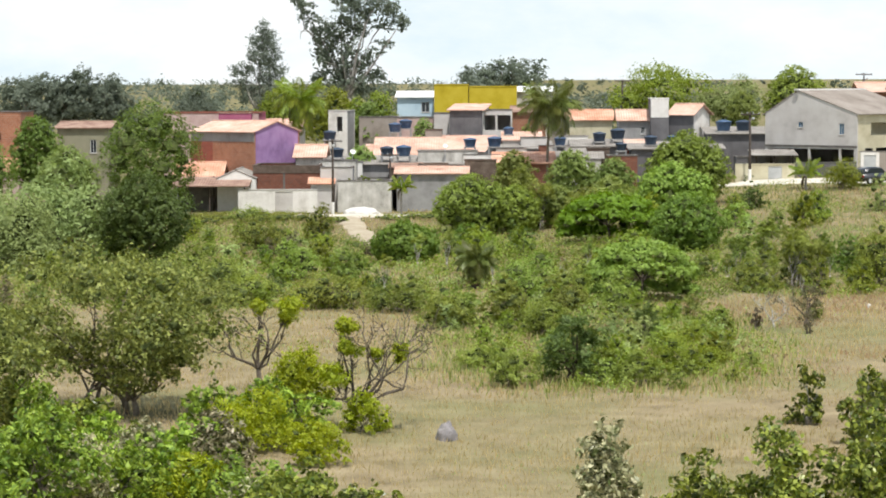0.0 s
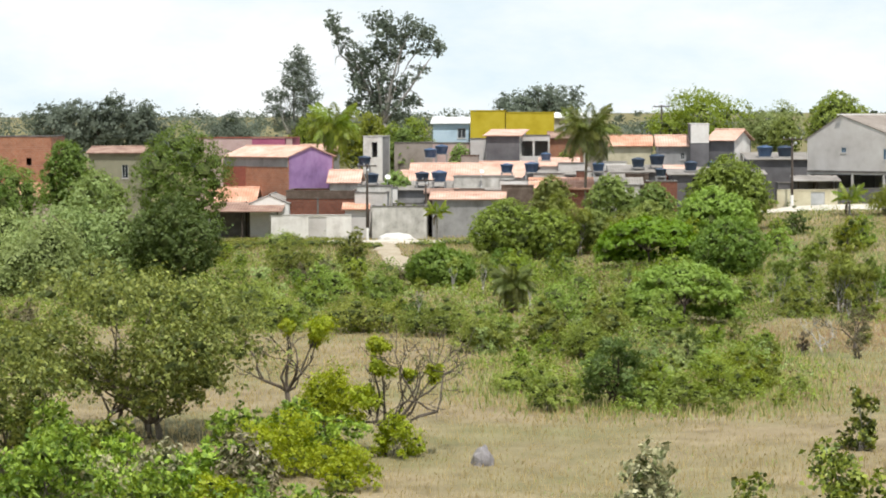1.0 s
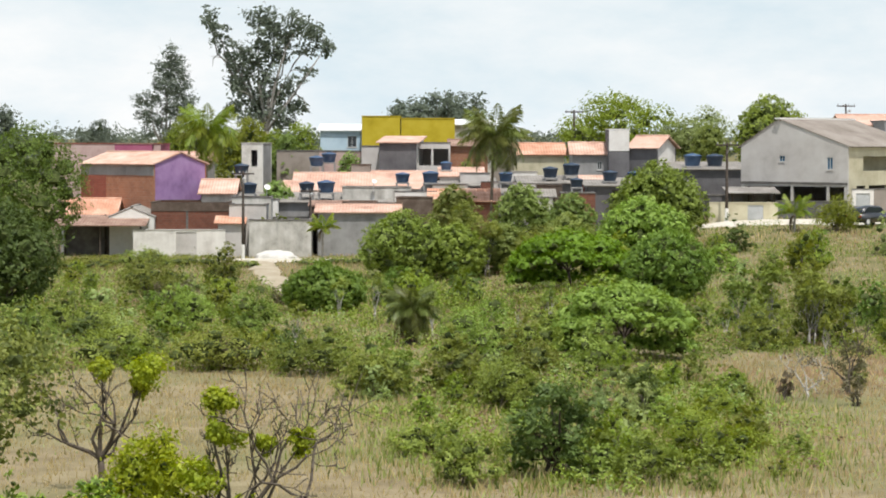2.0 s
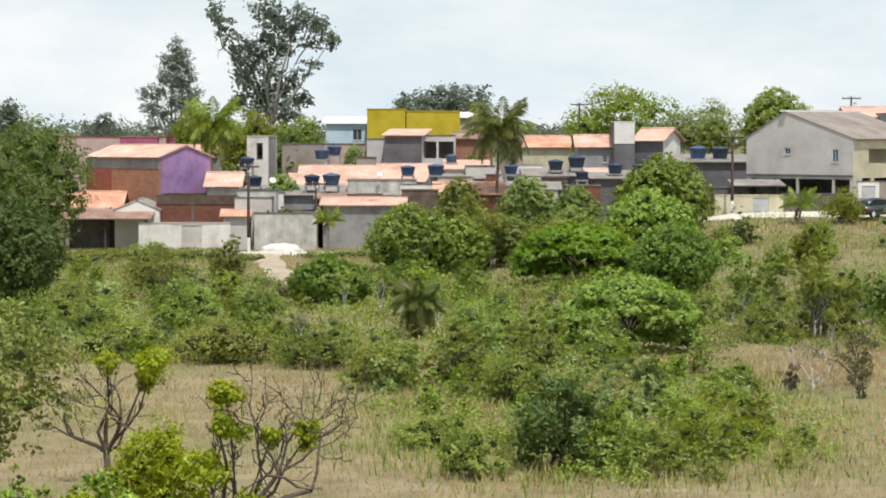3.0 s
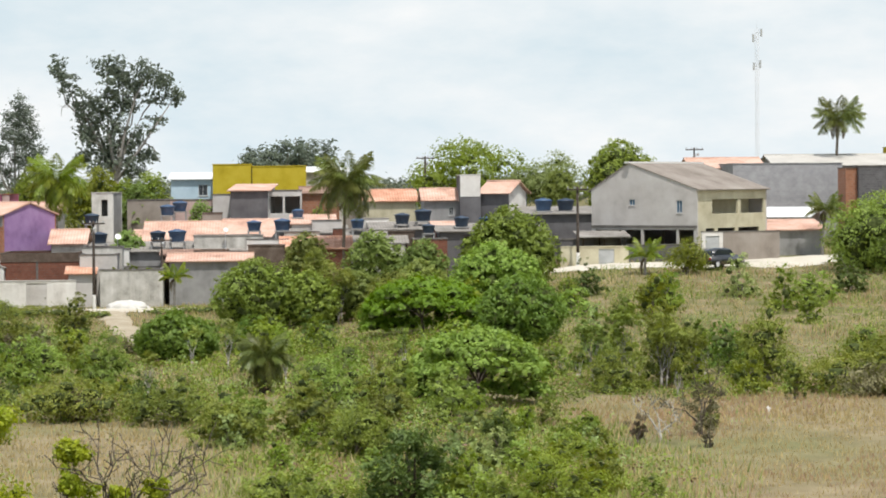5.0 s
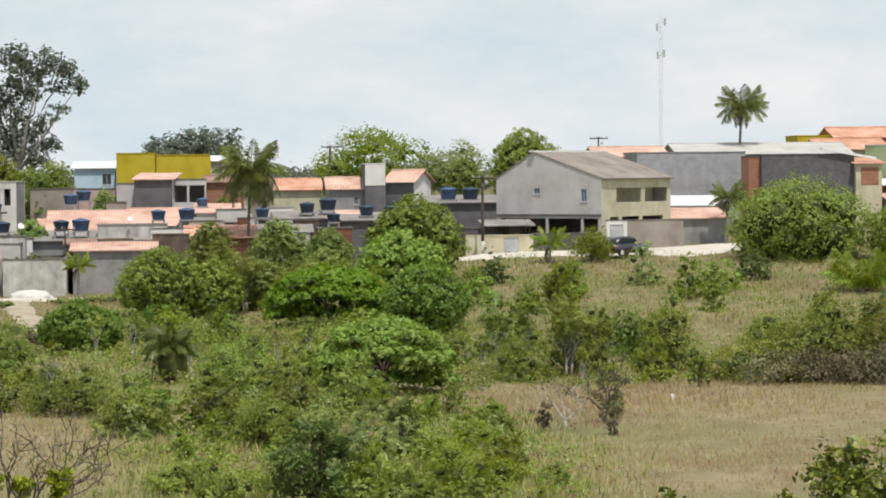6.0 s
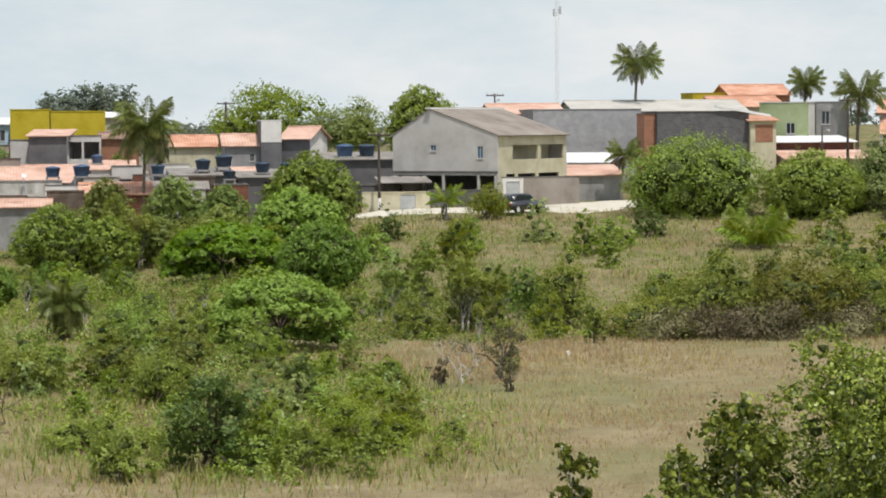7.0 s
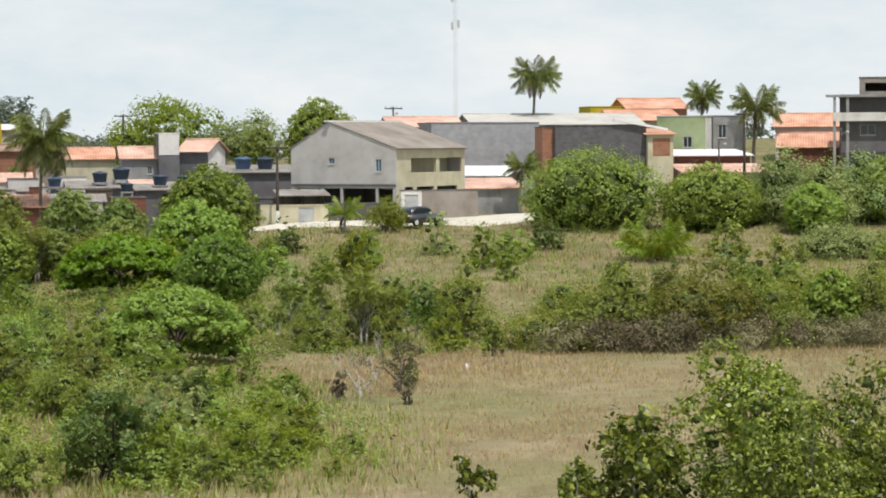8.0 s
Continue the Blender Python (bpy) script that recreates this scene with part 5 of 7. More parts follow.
def wall_bm(length, z0, z1, holes, gable=0.0, thick=0.18, slope=0.0, peak=0.5):
    """A wall along +X with its outer face at y = 0, with true openings; a gable or a sloping top where asked."""
    bm = bmesh.new()
    xs = sorted({0.0, length, *[h[0] for h in holes], *[h[1] for h in holes]})
    zs = sorted({z0, z1, *[h[2] for h in holes], *[h[3] for h in holes]})
    corner = {}

    def at(i, j, side):
        if (i, j, side) not in corner:
            corner[i, j, side] = bm.verts.new((xs[i], thick * side, zs[j]))
        return corner[i, j, side]

    def solid(i, j):
        if not (0 <= i < len(xs) - 1 and 0 <= j < len(zs) - 1):
            return False
        xm, zm = (xs[i] + xs[i + 1]) / 2, (zs[j] + zs[j + 1]) / 2
        return not any(h[0] < xm < h[1] and h[2] < zm < h[3] for h in holes)
    for i in range(len(xs) - 1):
        for j in range(len(zs) - 1):
            if not solid(i, j):
                continue
            q = ((i, j), (i + 1, j), (i + 1, j + 1), (i, j + 1))
            bm.faces.new([at(*c, 0) for c in q])
            bm.faces.new([at(*c, 1) for c in q[::-1]])
            for a, b, ni, nj in ((q[0], q[1], i, j - 1), (q[1], q[2], i + 1, j), (q[2], q[3], i, j + 1), (q[3], q[0], i - 1, j)):
                if not solid(ni, nj):
                    bm.faces.new((at(*a, 0), at(*a, 1), at(*b, 1), at(*b, 0)))
    if gable or slope:
        n, m = len(xs) - 1, len(zs) - 1
        tip = (length * peak, z1 + gable) if gable else ((length, z1 + slope) if slope > 0 else (0, z1 - slope))
        t0, t1 = bm.verts.new((tip[0], 0, tip[1])), bm.verts.new((tip[0], thick, tip[1]))
        low0, low1 = [at(i, m, 0) for i in range(n + 1)], [at(i, m, 1) for i in range(n + 1)]
        bm.faces.new([*low0, t0])
        bm.faces.new([*low1[::-1], t1])
        bm.faces.new((low0[0], low1[0], t1, t0))
        bm.faces.new((low0[-1], low1[-1], t1, t0))
    return bm


def slab(bm, o, u, v, pitch=0.24, amp=0.035, thick=0.07):
    """A roof sheet from the corner o, rippled along u, rising along v."""
    o, u, v = Vector(o), Vector(u), Vector(v)
    nrm = u.cross(v).normalized()
    if nrm.z < 0:
        nrm = -nrm
    n = max(2, int(u.length / (pitch / 2)))
    rows = max(1, int(v.length / 0.9))
    top, bot = [], []
    for j in range(rows + 1):
        sag = Vector((0, 0, 0.02 * noise.noise((o.x + j, o.y, 0.5))))
        top.append([bm.verts.new(o + u * (i / n) + v * (j / rows) + nrm * (amp * (i % 2) + 0.02 * noise.noise((o.x + i * 0.3, o.y + j, 7.0))) + sag) for i in range(n + 1)])
        bot.append([bm.verts.new(o + u * (i / n) + v * (j / rows) - nrm * thick + sag) for i in (0, n)])
    for j in range(rows):
        for i in range(n):
            bm.faces.new((top[j][i], top[j][i + 1], top[j + 1][i + 1], top[j + 1][i]))
        bm.faces.new((bot[j][0], bot[j + 1][0], bot[j + 1][1], bot[j][1]))
        for k, i in ((0, 0), (1, n)):
            bm.faces.new((top[j][i], top[j + 1][i], bot[j + 1][k], bot[j][k]))
    for j in (0, rows):
        bm.faces.new([*top[j], bot[j][1], bot[j][0]])


def window_part(parent, m, h, kind, glass="glass"):
    """What stands in an opening h = (x0, x1, z0, z1): a framed window with sill, a door leaf, a gate, or nothing."""
    x0, x1, z0, z1 = h
    if kind == "void":
        return
    bm = bmesh.new()
    t = 0.05
    if kind == "window":
        for a in ((x0, x0 + t, z0, z1), (x1 - t, x1, z0, z1), (x0 + t, x1 - t, z0, z0 + t), (x0 + t, x1 - t, z1 - t, z1), ((x0 + x1) / 2 - t / 2, (x0 + x1) / 2 + t / 2, z0 + t, z1 - t)):
            box(bm, a[0], a[1], 0.05, 0.11, a[2], a[3])
        w = part("window", bm, M["metal_grey"], parent)
        w.matrix_basis = m
        bm = bmesh.new()
        box(bm, x0 + t, x1 - t, 0.075, 0.085, z0 + t, z1 - t)
        part("pane", bm, M[glass], w)
        bm = bmesh.new()
        box(bm, x0 - 0.06, x1 + 0.06, -0.05, 0.04, z0 - 0.07, z0 - 0.005)
        part("sill", bm, M["offwhite"], w)
    else:
        box(bm, x0, x1, 0.06, 0.1, z0, z1)
        for k in range(1, 4):
            zz = z0 + (z1 - z0) * k / 4
            box(bm, x0 + 0.05, x1 - 0.05, 0.045, 0.06, zz - 0.03, zz + 0.03)
        dr = part(kind, bm, M["offwhite" if kind == "gate" and parent.name.startswith("garden_wall") else "metal_grey" if kind == "gate" else "wood_dark"], parent)
        dr.matrix_basis = m
        bm = bmesh.new()
        box(bm, x1 - 0.16, x1 - 0.12, 0.0, 0.05, z0 + 0.95, z0 + 1.1)
        part("handle", bm, M["chrome"], dr)


def building(name, label, x, y, w, d, h, mats, roof=("flat", 0.25, "slab_dark"), rot=0.0, z0=None, holes=None, over=0.3, category="house", glass="glass", verge=None, peak=0.5):
    """A house with four real walls, openings, and a roof. (x, y) is the middle of its front; the front faces -Y before rot."""
    z0 = ground_z(x, y) if z0 is None else z0
    holes = holes or {}
    mats = mats if isinstance(mats, dict) else {"front": mats}
    ob = thing(name, pose(x, y, z0, 0, 0, rot), label, category)
    kind, rise, rmat = roof
    for side, place in SIDES.items():
        ln = w if side in ("front", "back") else d - 0.36
        m = place(w, d)
        if side == "right":
            m = m @ pose(0.18, 0, 0)
        if side == "left":
            m = m @ pose(0.18, 0, 0)
        g, s = 0.0, 0.0
        if (kind == "gable_y" and side in ("front", "back")) or (kind == "gable_x" and side in ("left", "right")):
            g = rise
        if kind == "shed" and side in ("left", "right"):
            s = rise if side == "right" else -rise
        top = h + (rise if (kind == "shed" and side == "back") else 0) + (rise if kind == "flat" else 0)
        hs = holes.get(side, [])
        part_ob = part("wall", wall_bm(ln, -0.8, top, [q[:4] for q in hs], g, 0.18, s, 1 - peak if side == "back" else peak), M[mats.get(side, mats["front"])], ob)
        part_ob.matrix_basis = m
        for q in hs:
            window_part(ob, m, q[:4], q[4], glass)
    bm = bmesh.new()
    o = over
    e = over if verge is None else verge
    if kind == "flat":
        box(bm, -w / 2 + 0.18, w / 2 - 0.18, 0.18, d - 0.18, h - 0.12, h)
        part("roof_slab", bm, M[rmat], ob)
        bm = bmesh.new()
        box(bm, -w / 2 - 0.05, w / 2 + 0.05, -0.05, 0.23, h + rise, h + rise + 0.08)
        box(bm, -w / 2 - 0.05, w / 2 + 0.05, d - 0.23, d + 0.05, h + rise, h + rise + 0.08)
        box(bm, -w / 2 - 0.05, -w / 2 + 0.23, 0.23, d - 0.23, h + rise, h + rise + 0.08)
        box(bm, w / 2 - 0.23, w / 2 + 0.05, 0.23, d - 0.23, h + rise, h + rise + 0.08)
        part("coping", bm, M[rmat], ob)
    else:
        z = h + 0.09
        if kind == "gable_x":
            k = rise / (d / 2)
            slab(bm, (-w / 2 - e, -o, z - o * k), (w + 2 * e, 0, 0), (0, d / 2 + o, rise + o * k))
            slab(bm, (-w / 2 - e, d + o, z - o * k), (w + 2 * e, 0, 0), (0, -d / 2 - o, rise + o * k))
            ridge = [(-w / 2 - e, d / 2, z + rise), (w / 2 + e, d / 2, z + rise)]
        elif kind == "gable_y":
            a, b = w * peak, w * (1 - peak)
            slab(bm, (-w / 2 - o, -e, z - o * rise / a), (0, d + 2 * e, 0), (a + o, 0, rise + o * rise / a))
            slab(bm, (w / 2 + o, -e, z - o * rise / b), (0, d + 2 * e, 0), (-b - o, 0, rise + o * rise / b))
            ridge = [(a - w / 2, -e, z + rise), (a - w / 2, d + e, z + rise)]
        else:
            k = rise / d
            slab(bm, (-w / 2 - o, -o, z - o * k), (w + 2 * o, 0, 0), (0, d + 2 * o, rise + 2 * o * k))
            ridge = None
        part("roof", bm, M[rmat], ob)
        if ridge:
            bm = bmesh.new()
            tube(bm, ridge, [0.1, 0.1], 8)
            part("ridge", bm, M[rmat], ob, shade=True)
        bm = bmesh.new()
        box(bm, -w / 2 + 0.2, w / 2 - 0.2, 0.2, d - 0.2, h - 0.1, h - 0.02)
        part("ceiling_slab", bm, M["concrete"], ob)
    return ob


def extra(ob, name, mat, x0, x1, y0, y1, z0, z1, label=""):
    bm = bmesh.new()
    box(bm, x0, x1, y0, y1, z0, z1)
    return part(name, bm, M[mat], ob, label)


def free_wall(name, label, x, y, w, h, mat, rot=0.0, holes=(), z0=None, cap="slab_dark", thick=0.18):
    z0 = ground_z(x, y) if z0 is None else z0
    ob = thing(name, pose(x, y, z0, 0, 0, rot), label, "wall")
    m = pose(-w / 2, 0, 0)
    part("wall", wall_bm(w, -0.8, h, [q[:4] for q in holes], thick=thick), M[mat], ob).matrix_basis = m
    for q in holes:
        window_part(ob, m, q[:4], q[4])
    if cap:
        extra(ob, "coping", cap, -w / 2 - 0.03, w / 2 + 0.03, -0.04, thick + 0.04, h, h + 0.07)
    return ob


def open_shed(label, x, y, w, d, h, rise, rmat, rot=0.0, z0=None, back="slab_dark"):
    z0 = ground_z(x, y) if z0 is None else z0
    ob = thing("open_shed", pose(x, y, z0, 0, 0, rot), label, "shed")
    for px in (-w / 2 + 0.15, 0, w / 2 - 0.15):
        for py, hh in ((0.1, h), (d - 0.1, h + rise)):
            bm = bmesh.new()
            tube(bm, [(px, py, -0.5), (px, py, hh)], [0.08, 0.07], 7)
            part("post", bm, M["wood_dark"], ob)
    bm = bmesh.new()
    slab(bm, (-w / 2 - 0.3, -0.4, h - 0.05), (w + 0.6, 0, 0), (0, d + 0.7, rise))
    part("roof", bm, M[rmat], ob)
    extra(ob, "back_wall", back, -w / 2, w / 2, d, d + 0.15, -0.5, h + rise - 0.1)
    return ob


def town():
    W, D, V, G = "window", "door", "void", "gate"
    # two-storey purple house seen on its corner
    a = building("purple_house", "two-storey house with a purple gable and bare brick side", -25.05, 208.3, 7.9, 6.6, 7.0,
                 {"front": "brick", "right": "purple", "left": "brick_red", "back": "brick"}, ("gable_x", 0.9, "tile_pale"), rot=-35, z0=0.45, verge=0.12)
    extra(a, "concrete_band", "concrete", -3.95, 3.95, -0.03, 0.0, 6.1, 6.95)
    extra(a, "brick_panel", "brick_red", -3.95, -1.2, -0.04, 0.0, -0.8, 6.1, "darker red brick panel")
    extra(a, "doorstep_canopy", "slab_dark", 2.0, 3.8, -0.5, 0.0, 3.2, 3.4)
    building("magenta_house", "long upper house with pink and magenta walls under tiles", -27.4, 220, 9.4, 8, 7.7, {"front": "pink", "right": "magenta"}, ("flat", 0.25, "brick_red"), z0=1.1)
    building("magenta_annex", "magenta rendered annex with a tiled roof", -24.9, 218.6, 3.2, 1.3, 7.75, "magenta", ("flat", 0.2, "tile_old"), z0=1.1)
    building("tiled_house", "low house with a pale clay-tile roof", -21.3, 225, 4.6, 7, 6.1, "offwhite", ("gable_x", 0.8, "tile_pale"))
    # low houses along the sandy lane
    b = building("brown_house", "old flat-roofed brown block house with a mouldy concrete parapet", -18.35, 200, 6.1, 7, 3.5, "brick_dark", ("flat", 0.6, "slab_brown"), z0=0.4)
    extra(b, "parapet_band", "slab_brown", -3.05, 3.05, -0.04, 0.0, 3.45, 4.1)
    extra(b, "pier", "slab_dark", -0.3, -0.12, -0.06, 0.0, 1.6, 3.5)
    free_wall("garden_wall", "white rendered yard wall with a pale metal gate", -18.85, 196.4, 7.1, 2.15, "white", holes=[(3.3, 4.9, -0.2, 2.0, G)], z0=0.35, cap="offwhite")
    building("white_gable_house", "small white rendered house with a slanting roof", -22.8, 199, 3.5, 6, 3.0, "paint_white", ("gable_y", 0.75, "sheet"), z0=0.4, over=0.12, verge=0.05)
    building("tile_roofed_house", "low house with a clay-tile roof behind the shed", -26.8, 203, 4.2, 6, 2.9, "concrete", ("gable_x", 1.3, "tile"), z0=0.4)
    open_shed("dark open lean-to shed under old clay tiles", -25.0, 196.6, 6.6, 3.6, 2.5, 0.7, "tile_old", z0=0.4)
    building("grey_house", "small grey rendered house with a dark doorway", -13.7, 198.6, 2.9, 6, 3.7, {"front": "offwhite", "right": "concrete"}, ("flat", 0.3, "slab_dark"), z0=0.4, holes={"front": [(0.4, 1.3, 0, 2.1, D)]})
    building("door_canopy_house", "low annex with a red-tiled canopy", -15.0, 197.6, 1.9, 1.0, 2.6, "offwhite", ("shed", 0.35, "tile"), z0=0.4)
    c = building("stained_house", "flat-roofed house with a rain-stained white wall", -11.1, 197, 4.8, 7, 2.5, "stained", ("flat", 0.3, "slab_dark"), z0=0.45)
    building("grey_tiled_house", "grey rendered house under a clay-tile roof", -5.1, 199, 6.3, 6, 3.35, "concrete", ("gable_x", 0.45, "tile_pale"), z0=0.45)
    building("sheet_roofed_house", "long low house with a weathered fibre-cement roof", -9.0, 206.2, 13.0, 5.5, 3.9, "concrete", ("shed", 0.6, "sheet"), z0=0.5)
    building("sheet_roofed_house", "low block house with a grey sheet roof", 2.6, 205.5, 6.5, 6.5, 3.8, "concrete", ("gable_x", 0.5, "sheet"), z0=0.7)
    building("tiled_house", "low house with a pale orange clay-tile roof", -16.7, 206.5, 2.6, 6, 4.6, "stained", ("gable_x", 1.0, "tile_pale"), z0=0.5)
    building("tiled_house", "house with a wide faded clay-tile roof", -7.6, 212.6, 6.4, 10, 4.4, "pink", ("gable_x", 1.5, "tile_pale"), z0=0.65)
    building("tiled_house", "house with an orange clay-tile gable roof", -2.9, 214, 5.0, 8, 4.7, "offwhite", ("gable_x", 1.3, "tile_pale"), z0=0.7, rot=-16)
    building("flat_house", "low house with a weathered pale concrete roof edge", -3.8, 207.4, 5.6, 3.5, 4.9, "stained", ("flat", 0.2, "sheet"), z0=0.5)
    building("tiled_house", "low block house under a grey sheet roof", 3.6, 214, 4.8, 8, 4.6, "block", ("shed", 0.5, "sheet"), z0=1.0)
    building("tiled_house", "low rendered house under an old sheet roof", 8.3, 207, 4.6, 7, 3.6, "stained", ("gable_x", 0.9, "sheet"), z0=1.3)
    building("tiled_house", "low house under a small clay-tile roof", 3.3, 203.0, 5.4, 4.5, 3.9, "brick_dark", ("shed", 0.8, "tile"), z0=0.7)
    building("sheet_roofed_house", "grey low house with a flat roof", 10.8, 210.5, 5.5, 6, 4.3, "concrete", ("shed", 0.5, "sheet"), z0=1.6)
    building("brick_shed", "small dark red block shed", 12.3, 201.5, 2.7, 3, 3.5, "brick_dark", ("flat", 0.2, "slab_dark"), z0=1.6)
    building("sheet_roofed_house", "low grey house with a sheet roof near the pole", 17.5, 205, 8.5, 6, 3.6, "concrete_dark", ("shed", 0.5, "sheet"), z0=2.2)
    building("sheet_roofed_house", "low grey house with a weathered sheet roof", 24.0, 209, 6.5, 6, 4.0, "concrete_dark", ("shed", 0.5, "sheet"), z0=3.1)
    # small annexes and yard walls that crowd the rows
    building("tiled_annex", "small low annex with a faded orange tile slope", 3.3, 218.5, 3.8, 4, 5.3, "offwhite", ("shed", 0.7, "tile_pale"), z0=1.0, over=0.15)
    building("tiled_annex", "small annex with a pale tile slope beside the tanks", -10.6, 214.5, 2.6, 4, 4.6, "stained", ("shed", 0.6, "tile_pale"), z0=0.7, over=0.15)
    building("tiled_annex", "small dark annex under broken old tiles", -7.6, 203.2, 3.0, 2.4, 3.7, "slab_brown", ("shed", 0.35, "tile_old"), z0=0.45, over=0.12)
    building("flat_annex", "whitewashed annex with a dark doorway", -12.7, 205.0, 2.0, 2.2, 4.0, "paint_white", ("flat", 0.15, "slab_dark"), z0=0.5, holes={"front": [(0.3, 1.1, 0.0, 2.1, D)]})
    free_wall("yard_wall", "rain-streaked pale yard wall between low roofs", -0.6, 206.4, 3.4, 4.7, "white", z0=0.6, cap="slab_dark")
    free_wall("yard_wall", "low bare brick yard wall on a roof terrace", 6.4, 212.0, 3.2, 4.9, "brick_dark", z0=1.1, cap="slab_dark")
    building("flat_annex", "pale annex with a small dark window", 8.6, 216.5, 2.2, 3.0, 5.2, "white", ("flat", 0.15, "sheet"), z0=1.4, holes={"front": [(0.7, 1.4, 3.8, 4.6, W)]})
    building("tiled_annex", "low annex under a short orange tile slope", 14.4, 208.6, 2.8, 3.0, 4.0, "brick_red", ("shed", 0.5, "tile_pale"), z0=2.0, over=0.15)
    building("annex", "low brown rendered annex crowded between the houses", -5.1, 204.0, 2.7, 2.5, 3.9, "tan", ("flat", 0.2, "slab_brown"), z0=0.40)
    building("annex", "low brown mouldy annex crowded between the houses", -0.7, 202.0, 2.9, 2.5, 4.3, "slab_brown", ("flat", 0.2, "slab_brown"), z0=0.40)
    building("annex", "low rain-stained annex crowded between the houses", 2.2, 208.0, 2.9, 2.5, 5.1, "stained", ("flat", 0.2, "slab_dark"), z0=0.52)
    building("annex", "low rain-stained annex crowded between the houses", 9.2, 203.0, 2.3, 2.5, 3.4, "stained", ("flat", 0.2, "slab_dark"), z0=1.28)
    building("annex", "low off-white annex crowded between the houses", 4.4, 216.5, 2.5, 2.5, 5.4, "offwhite", ("flat", 0.2, "slab_dark"), z0=1.03)
    building("annex", "low brown rendered annex crowded between the houses", -5.5, 224.0, 1.7, 2.5, 5.8, "tan", ("flat", 0.2, "slab_brown"), z0=1.25)
    building("annex", "low rain-stained annex crowded between the houses", -13.6, 201.5, 3.1, 2.5, 4.3, "stained", ("flat", 0.2, "slab_dark"), z0=0.40)
    building("annex", "low brown rendered annex crowded between the houses", 7.7, 232.0, 2.8, 2.5, 5.7, "tan", ("flat", 0.2, "slab_brown"), z0=2.47)
    building("annex", "low brown mouldy block annex crowded between the houses", 10.4, 209.0, 2.1, 2.5, 4.0, "slab_brown", ("flat", 0.2, "slab_brown"), z0=1.57)
    building("annex", "low brown mouldy block annex crowded between the houses", 16.4, 205.0, 2.3, 2.5, 2.7, "slab_brown", ("flat", 0.2, "slab_brown"), z0=2.56)
    building("annex", "low dark grey rendered annex crowded between the houses", 24.0, 201.5, 2.7, 2.5, 1.5, "concrete_dark", ("flat", 0.2, "slab_dark"), z0=3.45)
    building("annex", "low off-white annex crowded between the houses", -4.6, 228.6, 1.9, 2.5, 7.1, "offwhite", ("flat", 0.2, "slab_dark"), z0=1.57)
    # second row
    # Grey on the right wall puts the tower's shade side into its colour.
    building("white_tower_house", "narrow whitish two-storey house with one dark window", -15.6, 232, 2.0, 3, 7.1, {"front": "white", "right": "concrete"}, ("flat", 0.2, "offwhite"), rot=-12,
             holes={"front": [(0.9, 1.5, 5.2, 6.7, V)]}, z0=1.8)
    building("grey_rear_house", "brownish rendered rear house", -11.6, 236, 4.0, 5, 6.2, "tan", ("flat", 0.2, "slab_dark"), z0=2.0)
    building("pink_house", "faded pink flat-roofed house", -7.35, 230, 4.1, 5, 6.4, {"front": "pink", "right": "pink"}, ("flat", 0.3, "slab_dark"), z0=1.7)
    building("yellow_building", "tall bright-yellow rendered building with blank walls", -4.1, 246, 3.7, 8, 8.7, {"front": "yellow", "left": "concrete"}, ("flat", 0.2, "yellow"), z0=2.8)
    building("yellow_annex", "bright-yellow rendered wing with a blank wall", 0.45, 246.4, 5.2, 8, 8.5, "yellow", ("flat", 0.2, "yellow"), z0=2.8)
    building("blue_house", "pale blue house with dark windows", -8.2, 252, 4.0, 6, 7.2, "blue", ("shed", 0.6, "sheet_white"), z0=3.1, holes={"front": [(2.7, 3.6, 5.6, 6.7, W)]})
    building("white_roofed_house", "house with a white sheet roof behind the palm", 4.9, 250, 4.4, 6, 7.9, "stained", ("shed", 0.5, "sheet_white"), z0=3.0)
    g = building("grey_two_storey_house", "unfinished two-storey grey house with a tiled slope and open porch", -2.25, 225, 3.3, 6, 7.9, {"front": "concrete_dark", "right": "white"}, ("shed", 0.5, "tile_pale"), z0=1.3, rot=-6)
    building("porch_wing", "open upper porch wing beside the grey house", 0.9, 226.2, 3.0, 4.5, 7.7, {"front": "offwhite", "left": "white"}, ("flat", 0.2, "slab_dark"), z0=1.3, holes={"front": [(0.15, 1.3, 5.9, 7.4, V), (1.5, 2.85, 5.9, 7.4, V)]})
    free_wall("terrace_wall", "grey block terrace wall below the porch", -0.9, 223.2, 6.3, 5.3, "block", z0=1.2)
    building("upper_house", "upper house with bare brick walls under old tiles", 4.2, 233, 3.4, 5, 7.0, "brick", ("gable_x", 0.5, "tile_old"), z0=1.9)
    building("tiled_house", "house with a tidy clay-tile roof behind the palm", 10.2, 224.5, 4.4, 7, 5.8, "cream", ("gable_x", 0.9, "tile"), z0=2.4)
    # house with the white roof box
    building("tiled_wing", "low grey wing with a faded tile roof and one small window", 14.2, 216.2, 3.0, 5, 5.9, "concrete", ("gable_x", 0.9, "tile_pale"), z0=2.4, holes={"front": [(2.1, 2.5, 4.6, 5.3, W)]})
    bx = building("box_house", "narrow house with a white upper box over dark render", 16.55, 215, 1.75, 4, 7.7, {"front": "concrete_dark", "right": "concrete"}, ("flat", 0.2, "white"), z0=2.5)
    extra(bx, "white_box_face", "white", -0.86, 0.86, -0.04, 0.0, 6.1, 7.88, "white rendered upper face")
    building("white_gabled_house", "small house with a white gable and faded tiles", 18.55, 214.6, 2.6, 3.6, 6.3, {"front": "concrete_dark", "right": "white"}, ("gable_x", 0.9, "tile_pale"), rot=-32, z0=2.6)
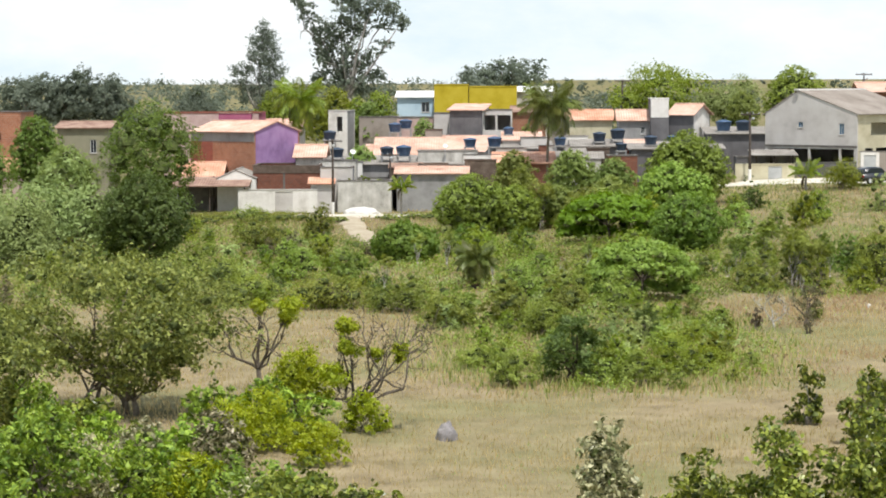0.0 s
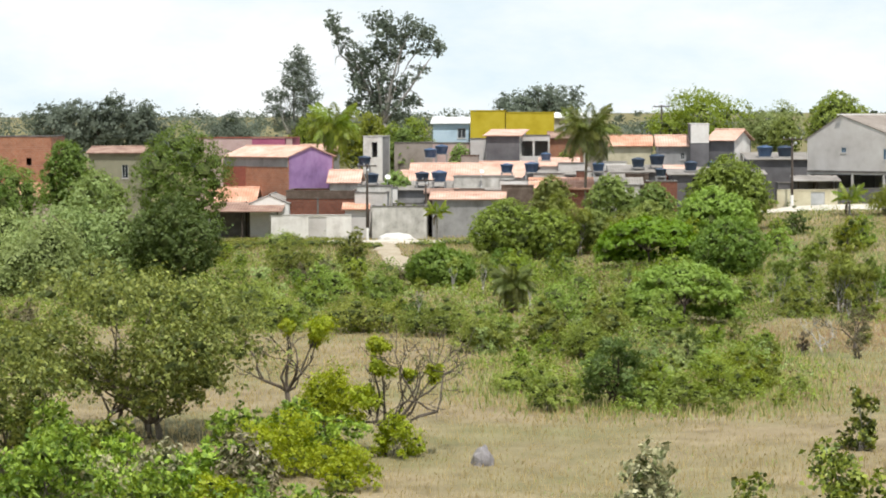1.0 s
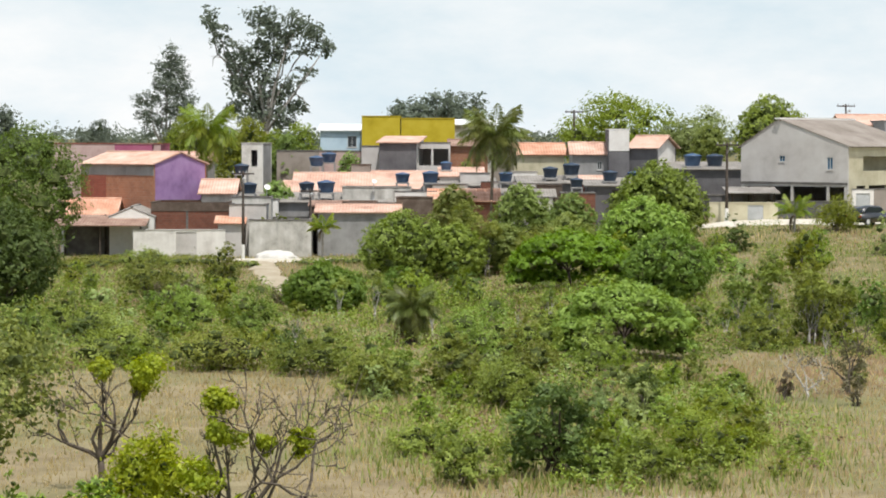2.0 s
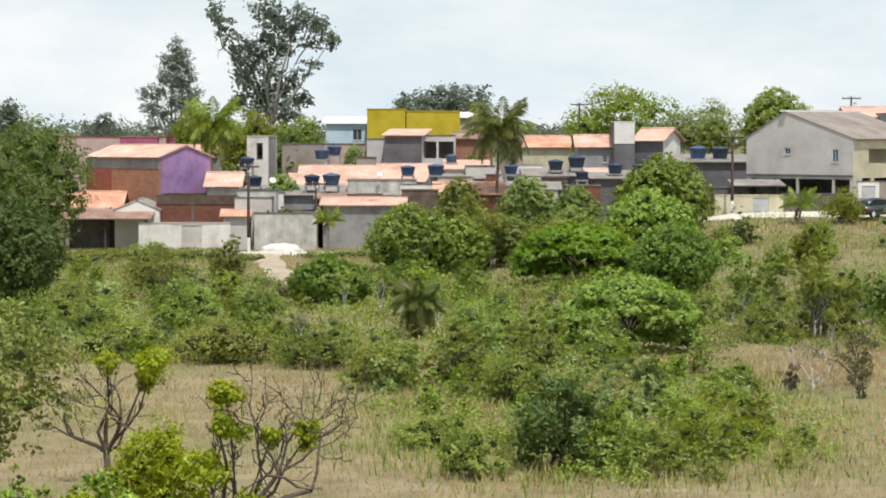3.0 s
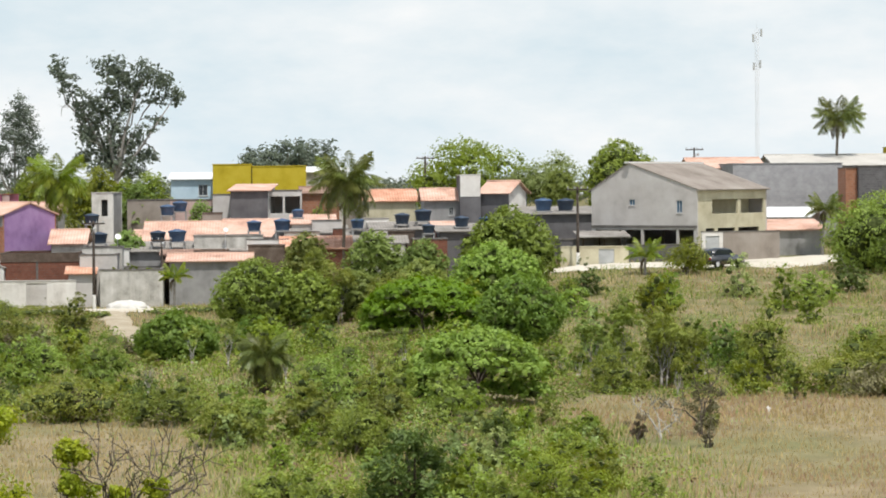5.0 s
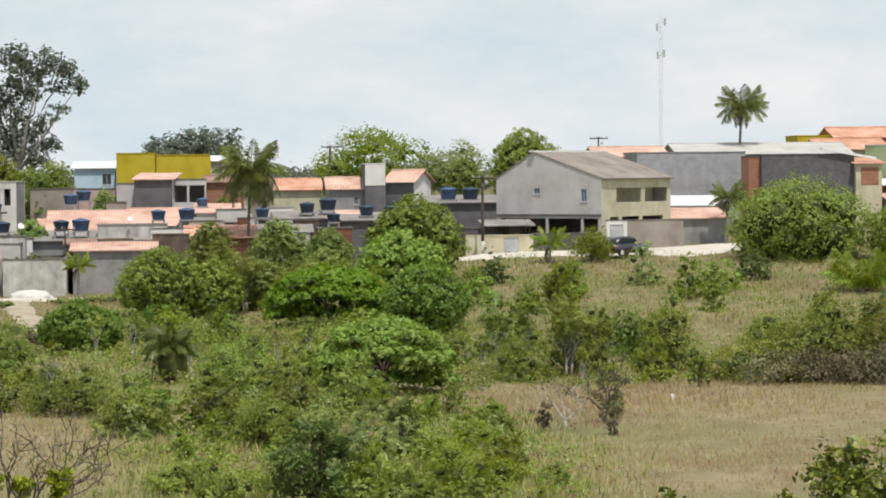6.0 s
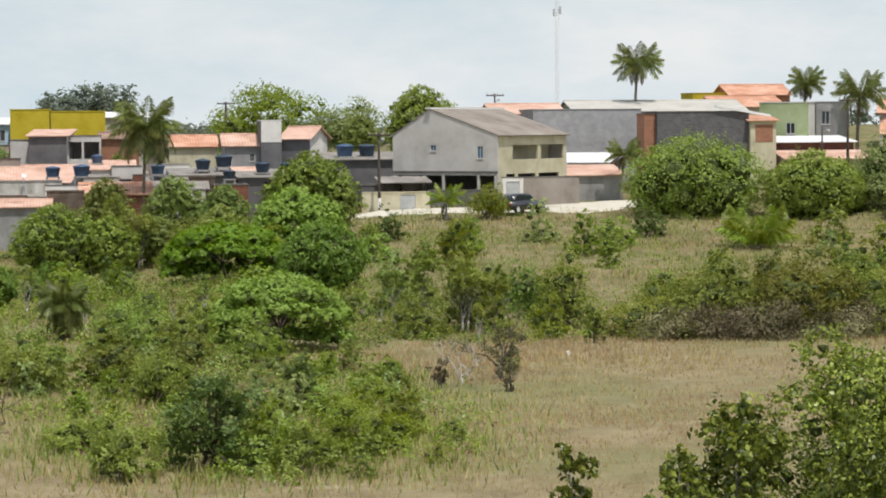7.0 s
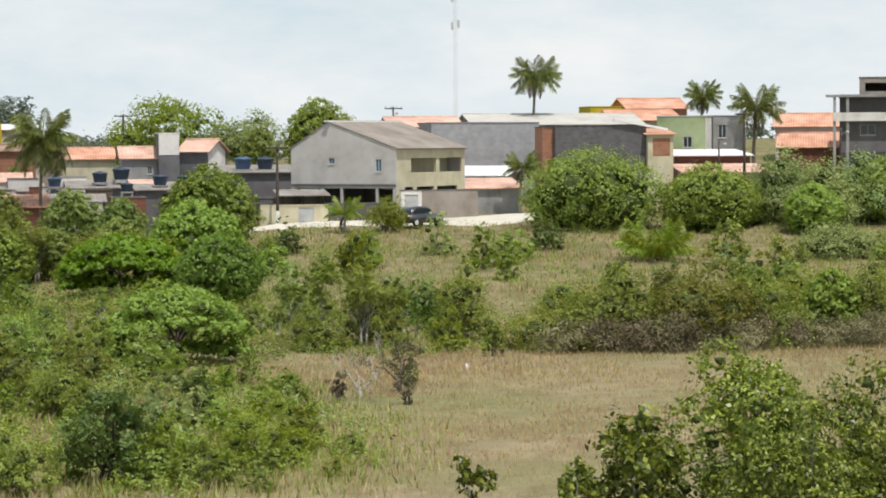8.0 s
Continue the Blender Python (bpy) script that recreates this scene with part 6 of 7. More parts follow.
    # large white gabled house on the corner of the sand road
    j = building("gabled_house", "large two-storey off-white gabled house with a cream balcony side", 29.5, 202.4, 9.9, 11.3, 5.6,
                 {"front": "offwhite", "right": "cream"}, ("gable_y", 2.1, "sheet_brown"), rot=-40, z0=3.5, over=0.35, verge=0.06, glass="glass_blue", peak=0.36,
                 holes={"front": [(3.6, 4.15, 4.35, 4.85, W), (8.0, 8.55, 3.75, 4.75, W), (0.4, 4.7, 0.8, 2.4, V), (4.9, 8.0, 0.8, 2.4, V), (8.2, 9.6, 0.8, 2.4, V)],
                        "right": [(2.2, 6.3, 3.65, 4.8, V), (6.8, 10.6, 3.65, 4.8, V), (1.2, 2.6, 1.9, 2.5, V), (3.1, 5.9, 1.9, 2.5, V), (6.4, 9.8, 1.9, 2.5, V)]})
    extra(j, "ridge_cap", "paint_white", -1.62, -1.12, -0.3, 11.5, 7.74, 7.86, "white ridge capping")
    extra(j, "floor_band", "slab_dark", -4.95, 4.95, -0.05, 0.0, 2.55, 2.75)
    extra(j, "inner_floor", "concrete", -4.75, 4.75, 0.2, 11.1, 2.6, 2.75)
    extra(j, "inner_wall", "cream", 3.4, 3.5, 0.3, 10.9, 2.75, 5.5)
    free_wall("forecourt_wall", "brownish rendered forecourt wall of the gabled house", 37.5, 198.6, 4.6, 2.3, "tan", z0=3.45, rot=4)
    free_wall("white_gate_wall", "white forecourt wall with a closed gate", 34.3, 198.0, 1.7, 2.3, "white", z0=3.45, rot=4, holes=[(0.3, 1.4, -0.2, 2.0, G)])
    free_wall("cream_wall", "cream-yellow street wall with a grey metal gate", 24.35, 192.9, 5.2, 2.0, "cream", z0=2.8, holes=[(2.9, 4.1, -0.2, 1.85, G)], cap="cream")
    free_wall("grey_yard_wall", "long grey rendered yard wall", 30.2, 197.0, 5.6, 1.5, "concrete_dark", z0=3.3, rot=4)
    open_shed("dark open lean-to with a low sheet roof", 25.9, 199.2, 3.6, 3.0, 2.2, 0.4, "sheet", z0=3.3)
    building("garage", "grey rendered garage below a tiled roof", 42.9, 208, 4.9, 5, 2.2, "concrete", ("shed", 0.7, "tile_pale"), z0=3.45)
    building("white_sheet_house", "low house with a bright white sheet roof", 43.3, 215.5, 4.6, 5, 2.9, "offwhite", ("shed", 0.7, "sheet_white"), z0=3.7, rot=-24)
    # right-hand rise
    building("long_block_house", "large plain light-grey block wall building", 45.8, 225, 9.9, 8, 6.6, "block_pale", ("flat", 0.15, "concrete"), z0=4.5)
    building("tiled_house", "house with a pale tiled roof and brick gable", 41.5, 231, 6.5, 7, 6.2, {"front": "brick", "left": "brick_red"}, ("gable_x", 0.9, "tile_pale"), z0=4.7)
    dark = building("dark_house", "tall house with a blank dark weathered wall", 53.75, 214, 8.1, 6, 6.3, {"front": "block_dark", "right": "concrete_dark"}, ("flat", 0.12, "slab_dark"), z0=4.5)
    building("annex", "narrow bare brick annex beside the dark wall", 49.2, 214.6, 1.0, 3, 6.1, "brick", ("flat", 0.15, "slab_brown"), z0=4.5)
    bm = bmesh.new()
    box(bm, -2.45, 2.45, -0.3, 0.12, -0.1, 0.1, pose(3.5, 0, 6.5, 0, 10.2, 0))
    part("roof_edge", bm, M["sheet_white"], dark, "sloping white sheet-metal roof edge")
    t = building("stair_tower", "narrow cream stair tower with a tiled cap and brick infill", 58.95, 213.5, 2.3, 3, 5.4, {"front": "cream", "right": "cream"}, ("shed", 0.4, "tile"), z0=4.7)
    extra(t, "brick_infill", "brick", -0.7, 0.85, -0.03, 0.0, 3.6, 5.1, "bare brick infill panel")
    building("sheet_roofed_hall", "long hall with a low pale sheet roof", 55.2, 236, 16.5, 9, 4.7, "concrete", ("gable_x", 1.0, "sheet_pale"), z0=6.4)
    building("tiled_house", "house with a wide orange tiled roof", 65.0, 240, 6.6, 8, 4.4, "cream", ("gable_x", 1.0, "tile"), z0=7.1)
    building("yellow_top_house", "upper storey painted ochre yellow", 64.2, 252, 4.0, 5, 4.9, "yellow", ("flat", 0.1, "yellow"), z0=8.0)
    building("tiled_house", "tall house with a bright orange tiled roof", 69.0, 251, 6.2, 7, 4.8, "brick", ("gable_x", 1.0, "tile"), z0=8.0)
    building("green_house", "pale green flat-roofed house with a white side", 63.2, 222, 4.4, 4.5, 5.7, {"front": "green", "right": "white"}, ("flat", 0.2, "offwhite"), rot=-24, z0=5.85, holes={"front": [(2.4, 3.2, 3.1, 4.1, W)]})
    building("grey_small_house", "small grey house with a dark window", 68.9, 226, 3.0, 5, 4.8, "concrete", ("flat", 0.2, "concrete"), z0=6.8, holes={"front": [(0.5, 1.3, 3.0, 4.2, W)]})
    building("white_sheet_house", "low dark-walled house with a white sheet roof", 64.3, 216, 7.0, 5, 2.5, "brick_dark", ("shed", 0.45, "sheet_white"), z0=5.7)
    building("tiled_house", "low pinkish house with a tiled slope", 64.2, 211.5, 7.4, 3.5, 1.4, "pink", ("shed", 0.6, "tile_pale"), z0=5.4)
    building("tiled_house", "house with a broad orange clay-tile roof", 78.4, 230, 7.0, 8, 3.6, "offwhite", ("gable_x", 1.2, "tile"), z0=7.2, rot=-19)
    building("tiled_house", "lower house with a broad clay-tile roof", 75.9, 222, 6.6, 6, 2.3, "brick_dark", ("gable_x", 1.2, "tile"), z0=6.6, rot=-19)
    q = building("balcony_house", "two-storey house with a columned balcony", 79.66, 213, 8.73, 7, 7.34, {"front": "concrete_dark", "left": "concrete_dark"}, ("flat", 0.1, "slab_dark"), z0=5.8, rot=-20,
                 holes={"front": [(1.82, 3.12, 4.18, 5.12, W), (5.06, 6.37, 4.18, 5.12, W)]})
    extra(q, "balcony_slab", "concrete", -5.56, 4.37, -1.4, 0.4, 7.52, 7.74)
    extra(q, "balcony_parapet", "white", -4.88, 4.37, -1.4, -1.25, 5.41, 6.16)
    for px in (-4.78, -3.64, 1.21):
        extra(q, "column", "concrete", px - 0.12, px + 0.12, -1.3, -1.06, -1.0, 7.52)
    building("upper_storey", "upper storey of the balcony house with an open front", 80.35, 213.6, 6.17, 5, 1.25, {"front": "tan", "left": "concrete_dark"}, ("flat", 0.2, "slab_dark"), z0=13.59, rot=-20, holes={"front": [(0.5, 2.4, 0.25, 1.0, V)]})
    # far side of the lane
    building("red_house", "two-storey bare red block house", -47.6, 212, 5.6, 7, 8.4, "brick", ("flat", 0.3, "slab_dark"), z0=0.6, holes={"front": [(3.2, 3.7, 6.0, 6.7, V)]})
    building("pink_low_house", "low house with tiled roof beside the red house", -46.5, 205, 5.5, 6, 3.4, "pink", ("gable_x", 1.0, "tile"), z0=0.5)
    building("olive_house", "olive-grey rendered house with a white window", -39.3, 215, 5.0, 7, 7.0, "olive", ("gable_x", 0.5, "tile_old"), z0=0.7, holes={"front": [(3.2, 3.8, 4.6, 5.9, W)]})


town()

# ---------------- tanks, poles, mast, car, mounds ----------------


def water_tank(x, y, z, r, key, label, leg=1.6):
    """A tapered plastic roof tank with a domed lid on a small frame."""
    ob = thing("water_tank", pose(x, y, z), label, "water tank", "roof water tanks")
    bm = bmesh.new()
    lathe(bm, [(r * 0.78, 0), (r * 0.84, r * 0.2), (r * 0.86, r * 0.24), (r * 0.9, r * 0.6), (r * 0.93, r * 0.64), (r, r * 1.05), (r * 1.05, r * 1.07), (r * 1.05, r * 1.14)], 18)
    part("tank", bm, M[key], ob, shade=True)
    bm = bmesh.new()
    lathe(bm, [(r * 1.08, r * 1.14), (r * 1.08, r * 1.2), (r * 0.8, r * 1.32), (r * 0.3, r * 1.42), (r * 0.28, r * 1.47)], 18)
    part("lid", bm, M[key], ob, shade=True)
    bm = bmesh.new()
    box(bm, -r, r, -r, r, -0.1, 0)
    part("platform", bm, M["concrete"], ob)
    for sx in (-1, 1):
        for sy in (-1, 1):
            bm = bmesh.new()
            box(bm, sx * r * 0.8 - 0.07, sx * r * 0.8 + 0.07, sy * r * 0.8 - 0.07, sy * r * 0.8 + 0.07, -leg, -0.1)
            part("leg", bm, M["concrete"], ob)


def utility_pole(x, y, top, label, arms=1, limewash=True, rot=0.0, r=0.12):
    z = ground_z(x, y)
    h = top - z
    ob = thing("utility_pole", pose(x, y, z, 0, 0, rot), label, "utility pole")
    bm = bmesh.new()
    tube(bm, [(0, 0, -0.6), (0, 0, h)], [r * 1.15, r * 0.75], 10)
    part("pole", bm, M["wood_dark"], ob, shade=True)
    if limewash:
        bm = bmesh.new()
        lathe(bm, [(r * 1.2, 0), (r * 1.17, 1.1)], 10)
        part("limewashed_base", bm, M["paint_white"], ob, "white limewashed foot of the pole")
    for k in range(arms):
        zz = h - 0.25 - 0.75 * k
        bm = bmesh.new()
        box(bm, -0.85, 0.85, -0.2, -0.1, zz, zz + 0.11)
        arm = part("crossarm", bm, M["wood_dark"], ob)
        for px in (-0.75, -0.25, 0.25, 0.75):
            bm = bmesh.new()
            lathe(bm, [(0.03, 0), (0.055, 0.04), (0.03, 0.08), (0.055, 0.12), (0.03, 0.16)], 8, pose(px, -0.15, zz + 0.11))
            part("insulator", bm, M["metal_grey"], arm)
    bm = bmesh.new()
    tube(bm, [(0, 0, h * 0.86), (0.1, -0.5, h * 0.91), (0.15, -1.1, h * 0.92)], [0.025, 0.025, 0.02], 6)
    bracket = part("lamp_arm", bm, M["metal_grey"], ob)
    bm = bmesh.new()
    lathe(bm, [(0.05, 0), (0.11, 0.05), (0.13, 0.3), (0.07, 0.42)], 10, pose(0.15, -1.02, h * 0.92, 95, 0, 0))
    part("lamp_head", bm, M["metal_grey"], bracket)
    return ob


def dish(x, y, z, r, label):
    """A parabolic dish aerial on a short bent arm."""
    ob = thing("satellite_dish", pose(x, y, z, 0, 0, 20), label, "satellite dish")
    bm = bmesh.new()
    lathe(bm, [(0.03, 0.0), (r * 0.5, r * 0.07), (r * 0.85, r * 0.2), (r, r * 0.3), (r * 0.97, r * 0.31), (r * 0.5, r * 0.1), (0.03, 0.03)], 20, pose(0, 0, 0.9, 55, 0, 0))
    part("reflector", bm, M["sheet_white"], ob, shade=True)
    bm = bmesh.new()
    tube(bm, [(0, 0.1, -0.6), (0, 0.1, 0.6), (0, 0, 0.9)], [0.03, 0.03, 0.03], 6)
    part("arm", bm, M["galv"], ob)
    bm = bmesh.new()
    tube(bm, [(0, -0.1, 0.9), (0, -r * 0.9, 0.9 + r * 0.75)], [0.012, 0.03], 6)
    part("feed_horn", bm, M["galv"], ob)


def mast(x, y, top):
    """A slender guyed lattice mast with aerials near its head."""
    z = ground_z(x, y)
    h = top - z
    ob = thing("radio_mast", pose(x, y, z), "tall slender pale lattice radio mast behind the houses", "mast")
    cs = [(0.26 * math.cos(a), 0.26 * math.sin(a)) for a in (0.4, 0.4 + 2.094, 0.4 + 4.189)]
    for cx, cy in cs:
        bm = bmesh.new()
        tube(bm, [(cx, cy, -0.5), (cx, cy, h)], [0.022, 0.02], 5)
        part("leg", bm, M["galv"], ob)
    bm = bmesh.new()
    n = int(h / 0.6)
    for i in range(n):
        for k in range(3):
            a, b = cs[k], cs[(k + 1) % 3]
            tube(bm, [(*a, i * 0.6), (*b, (i + 1) * 0.6)], [0.01, 0.01], 4, cap=False)
    part("bracing", bm, M["galv"], ob)
    for zz, sx in ((h - 0.5, 0.55), (h - 1.2, -0.5), (h - 4.6, 0.4), (h - 4.9, -0.45)):
        bm = bmesh.new()
        box(bm, sx - 0.12, sx + 0.12, -0.2, 0.0, zz - 0.5, zz + 0.5)
        tube(bm, [(0, 0, zz), (sx, 0, zz)], [0.03, 0.03], 5)
        part("aerial", bm, M["metal_grey"], ob)
    bm = bmesh.new()
    tube(bm, [(0, 0, h - 0.1), (0, 0, h + 1.0)], [0.03, 0.015], 5)
    part("lightning_rod", bm, M["galv"], ob)


def parked_car(x, y, rot):
    ob = thing("car", pose(x, y, ground_z(x, y) + 0.12, 0, 0, rot), "dark-coloured small hatchback parked on the sand road", "car")
    prof = [(-1.95, 0.32), (-2.0, 0.62), (-1.85, 0.86), (-1.0, 0.93), (0.9, 0.95), (1.75, 0.92), (1.95, 0.7), (1.98, 0.36), (1.6, 0.24), (-1.6, 0.24)]

    def prism(pr, half, taper=None):
        bm = bmesh.new()
        a = [bm.verts.new((px, -half * (1 if not taper else taper(pz)), pz)) for px, pz in pr]
        b = [bm.verts.new((px, half * (1 if not taper else taper(pz)), pz)) for px, pz in pr]
        bm.faces.new(a)
        bm.faces.new(b[::-1])
        for i in range(len(pr)):
            bm.faces.new((a[i], b[i], b[(i + 1) % len(pr)], a[(i + 1) % len(pr)]))
        bmesh.ops.bevel(bm, geom=list(bm.edges), offset=0.035, segments=2, affect="EDGES")
        return bm
    part("body", prism(prof, 0.82), M["car_paint"], ob, shade=True)
    part("cabin", prism([(-1.05, 0.9), (-0.45, 1.38), (0.1, 1.46), (0.95, 1.44), (1.55, 1.25), (1.72, 0.9)], 0.74, lambda z: 1 - 0.22 * (z - 0.9)), M["car_paint"], ob, shade=True)
    for sd in (-1, 1):
        bm = bmesh.new()
        v = [bm.verts.new((px, sd * (0.755 * (1 - 0.22 * (pz - 0.9))), pz)) for px, pz in ((-0.85, 0.96), (-0.42, 1.32), (0.95, 1.37), (1.4, 1.2), (1.5, 0.96))]
        bm.faces.new(v)
        w = part("side_window", bm, M["glass"], ob)
        w.modifiers.new("thickness", "SOLIDIFY").thickness = 0.012
    for name, q in (("windscreen", ((-1.0, 0.97), (-0.5, 1.36))), ("rear_window", ((1.7, 0.97), (1.54, 1.25)))):
        bm = bmesh.new()
        sx = -0.025 if name == "windscreen" else 0.02
        v = [bm.verts.new((px + sx, yy, pz)) for (px, pz), yy in ((q[0], -0.62), (q[0], 0.62), (q[1], 0.56), (q[1], -0.56))]
        bm.faces.new(v)
        part(name, bm, M["glass"], ob).modifiers.new("thickness", "SOLIDIFY").thickness = 0.012
    for px in (-1.25, 1.25):
        for sd in (-1, 1):
            bm = bmesh.new()
            lathe(bm, [(0.2, -0.09), (0.29, -0.09), (0.31, -0.06), (0.31, 0.06), (0.29, 0.09), (0.2, 0.09)], 20, pose(px, sd * 0.76, 0.3, 90, 0, 0))
            wheel = part("wheel", bm, M["rubber"], ob, shade=True)
            bm = bmesh.new()
            lathe(bm, [(0.05, -0.1), (0.19, -0.095), (0.19, 0.095), (0.05, 0.1)], 16, pose(px, sd * 0.76, 0.3, 90, 0, 0))
            part("rim", bm, M["galv"], wheel)
    for name, px, mat in (("headlight", -1.98, "chrome"), ("tail_light", 1.955, "lamp_red")):
        for sd in (-1, 1):
            bm = bmesh.new()
            box(bm, px - 0.03, px + 0.03, sd * 0.62 - 0.14, sd * 0.62 + 0.14, 0.62, 0.78)
            part(name, bm, M[mat], ob)
    for name, px in (("front_bumper", -1.98), ("rear_bumper", 1.96)):
        bm = bmesh.new()
        box(bm, px - 0.06, px + 0.06, -0.78, 0.78, 0.3, 0.48)
        part(name, bm, M["rubber"], ob)


def mound(name, label, category, x, y, rx, ry, h, mat, seed):
    bm = bmesh.new()
    bmesh.ops.create_icosphere(bm, subdivisions=4, radius=1)
    for v in bm.verts:
        k = 1 + 0.22 * noise.noise(v.co * 2.2 + Vector((seed, 0, 0))) + 0.08 * noise.noise(v.co * 7 + Vector((seed, 0, 0)))
        v.co = Vector((v.co.x * rx * k, v.co.y * ry * k, (v.co.z * h if v.co.z > 0 else v.co.z * 0.25) * k))
    ob = part(name, bm, M[mat], shade=True)
    ob.matrix_basis = pose(x, y, ground_z(x, y))
    tagged(ob, label, category)


for x, y, z, r, key, leg in ((-15.2, 213, 6.6, 0.6, "tank_dark", 3), (-13.9, 203, 5.2, 0.62, "tank_dark", 1.6), (-7.9, 206.8, 5.2, 0.7, "tank", 1.3), (-9.5, 207.5, 5.2, 0.62, "tank_dark", 1.3),
                             (-9.2, 219.5, 7.2, 0.62, "tank", 2.0), (-8.2, 221.5, 7.5, 0.62, "tank", 2.4), (-1.7, 208.5, 6.0, 0.58, "tank", 2.2), (0.6, 209, 6.0, 0.66, "tank", 2.4),
                             (2.0, 221, 6.9, 0.5, "tank", 1.9), (6.8, 209.5, 6.1, 0.55, "tank", 1.8), (10.6, 212, 6.4, 0.62, "tank_dark", 1.4), (12.4, 213, 6.6, 0.7, "tank_dark", 1.6),
                             (12.2, 202.2, 5.8, 0.5, "tank_dark", 0.6), (22.3, 210.5, 7.4, 0.72, "tank", 1.4), (24.2, 211, 7.4, 0.7, "tank_dark", 1.4), (17.6, 213, 6.2, 0.5, "tank", 1.9),
                             (15.2, 207, 6.2, 0.6, "tank_dark", 1.2)):
    water_tank(x, y, z, r, key, "blue plastic water tank on a roof" if key == "tank" else "dark blue water tank on a roof", leg)
utility_pole(-13.75, 194.2, 7.1, "dark concrete utility pole with a white foot by the lane", arms=1)
utility_pole(-9.0, 203, 5.6, "short dark pole among the low roofs", arms=1, limewash=False, r=0.1)
utility_pole(22.9, 191.6, 9.4, "tall dark utility pole with a white foot at the cream wall", arms=1)
utility_pole(14.1, 238, 12.3, "pole standing beside the broad green tree", arms=1, limewash=False)
utility_pole(39.2, 236, 12.9, "pole with a crossarm behind the gabled house", arms=1, limewash=False, r=0.1)
utility_pole(65.1, 209, 12.0, "dark utility pole before the green house", arms=1, limewash=False)
utility_pole(63.3, 210.5, 9.6, "thin dark pole before the white roof", arms=0, limewash=False, r=0.09)
utility_pole(73.4, 208, 10.6, "thin dark pole by the tiled roofs", arms=0, limewash=False, r=0.1)
mast(63.2, 330, 29.6)
parked_car(32.7, 185.8, 222)
mound("sand_heap", "heap of white building sand beside the lane", "sand pile", -11.2, 192.8, 1.7, 1.2, 0.7, "white_sand", 3)
# A small white spot of unknown nature, given the shape of a rock.
mound("rock", "small unidentified whitish lump in the dry grass", "rock", 20.9, 107.0, 0.12, 0.1, 0.15, "white_sand", 5)
mound("termite_mound", "grey conical termite mound in the dry grass", "termite mound", -1.1, 56.0, 0.36, 0.36, 0.6, "termite", 8)
dish(-12.4, 202.0, 4.8, 0.26, "white satellite dish over the flat roofs")
dish(-4.0, 206.9, 5.2, 0.2, "small white satellite dish on a sheet roof")
for k, (x, y, h, r) in enumerate(((-12.6, 198.2, 0.6, 0.7), (-11.2, 198.0, 0.8, 0.8), (-9.8, 198.3, 0.5, 0.7))):
    rp = woody("roof_plant", "weeds growing on the flat roof of the stained house", "plant", x, y, h, r, 900 + k, "leaf_bright", 0.16, 260, 6, base=0.0, stems=3, lobe=0.4, spread=0.2)
    rp.location.z = 2.95

# ---------------- scrub belt, grass ----------------
SHRUB_KINDS = []
SHOWY = ("umbrella", "umbrella_low", "cycad", "dark_bush", "deep_bush", "fern", "round_bush")


def shrub_kinds():
    """Eight shrubs of the scrub belt, each with stems and crown, to be repeated with turns and sizes."""
    spec = [("leaf_mid", 0.24, "olive-green savanna shrub in the scrub belt"), ("leaf_bright", 0.24, "bright-green savanna shrub in the scrub belt"),
            ("leaf_dark", 0.24, "dark-green dense shrub in the scrub belt"), ("leaf_rich", 0.22, "deep-green leafy shrub with thin stems"),
            ("leaf_acacia", 0.22, "pale feathery shrub in the scrub belt"), ("leaf_grey", 0.22, "greyish half-dry shrub in the scrub belt"),
            ("leaf_bush", 0.25, "upright fresh-green leafy shrub in the scrub belt"), ("leaf_bright", 0.22, "low spreading bright-green shrub")]
    for i, (key, leaf, label) in enumerate(spec):
        h, r = (1.7, 1.0) if i % 3 else (1.4, 1.25)
        SHRUB_KINDS.append((key, leaf, label, h, r))


shrub_kinds()


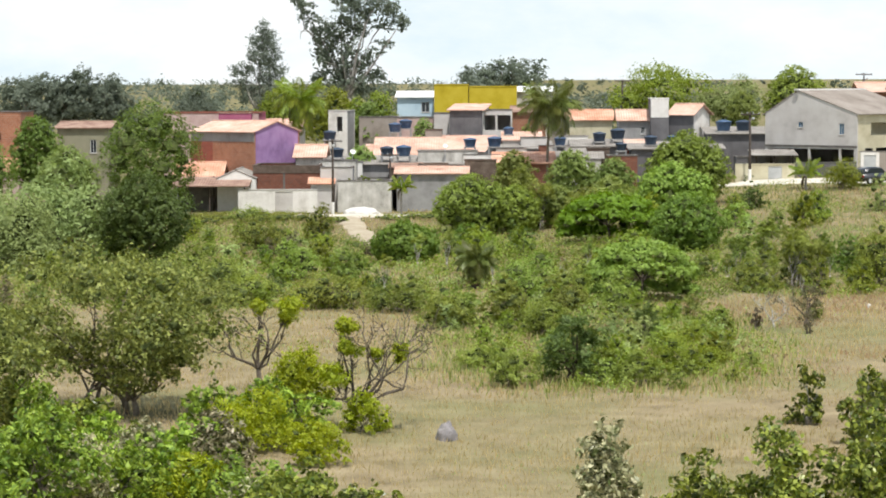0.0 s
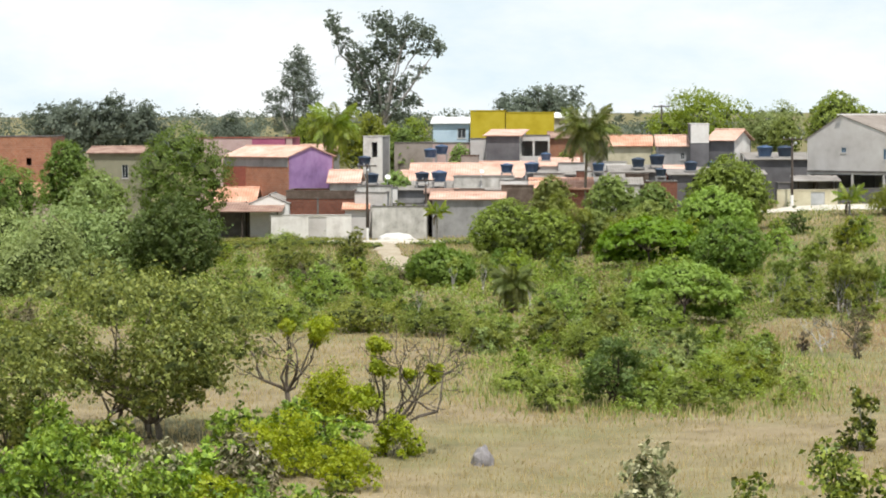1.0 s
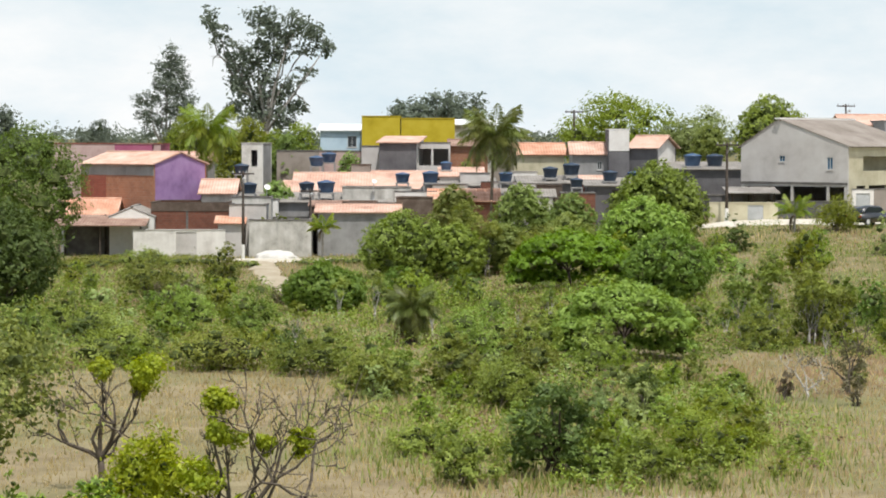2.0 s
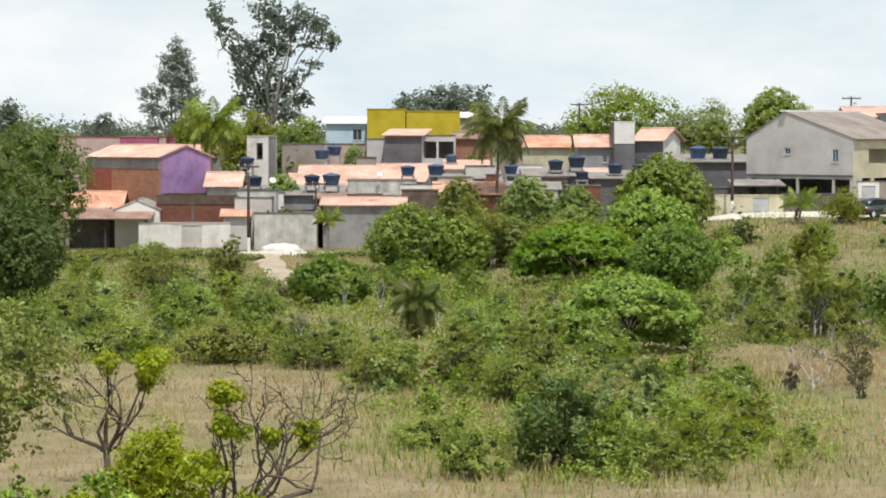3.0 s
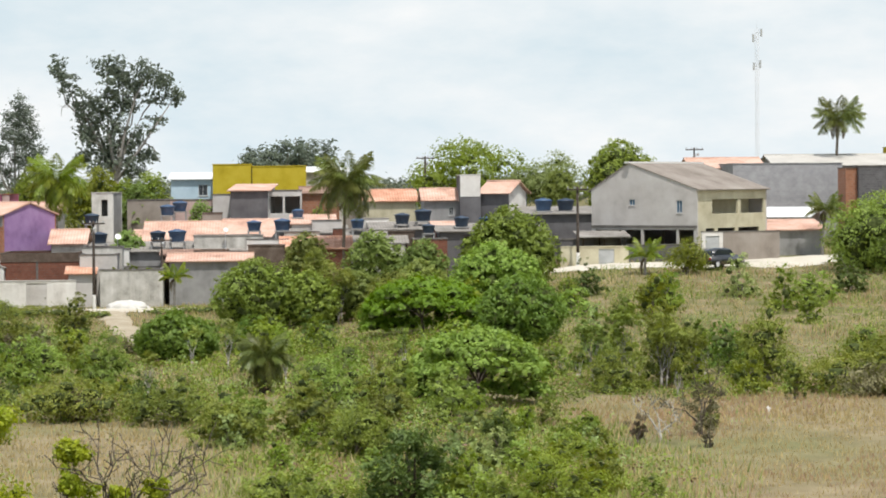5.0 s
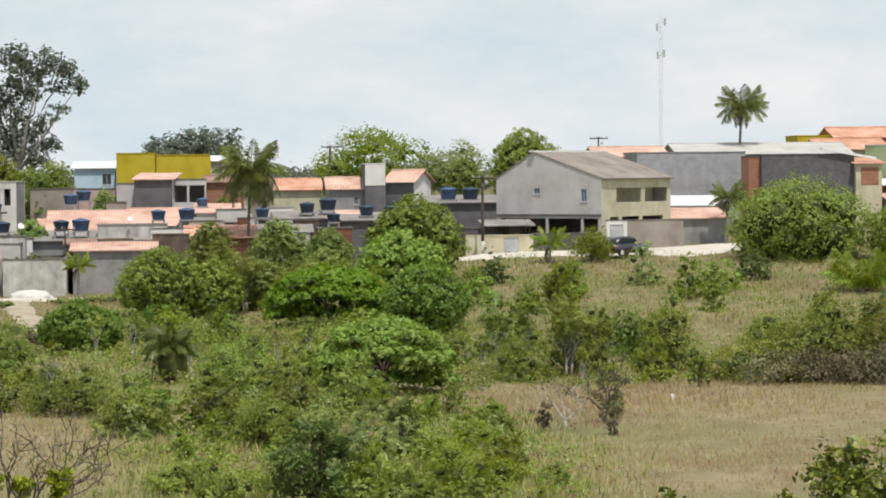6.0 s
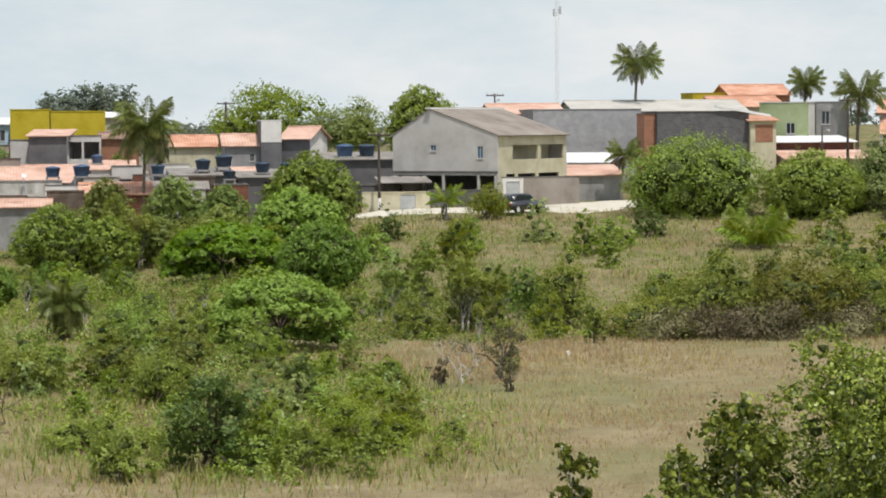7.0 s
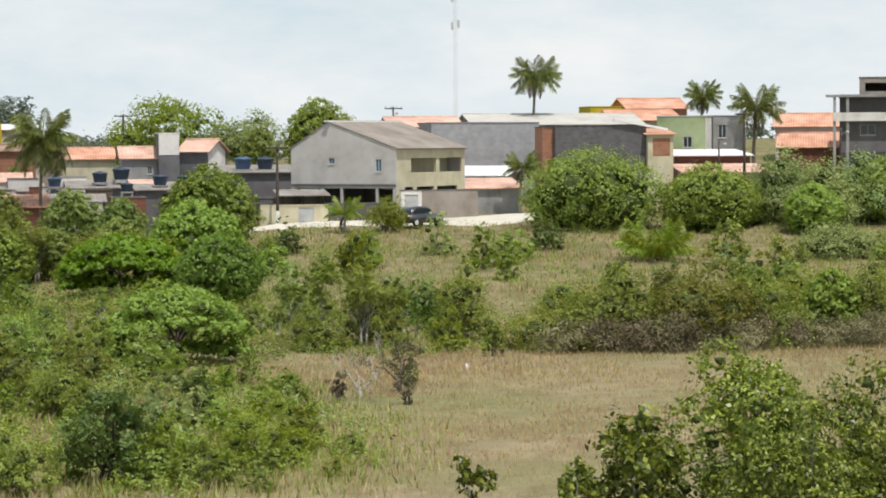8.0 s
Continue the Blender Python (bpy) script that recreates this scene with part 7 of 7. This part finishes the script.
def scrub_belt():
    rng = np.random.default_rng(7)
    made = {}
    spots = []
    tries = 0
    while len(spots) < 250 and tries < 14000:
        tries += 1
        x, y = rng.uniform(-45, 72), rng.uniform(103, 190)
        edge = 104 + 9 * smooth((x - 2) / 16) + 2.5 * noise.noise((x * 0.15, 3.1, 0))
        if y < edge + 0.8 or x < -0.26 * y - 5 or x > 0.38 * y + 3:
            continue
        # the open grassy slope below the road, and the sandy lane
        open_slope = x > 13.5 + 9 * smooth((152 - y) / 25) + 8 * noise.noise((y * 0.05, 0, 5)) and y > 121
        if open_slope and rng.random() < 0.68:
            continue
        if y > 176 and -32 < x < 14:
            continue
        if math.hypot((x + 9.5) / 2.2, (y - 172) / 14) < 1:
            continue
        if any(p[0] in SHOWY and abs(x - p[1] * y / p[2]) < p[4] + 0.9 and -14 < y - p[2] < p[4] for p in PLANTS):
            continue
        if any((x - a) ** 2 + (y - b) ** 2 < 3.7 for a, b in spots):
            continue
        spots.append((x, y))
    for x, y in spots:
        k = int(rng.integers(0, 8))
        if k == 5 and x > 15:
            k = 0
        if noise.noise((x * 0.08, y * 0.05, 9)) > 0.12 and rng.random() < 0.6:
            k = 1 if rng.random() < 0.6 else 7
        s = rng.uniform(0.75, 1.4) * (1.2 if y > 122 else 0.9)
        if y > 174 and 18 < x < 32:
            continue
        if x < -2:
            s *= 0.66 if y > 125 else 0.92
        m = pose(x, y, ground_z(x, y) - 0.05, 0, 0, rng.uniform(0, 360)) @ Matrix.Diagonal((s, s, s * rng.uniform(0.85, 1.2), 1))
        if k not in made:
            key, leaf, label, h, r = SHRUB_KINDS[k]
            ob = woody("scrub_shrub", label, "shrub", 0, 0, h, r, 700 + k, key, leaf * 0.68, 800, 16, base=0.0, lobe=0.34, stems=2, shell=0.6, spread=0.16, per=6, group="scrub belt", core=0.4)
            ob.matrix_basis = m
            made[k] = ob
            SHRUB_SRC[k] = ob
        else:
            src = made[k]
            keep = src.matrix_basis.copy()
            src.matrix_basis = Matrix()
            copy_thing(src, m)
            src.matrix_basis = keep


SHRUB_SRC = {}
scrub_belt()


def field_shrubs():
    """Loose low shrubs that run from the scrub belt out into the grass."""
    rng = np.random.default_rng(77)
    done = 0
    while done < 58:
        a, q = rng.uniform(0, 2 * math.pi), math.sqrt(rng.random())
        x, y = 5.8 + 8.5 * q * math.cos(a), 87 + 17 * q * math.sin(a)
        if y < 92 and x < -1.0:
            continue
        src = SHRUB_SRC[int(rng.choice([0, 1, 3, 4, 6, 7]))]
        s = rng.uniform(0.45, 0.95)
        keep = src.matrix_basis.copy()
        src.matrix_basis = Matrix()
        ob = copy_thing(src, pose(x, y, ground_z(x, y) - 0.05, 0, 0, rng.uniform(0, 360)) @ Matrix.Diagonal((s, s, s * rng.uniform(0.8, 1.1), 1)))
        src.matrix_basis = keep
        tagged(ob, "low leafy shrub standing loose in the dry grass", "shrub", "field shrubs")
        done += 1


field_shrubs()


def cover(x, y):
    """How thick (0 to 1) and how tall the low scrub stands at a place."""
    edge = 104 + 9 * smooth((x - 2) / 16) + 2.5 * noise.noise((x * 0.15, 3.1, 0))
    mound = noise.noise((x * 0.5, y * 0.36, 1.0)) + 0.4 * noise.noise((x * 1.3, y * 1.0, 7.0))
    tall = 0.22 + 1.0 * max(0.0, noise.noise((x * 0.2, y * 0.13, 4.4)) + 0.3) + 1.1 * max(0.0, mound + 0.05)
    thick = 1.0 if mound > -0.12 else 0.5
    if math.hypot((x - 5.5) / 9, (y - 87) / 19) < 0.85 + 0.3 * noise.noise((x * 0.3, y * 0.2, 8)):
        return 1.0 * thick, 0.3 + 0.55 * tall
    if y < edge or x < -0.26 * y - 6 or x > 0.38 * y + 4:
        return 0.0, 0.0
    if math.hypot((x + 10.2) / 2.3, (y - 176) / 14) < 1:
        return 0.03, 0.2
    if y > 176 and x < 14:
        return (0.25, 0.3) if y < 187 else (0.0, 0.0)
    if x > 17 + 9 * smooth((152 - y) / 25) + 8 * noise.noise((y * 0.05, 0, 5)) and y > 121:
        n = noise.noise((x * 0.16, y * 0.11, 2.0))
        return (0.8 * thick, 0.2 + 0.55 * tall) if n > -0.02 else (0.03, 0.22)
    return (1.0 if x > -2 else 0.85) * thick, max(0.25, tall * (1.0 if x > -2 else 0.75))


def scrub_carpet():
    """The close low scrub between the shrubs: too many small plants to tell apart."""
    rng = np.random.default_rng(11)
    kinds = (("leaf_mid", "undergrowth", "low olive-green undergrowth of the savanna"), ("leaf_bright", "undergrowth", "low bright-green undergrowth"),
             ("leaf_rich", "undergrowth", "low deep-green undergrowth"), ("leaf_acacia", "undergrowth", "low pale-green undergrowth"),
             ("twig_grey", "dry_undergrowth", "low grey-brown dry undergrowth and twigs"))
    got = [[] for _ in kinds]
    count = 0
    while count < 11000:
        x, y = rng.uniform(-48, 74), 68 + 122 * rng.random()
        d, h = cover(x, y)
        if rng.random() > d * (0.7 + 0.3 * (y < 150)) or on_road(x, y):
            continue
        count += 1
        v = noise.noise((x * 0.12, y * 0.08, 6.6)) + 0.25 * rng.normal()
        k = 4 if rng.random() < (0.12 if x < 15 else 0.05) else 2 if v < -0.22 else 0 if v < 0.12 else 1 if v < 0.5 else 3
        got[k].append((x, y, ground_z(x, y), h))
    for (key, name, label), rows in zip(kinds, got):
        rows = np.array(rows)
        per = 16
        rep = np.repeat(np.arange(len(rows)), per)
        r = rows[rep]
        d = unit(rng.normal(size=(len(rep), 3)) * [1, 1, 0.9])
        d[:, 2] = np.abs(d[:, 2])
        wide = (rng.uniform(0.3, 0.75, len(rows)))[rep]
        tall = r[:, 3] * rng.uniform(0.7, 1.1, len(rep))
        c = r[:, :3] + d * np.stack([wide, wide, tall], 1) * rng.uniform(0.7, 1.05, (len(rep), 1))
        turn = (rng.normal(size=(len(rows), 3)) * 0.3)[rep]
        L = rng.uniform(0.1, 0.2, len(rep)) * np.where((r[:, 0] > 16) & (r[:, 1] > 121), 0.7, 1.0)
        co = blades(c, turn + d * 0.8 + rng.normal(size=c.shape) * 0.35 + [0, 0, 0.45], L, L * 0.55, rng)
        tagged(link_mesh(name, quads_mesh(name, co), M[key]), label, "undergrowth", kind="stuff")


scrub_carpet()


def grass():
    """Dry standing grass of the open field."""
    rng = np.random.default_rng(21)
    for key, n, lo, hi, label, ybounds, cut in (("straw", 84000, 0.1, 0.3, "dry straw-coloured standing grass", (36, 120), -0.45),
                                               ("straw_red", 44000, 0.1, 0.28, "reddish dry standing grass", (60, 118), 0.1),
                                               ("leaf_acacia", 14000, 0.08, 0.18, "green grass tufts among the straw", (36, 120), 0.05),
                                               ("straw", 46000, 0.1, 0.35, "dry grass on the slope below the road", (118, 200), -0.3),
                                               ("straw_red", 30000, 0.12, 0.4, "reddish dry grass on the slope below the road", (118, 200), 0.0),
                                               ("leaf_mid", 30000, 0.12, 0.4, "green grass on the slope below the road", (118, 200), -0.2),
                                               ("straw", 16000, 0.2, 0.55, "tall straw among the field shrubs", (66, 106), -0.5),
                                               ("leaf_mid", 30000, 0.15, 0.45, "tall green grass among the field shrubs", (66, 106), -0.4),
                                               ("leaf_acacia", 26000, 0.15, 0.5, "tall pale-green grass among the field shrubs", (66, 106), -0.4)):
        y = rng.uniform(*ybounds, n)
        x = rng.uniform(-0.27 * y - 8, 0.39 * y + 5)
        d = np.array([noise.noise((a * 0.10, b * 0.10, len(label) * 0.37)) + 0.5 * noise.noise((a * 0.5, b * 0.5, 4.0)) for a, b in zip(x, y)])
        keep = d > cut
        if ybounds[1] > 150:
            keep &= ~np.array([on_road(a, b) for a, b in zip(x, y)])
        if key == "straw_red" and ybounds[1] < 150:
            keep &= x > 5 + 6 * rng.random(len(x))
        if "field shrubs" in label:
            keep &= np.hypot((x - 5.5) / 10, (y - 87) / 20) < 0.75 + 0.35 * rng.random(len(x))
        x, y = x[keep], y[keep]
        z = np.array([ground_z(a, b) for a, b in zip(x, y)])
        h = rng.uniform(lo, hi, len(x)) * np.where(y > 100, 1.15, 1)
        w = rng.uniform(0.014, 0.038, len(x)) * np.clip(y / 70, 0.7, 1.6)
        az = rng.uniform(0, 2 * np.pi, len(x))
        b0 = np.stack([x, y, z - 0.05], 1)
        sd = np.stack([np.cos(az), np.sin(az), np.zeros(len(x))], 1) * w[:, None]
        tip = b0 + np.stack([rng.normal(size=len(x)) * h * 0.25, rng.normal(size=len(x)) * h * 0.25, h], 1)
        mid = b0 + (tip - b0) * 0.55 + np.stack([np.zeros(len(x)), np.zeros(len(x)), h * 0.06], 1)
        co = np.stack([b0 - sd, b0 + sd, mid + sd * 0.7, tip], 1)
        ob = link_mesh("dry_grass" if "straw" in key else "grass", quads_mesh("grass", co), M[key])
        tagged(ob, label, "grass", kind="stuff")


grass()


def far_woods():
    """The low dark tree line beyond the houses."""
    rng = np.random.default_rng(31)
    lobes = []
    for i in range(520):
        x, y = rng.uniform(-170, 200), rng.uniform(300, 430)
        s = rng.uniform(2.2, 4.4) * (0.6 if x > 25 else 1.0)
        lobes.append((x, y, ground_z(x, y) + s * 0.35, s * 1.5, s * 1.5, s * 0.75))
    for i in range(420):
        y = rng.uniform(450, 1300)
        x = rng.uniform(-0.42, 0.5) * y
        s = max(2.0, rng.uniform(0.75, 1.0) * (11.7 - ground_z(x, y)) / 1.2)
        lobes.append((x, y, ground_z(x, y) + s * 0.45, s * 2.4, s * 1.5, s * 0.75))
    co = crown(rng, lobes[520:], 26000, 0.95, 0.7, per=16, spread=0.1, low=-0.1, shell=0.85)
    tagged(link_mesh("far_woods", quads_mesh("far_woods", co), M["leaf_gum"]), "distant hazy woodland at the horizon", "woodland", kind="stuff")
    co = crown(rng, lobes[:520], 32000, 0.7, 0.6, per=16, spread=0.14, low=-0.1, shell=0.75)
    tagged(link_mesh("far_woods", quads_mesh("far_woods", co), M["leaf_gum"]), "low dark distant woodland beyond the houses", "woodland", kind="stuff")


far_woods()
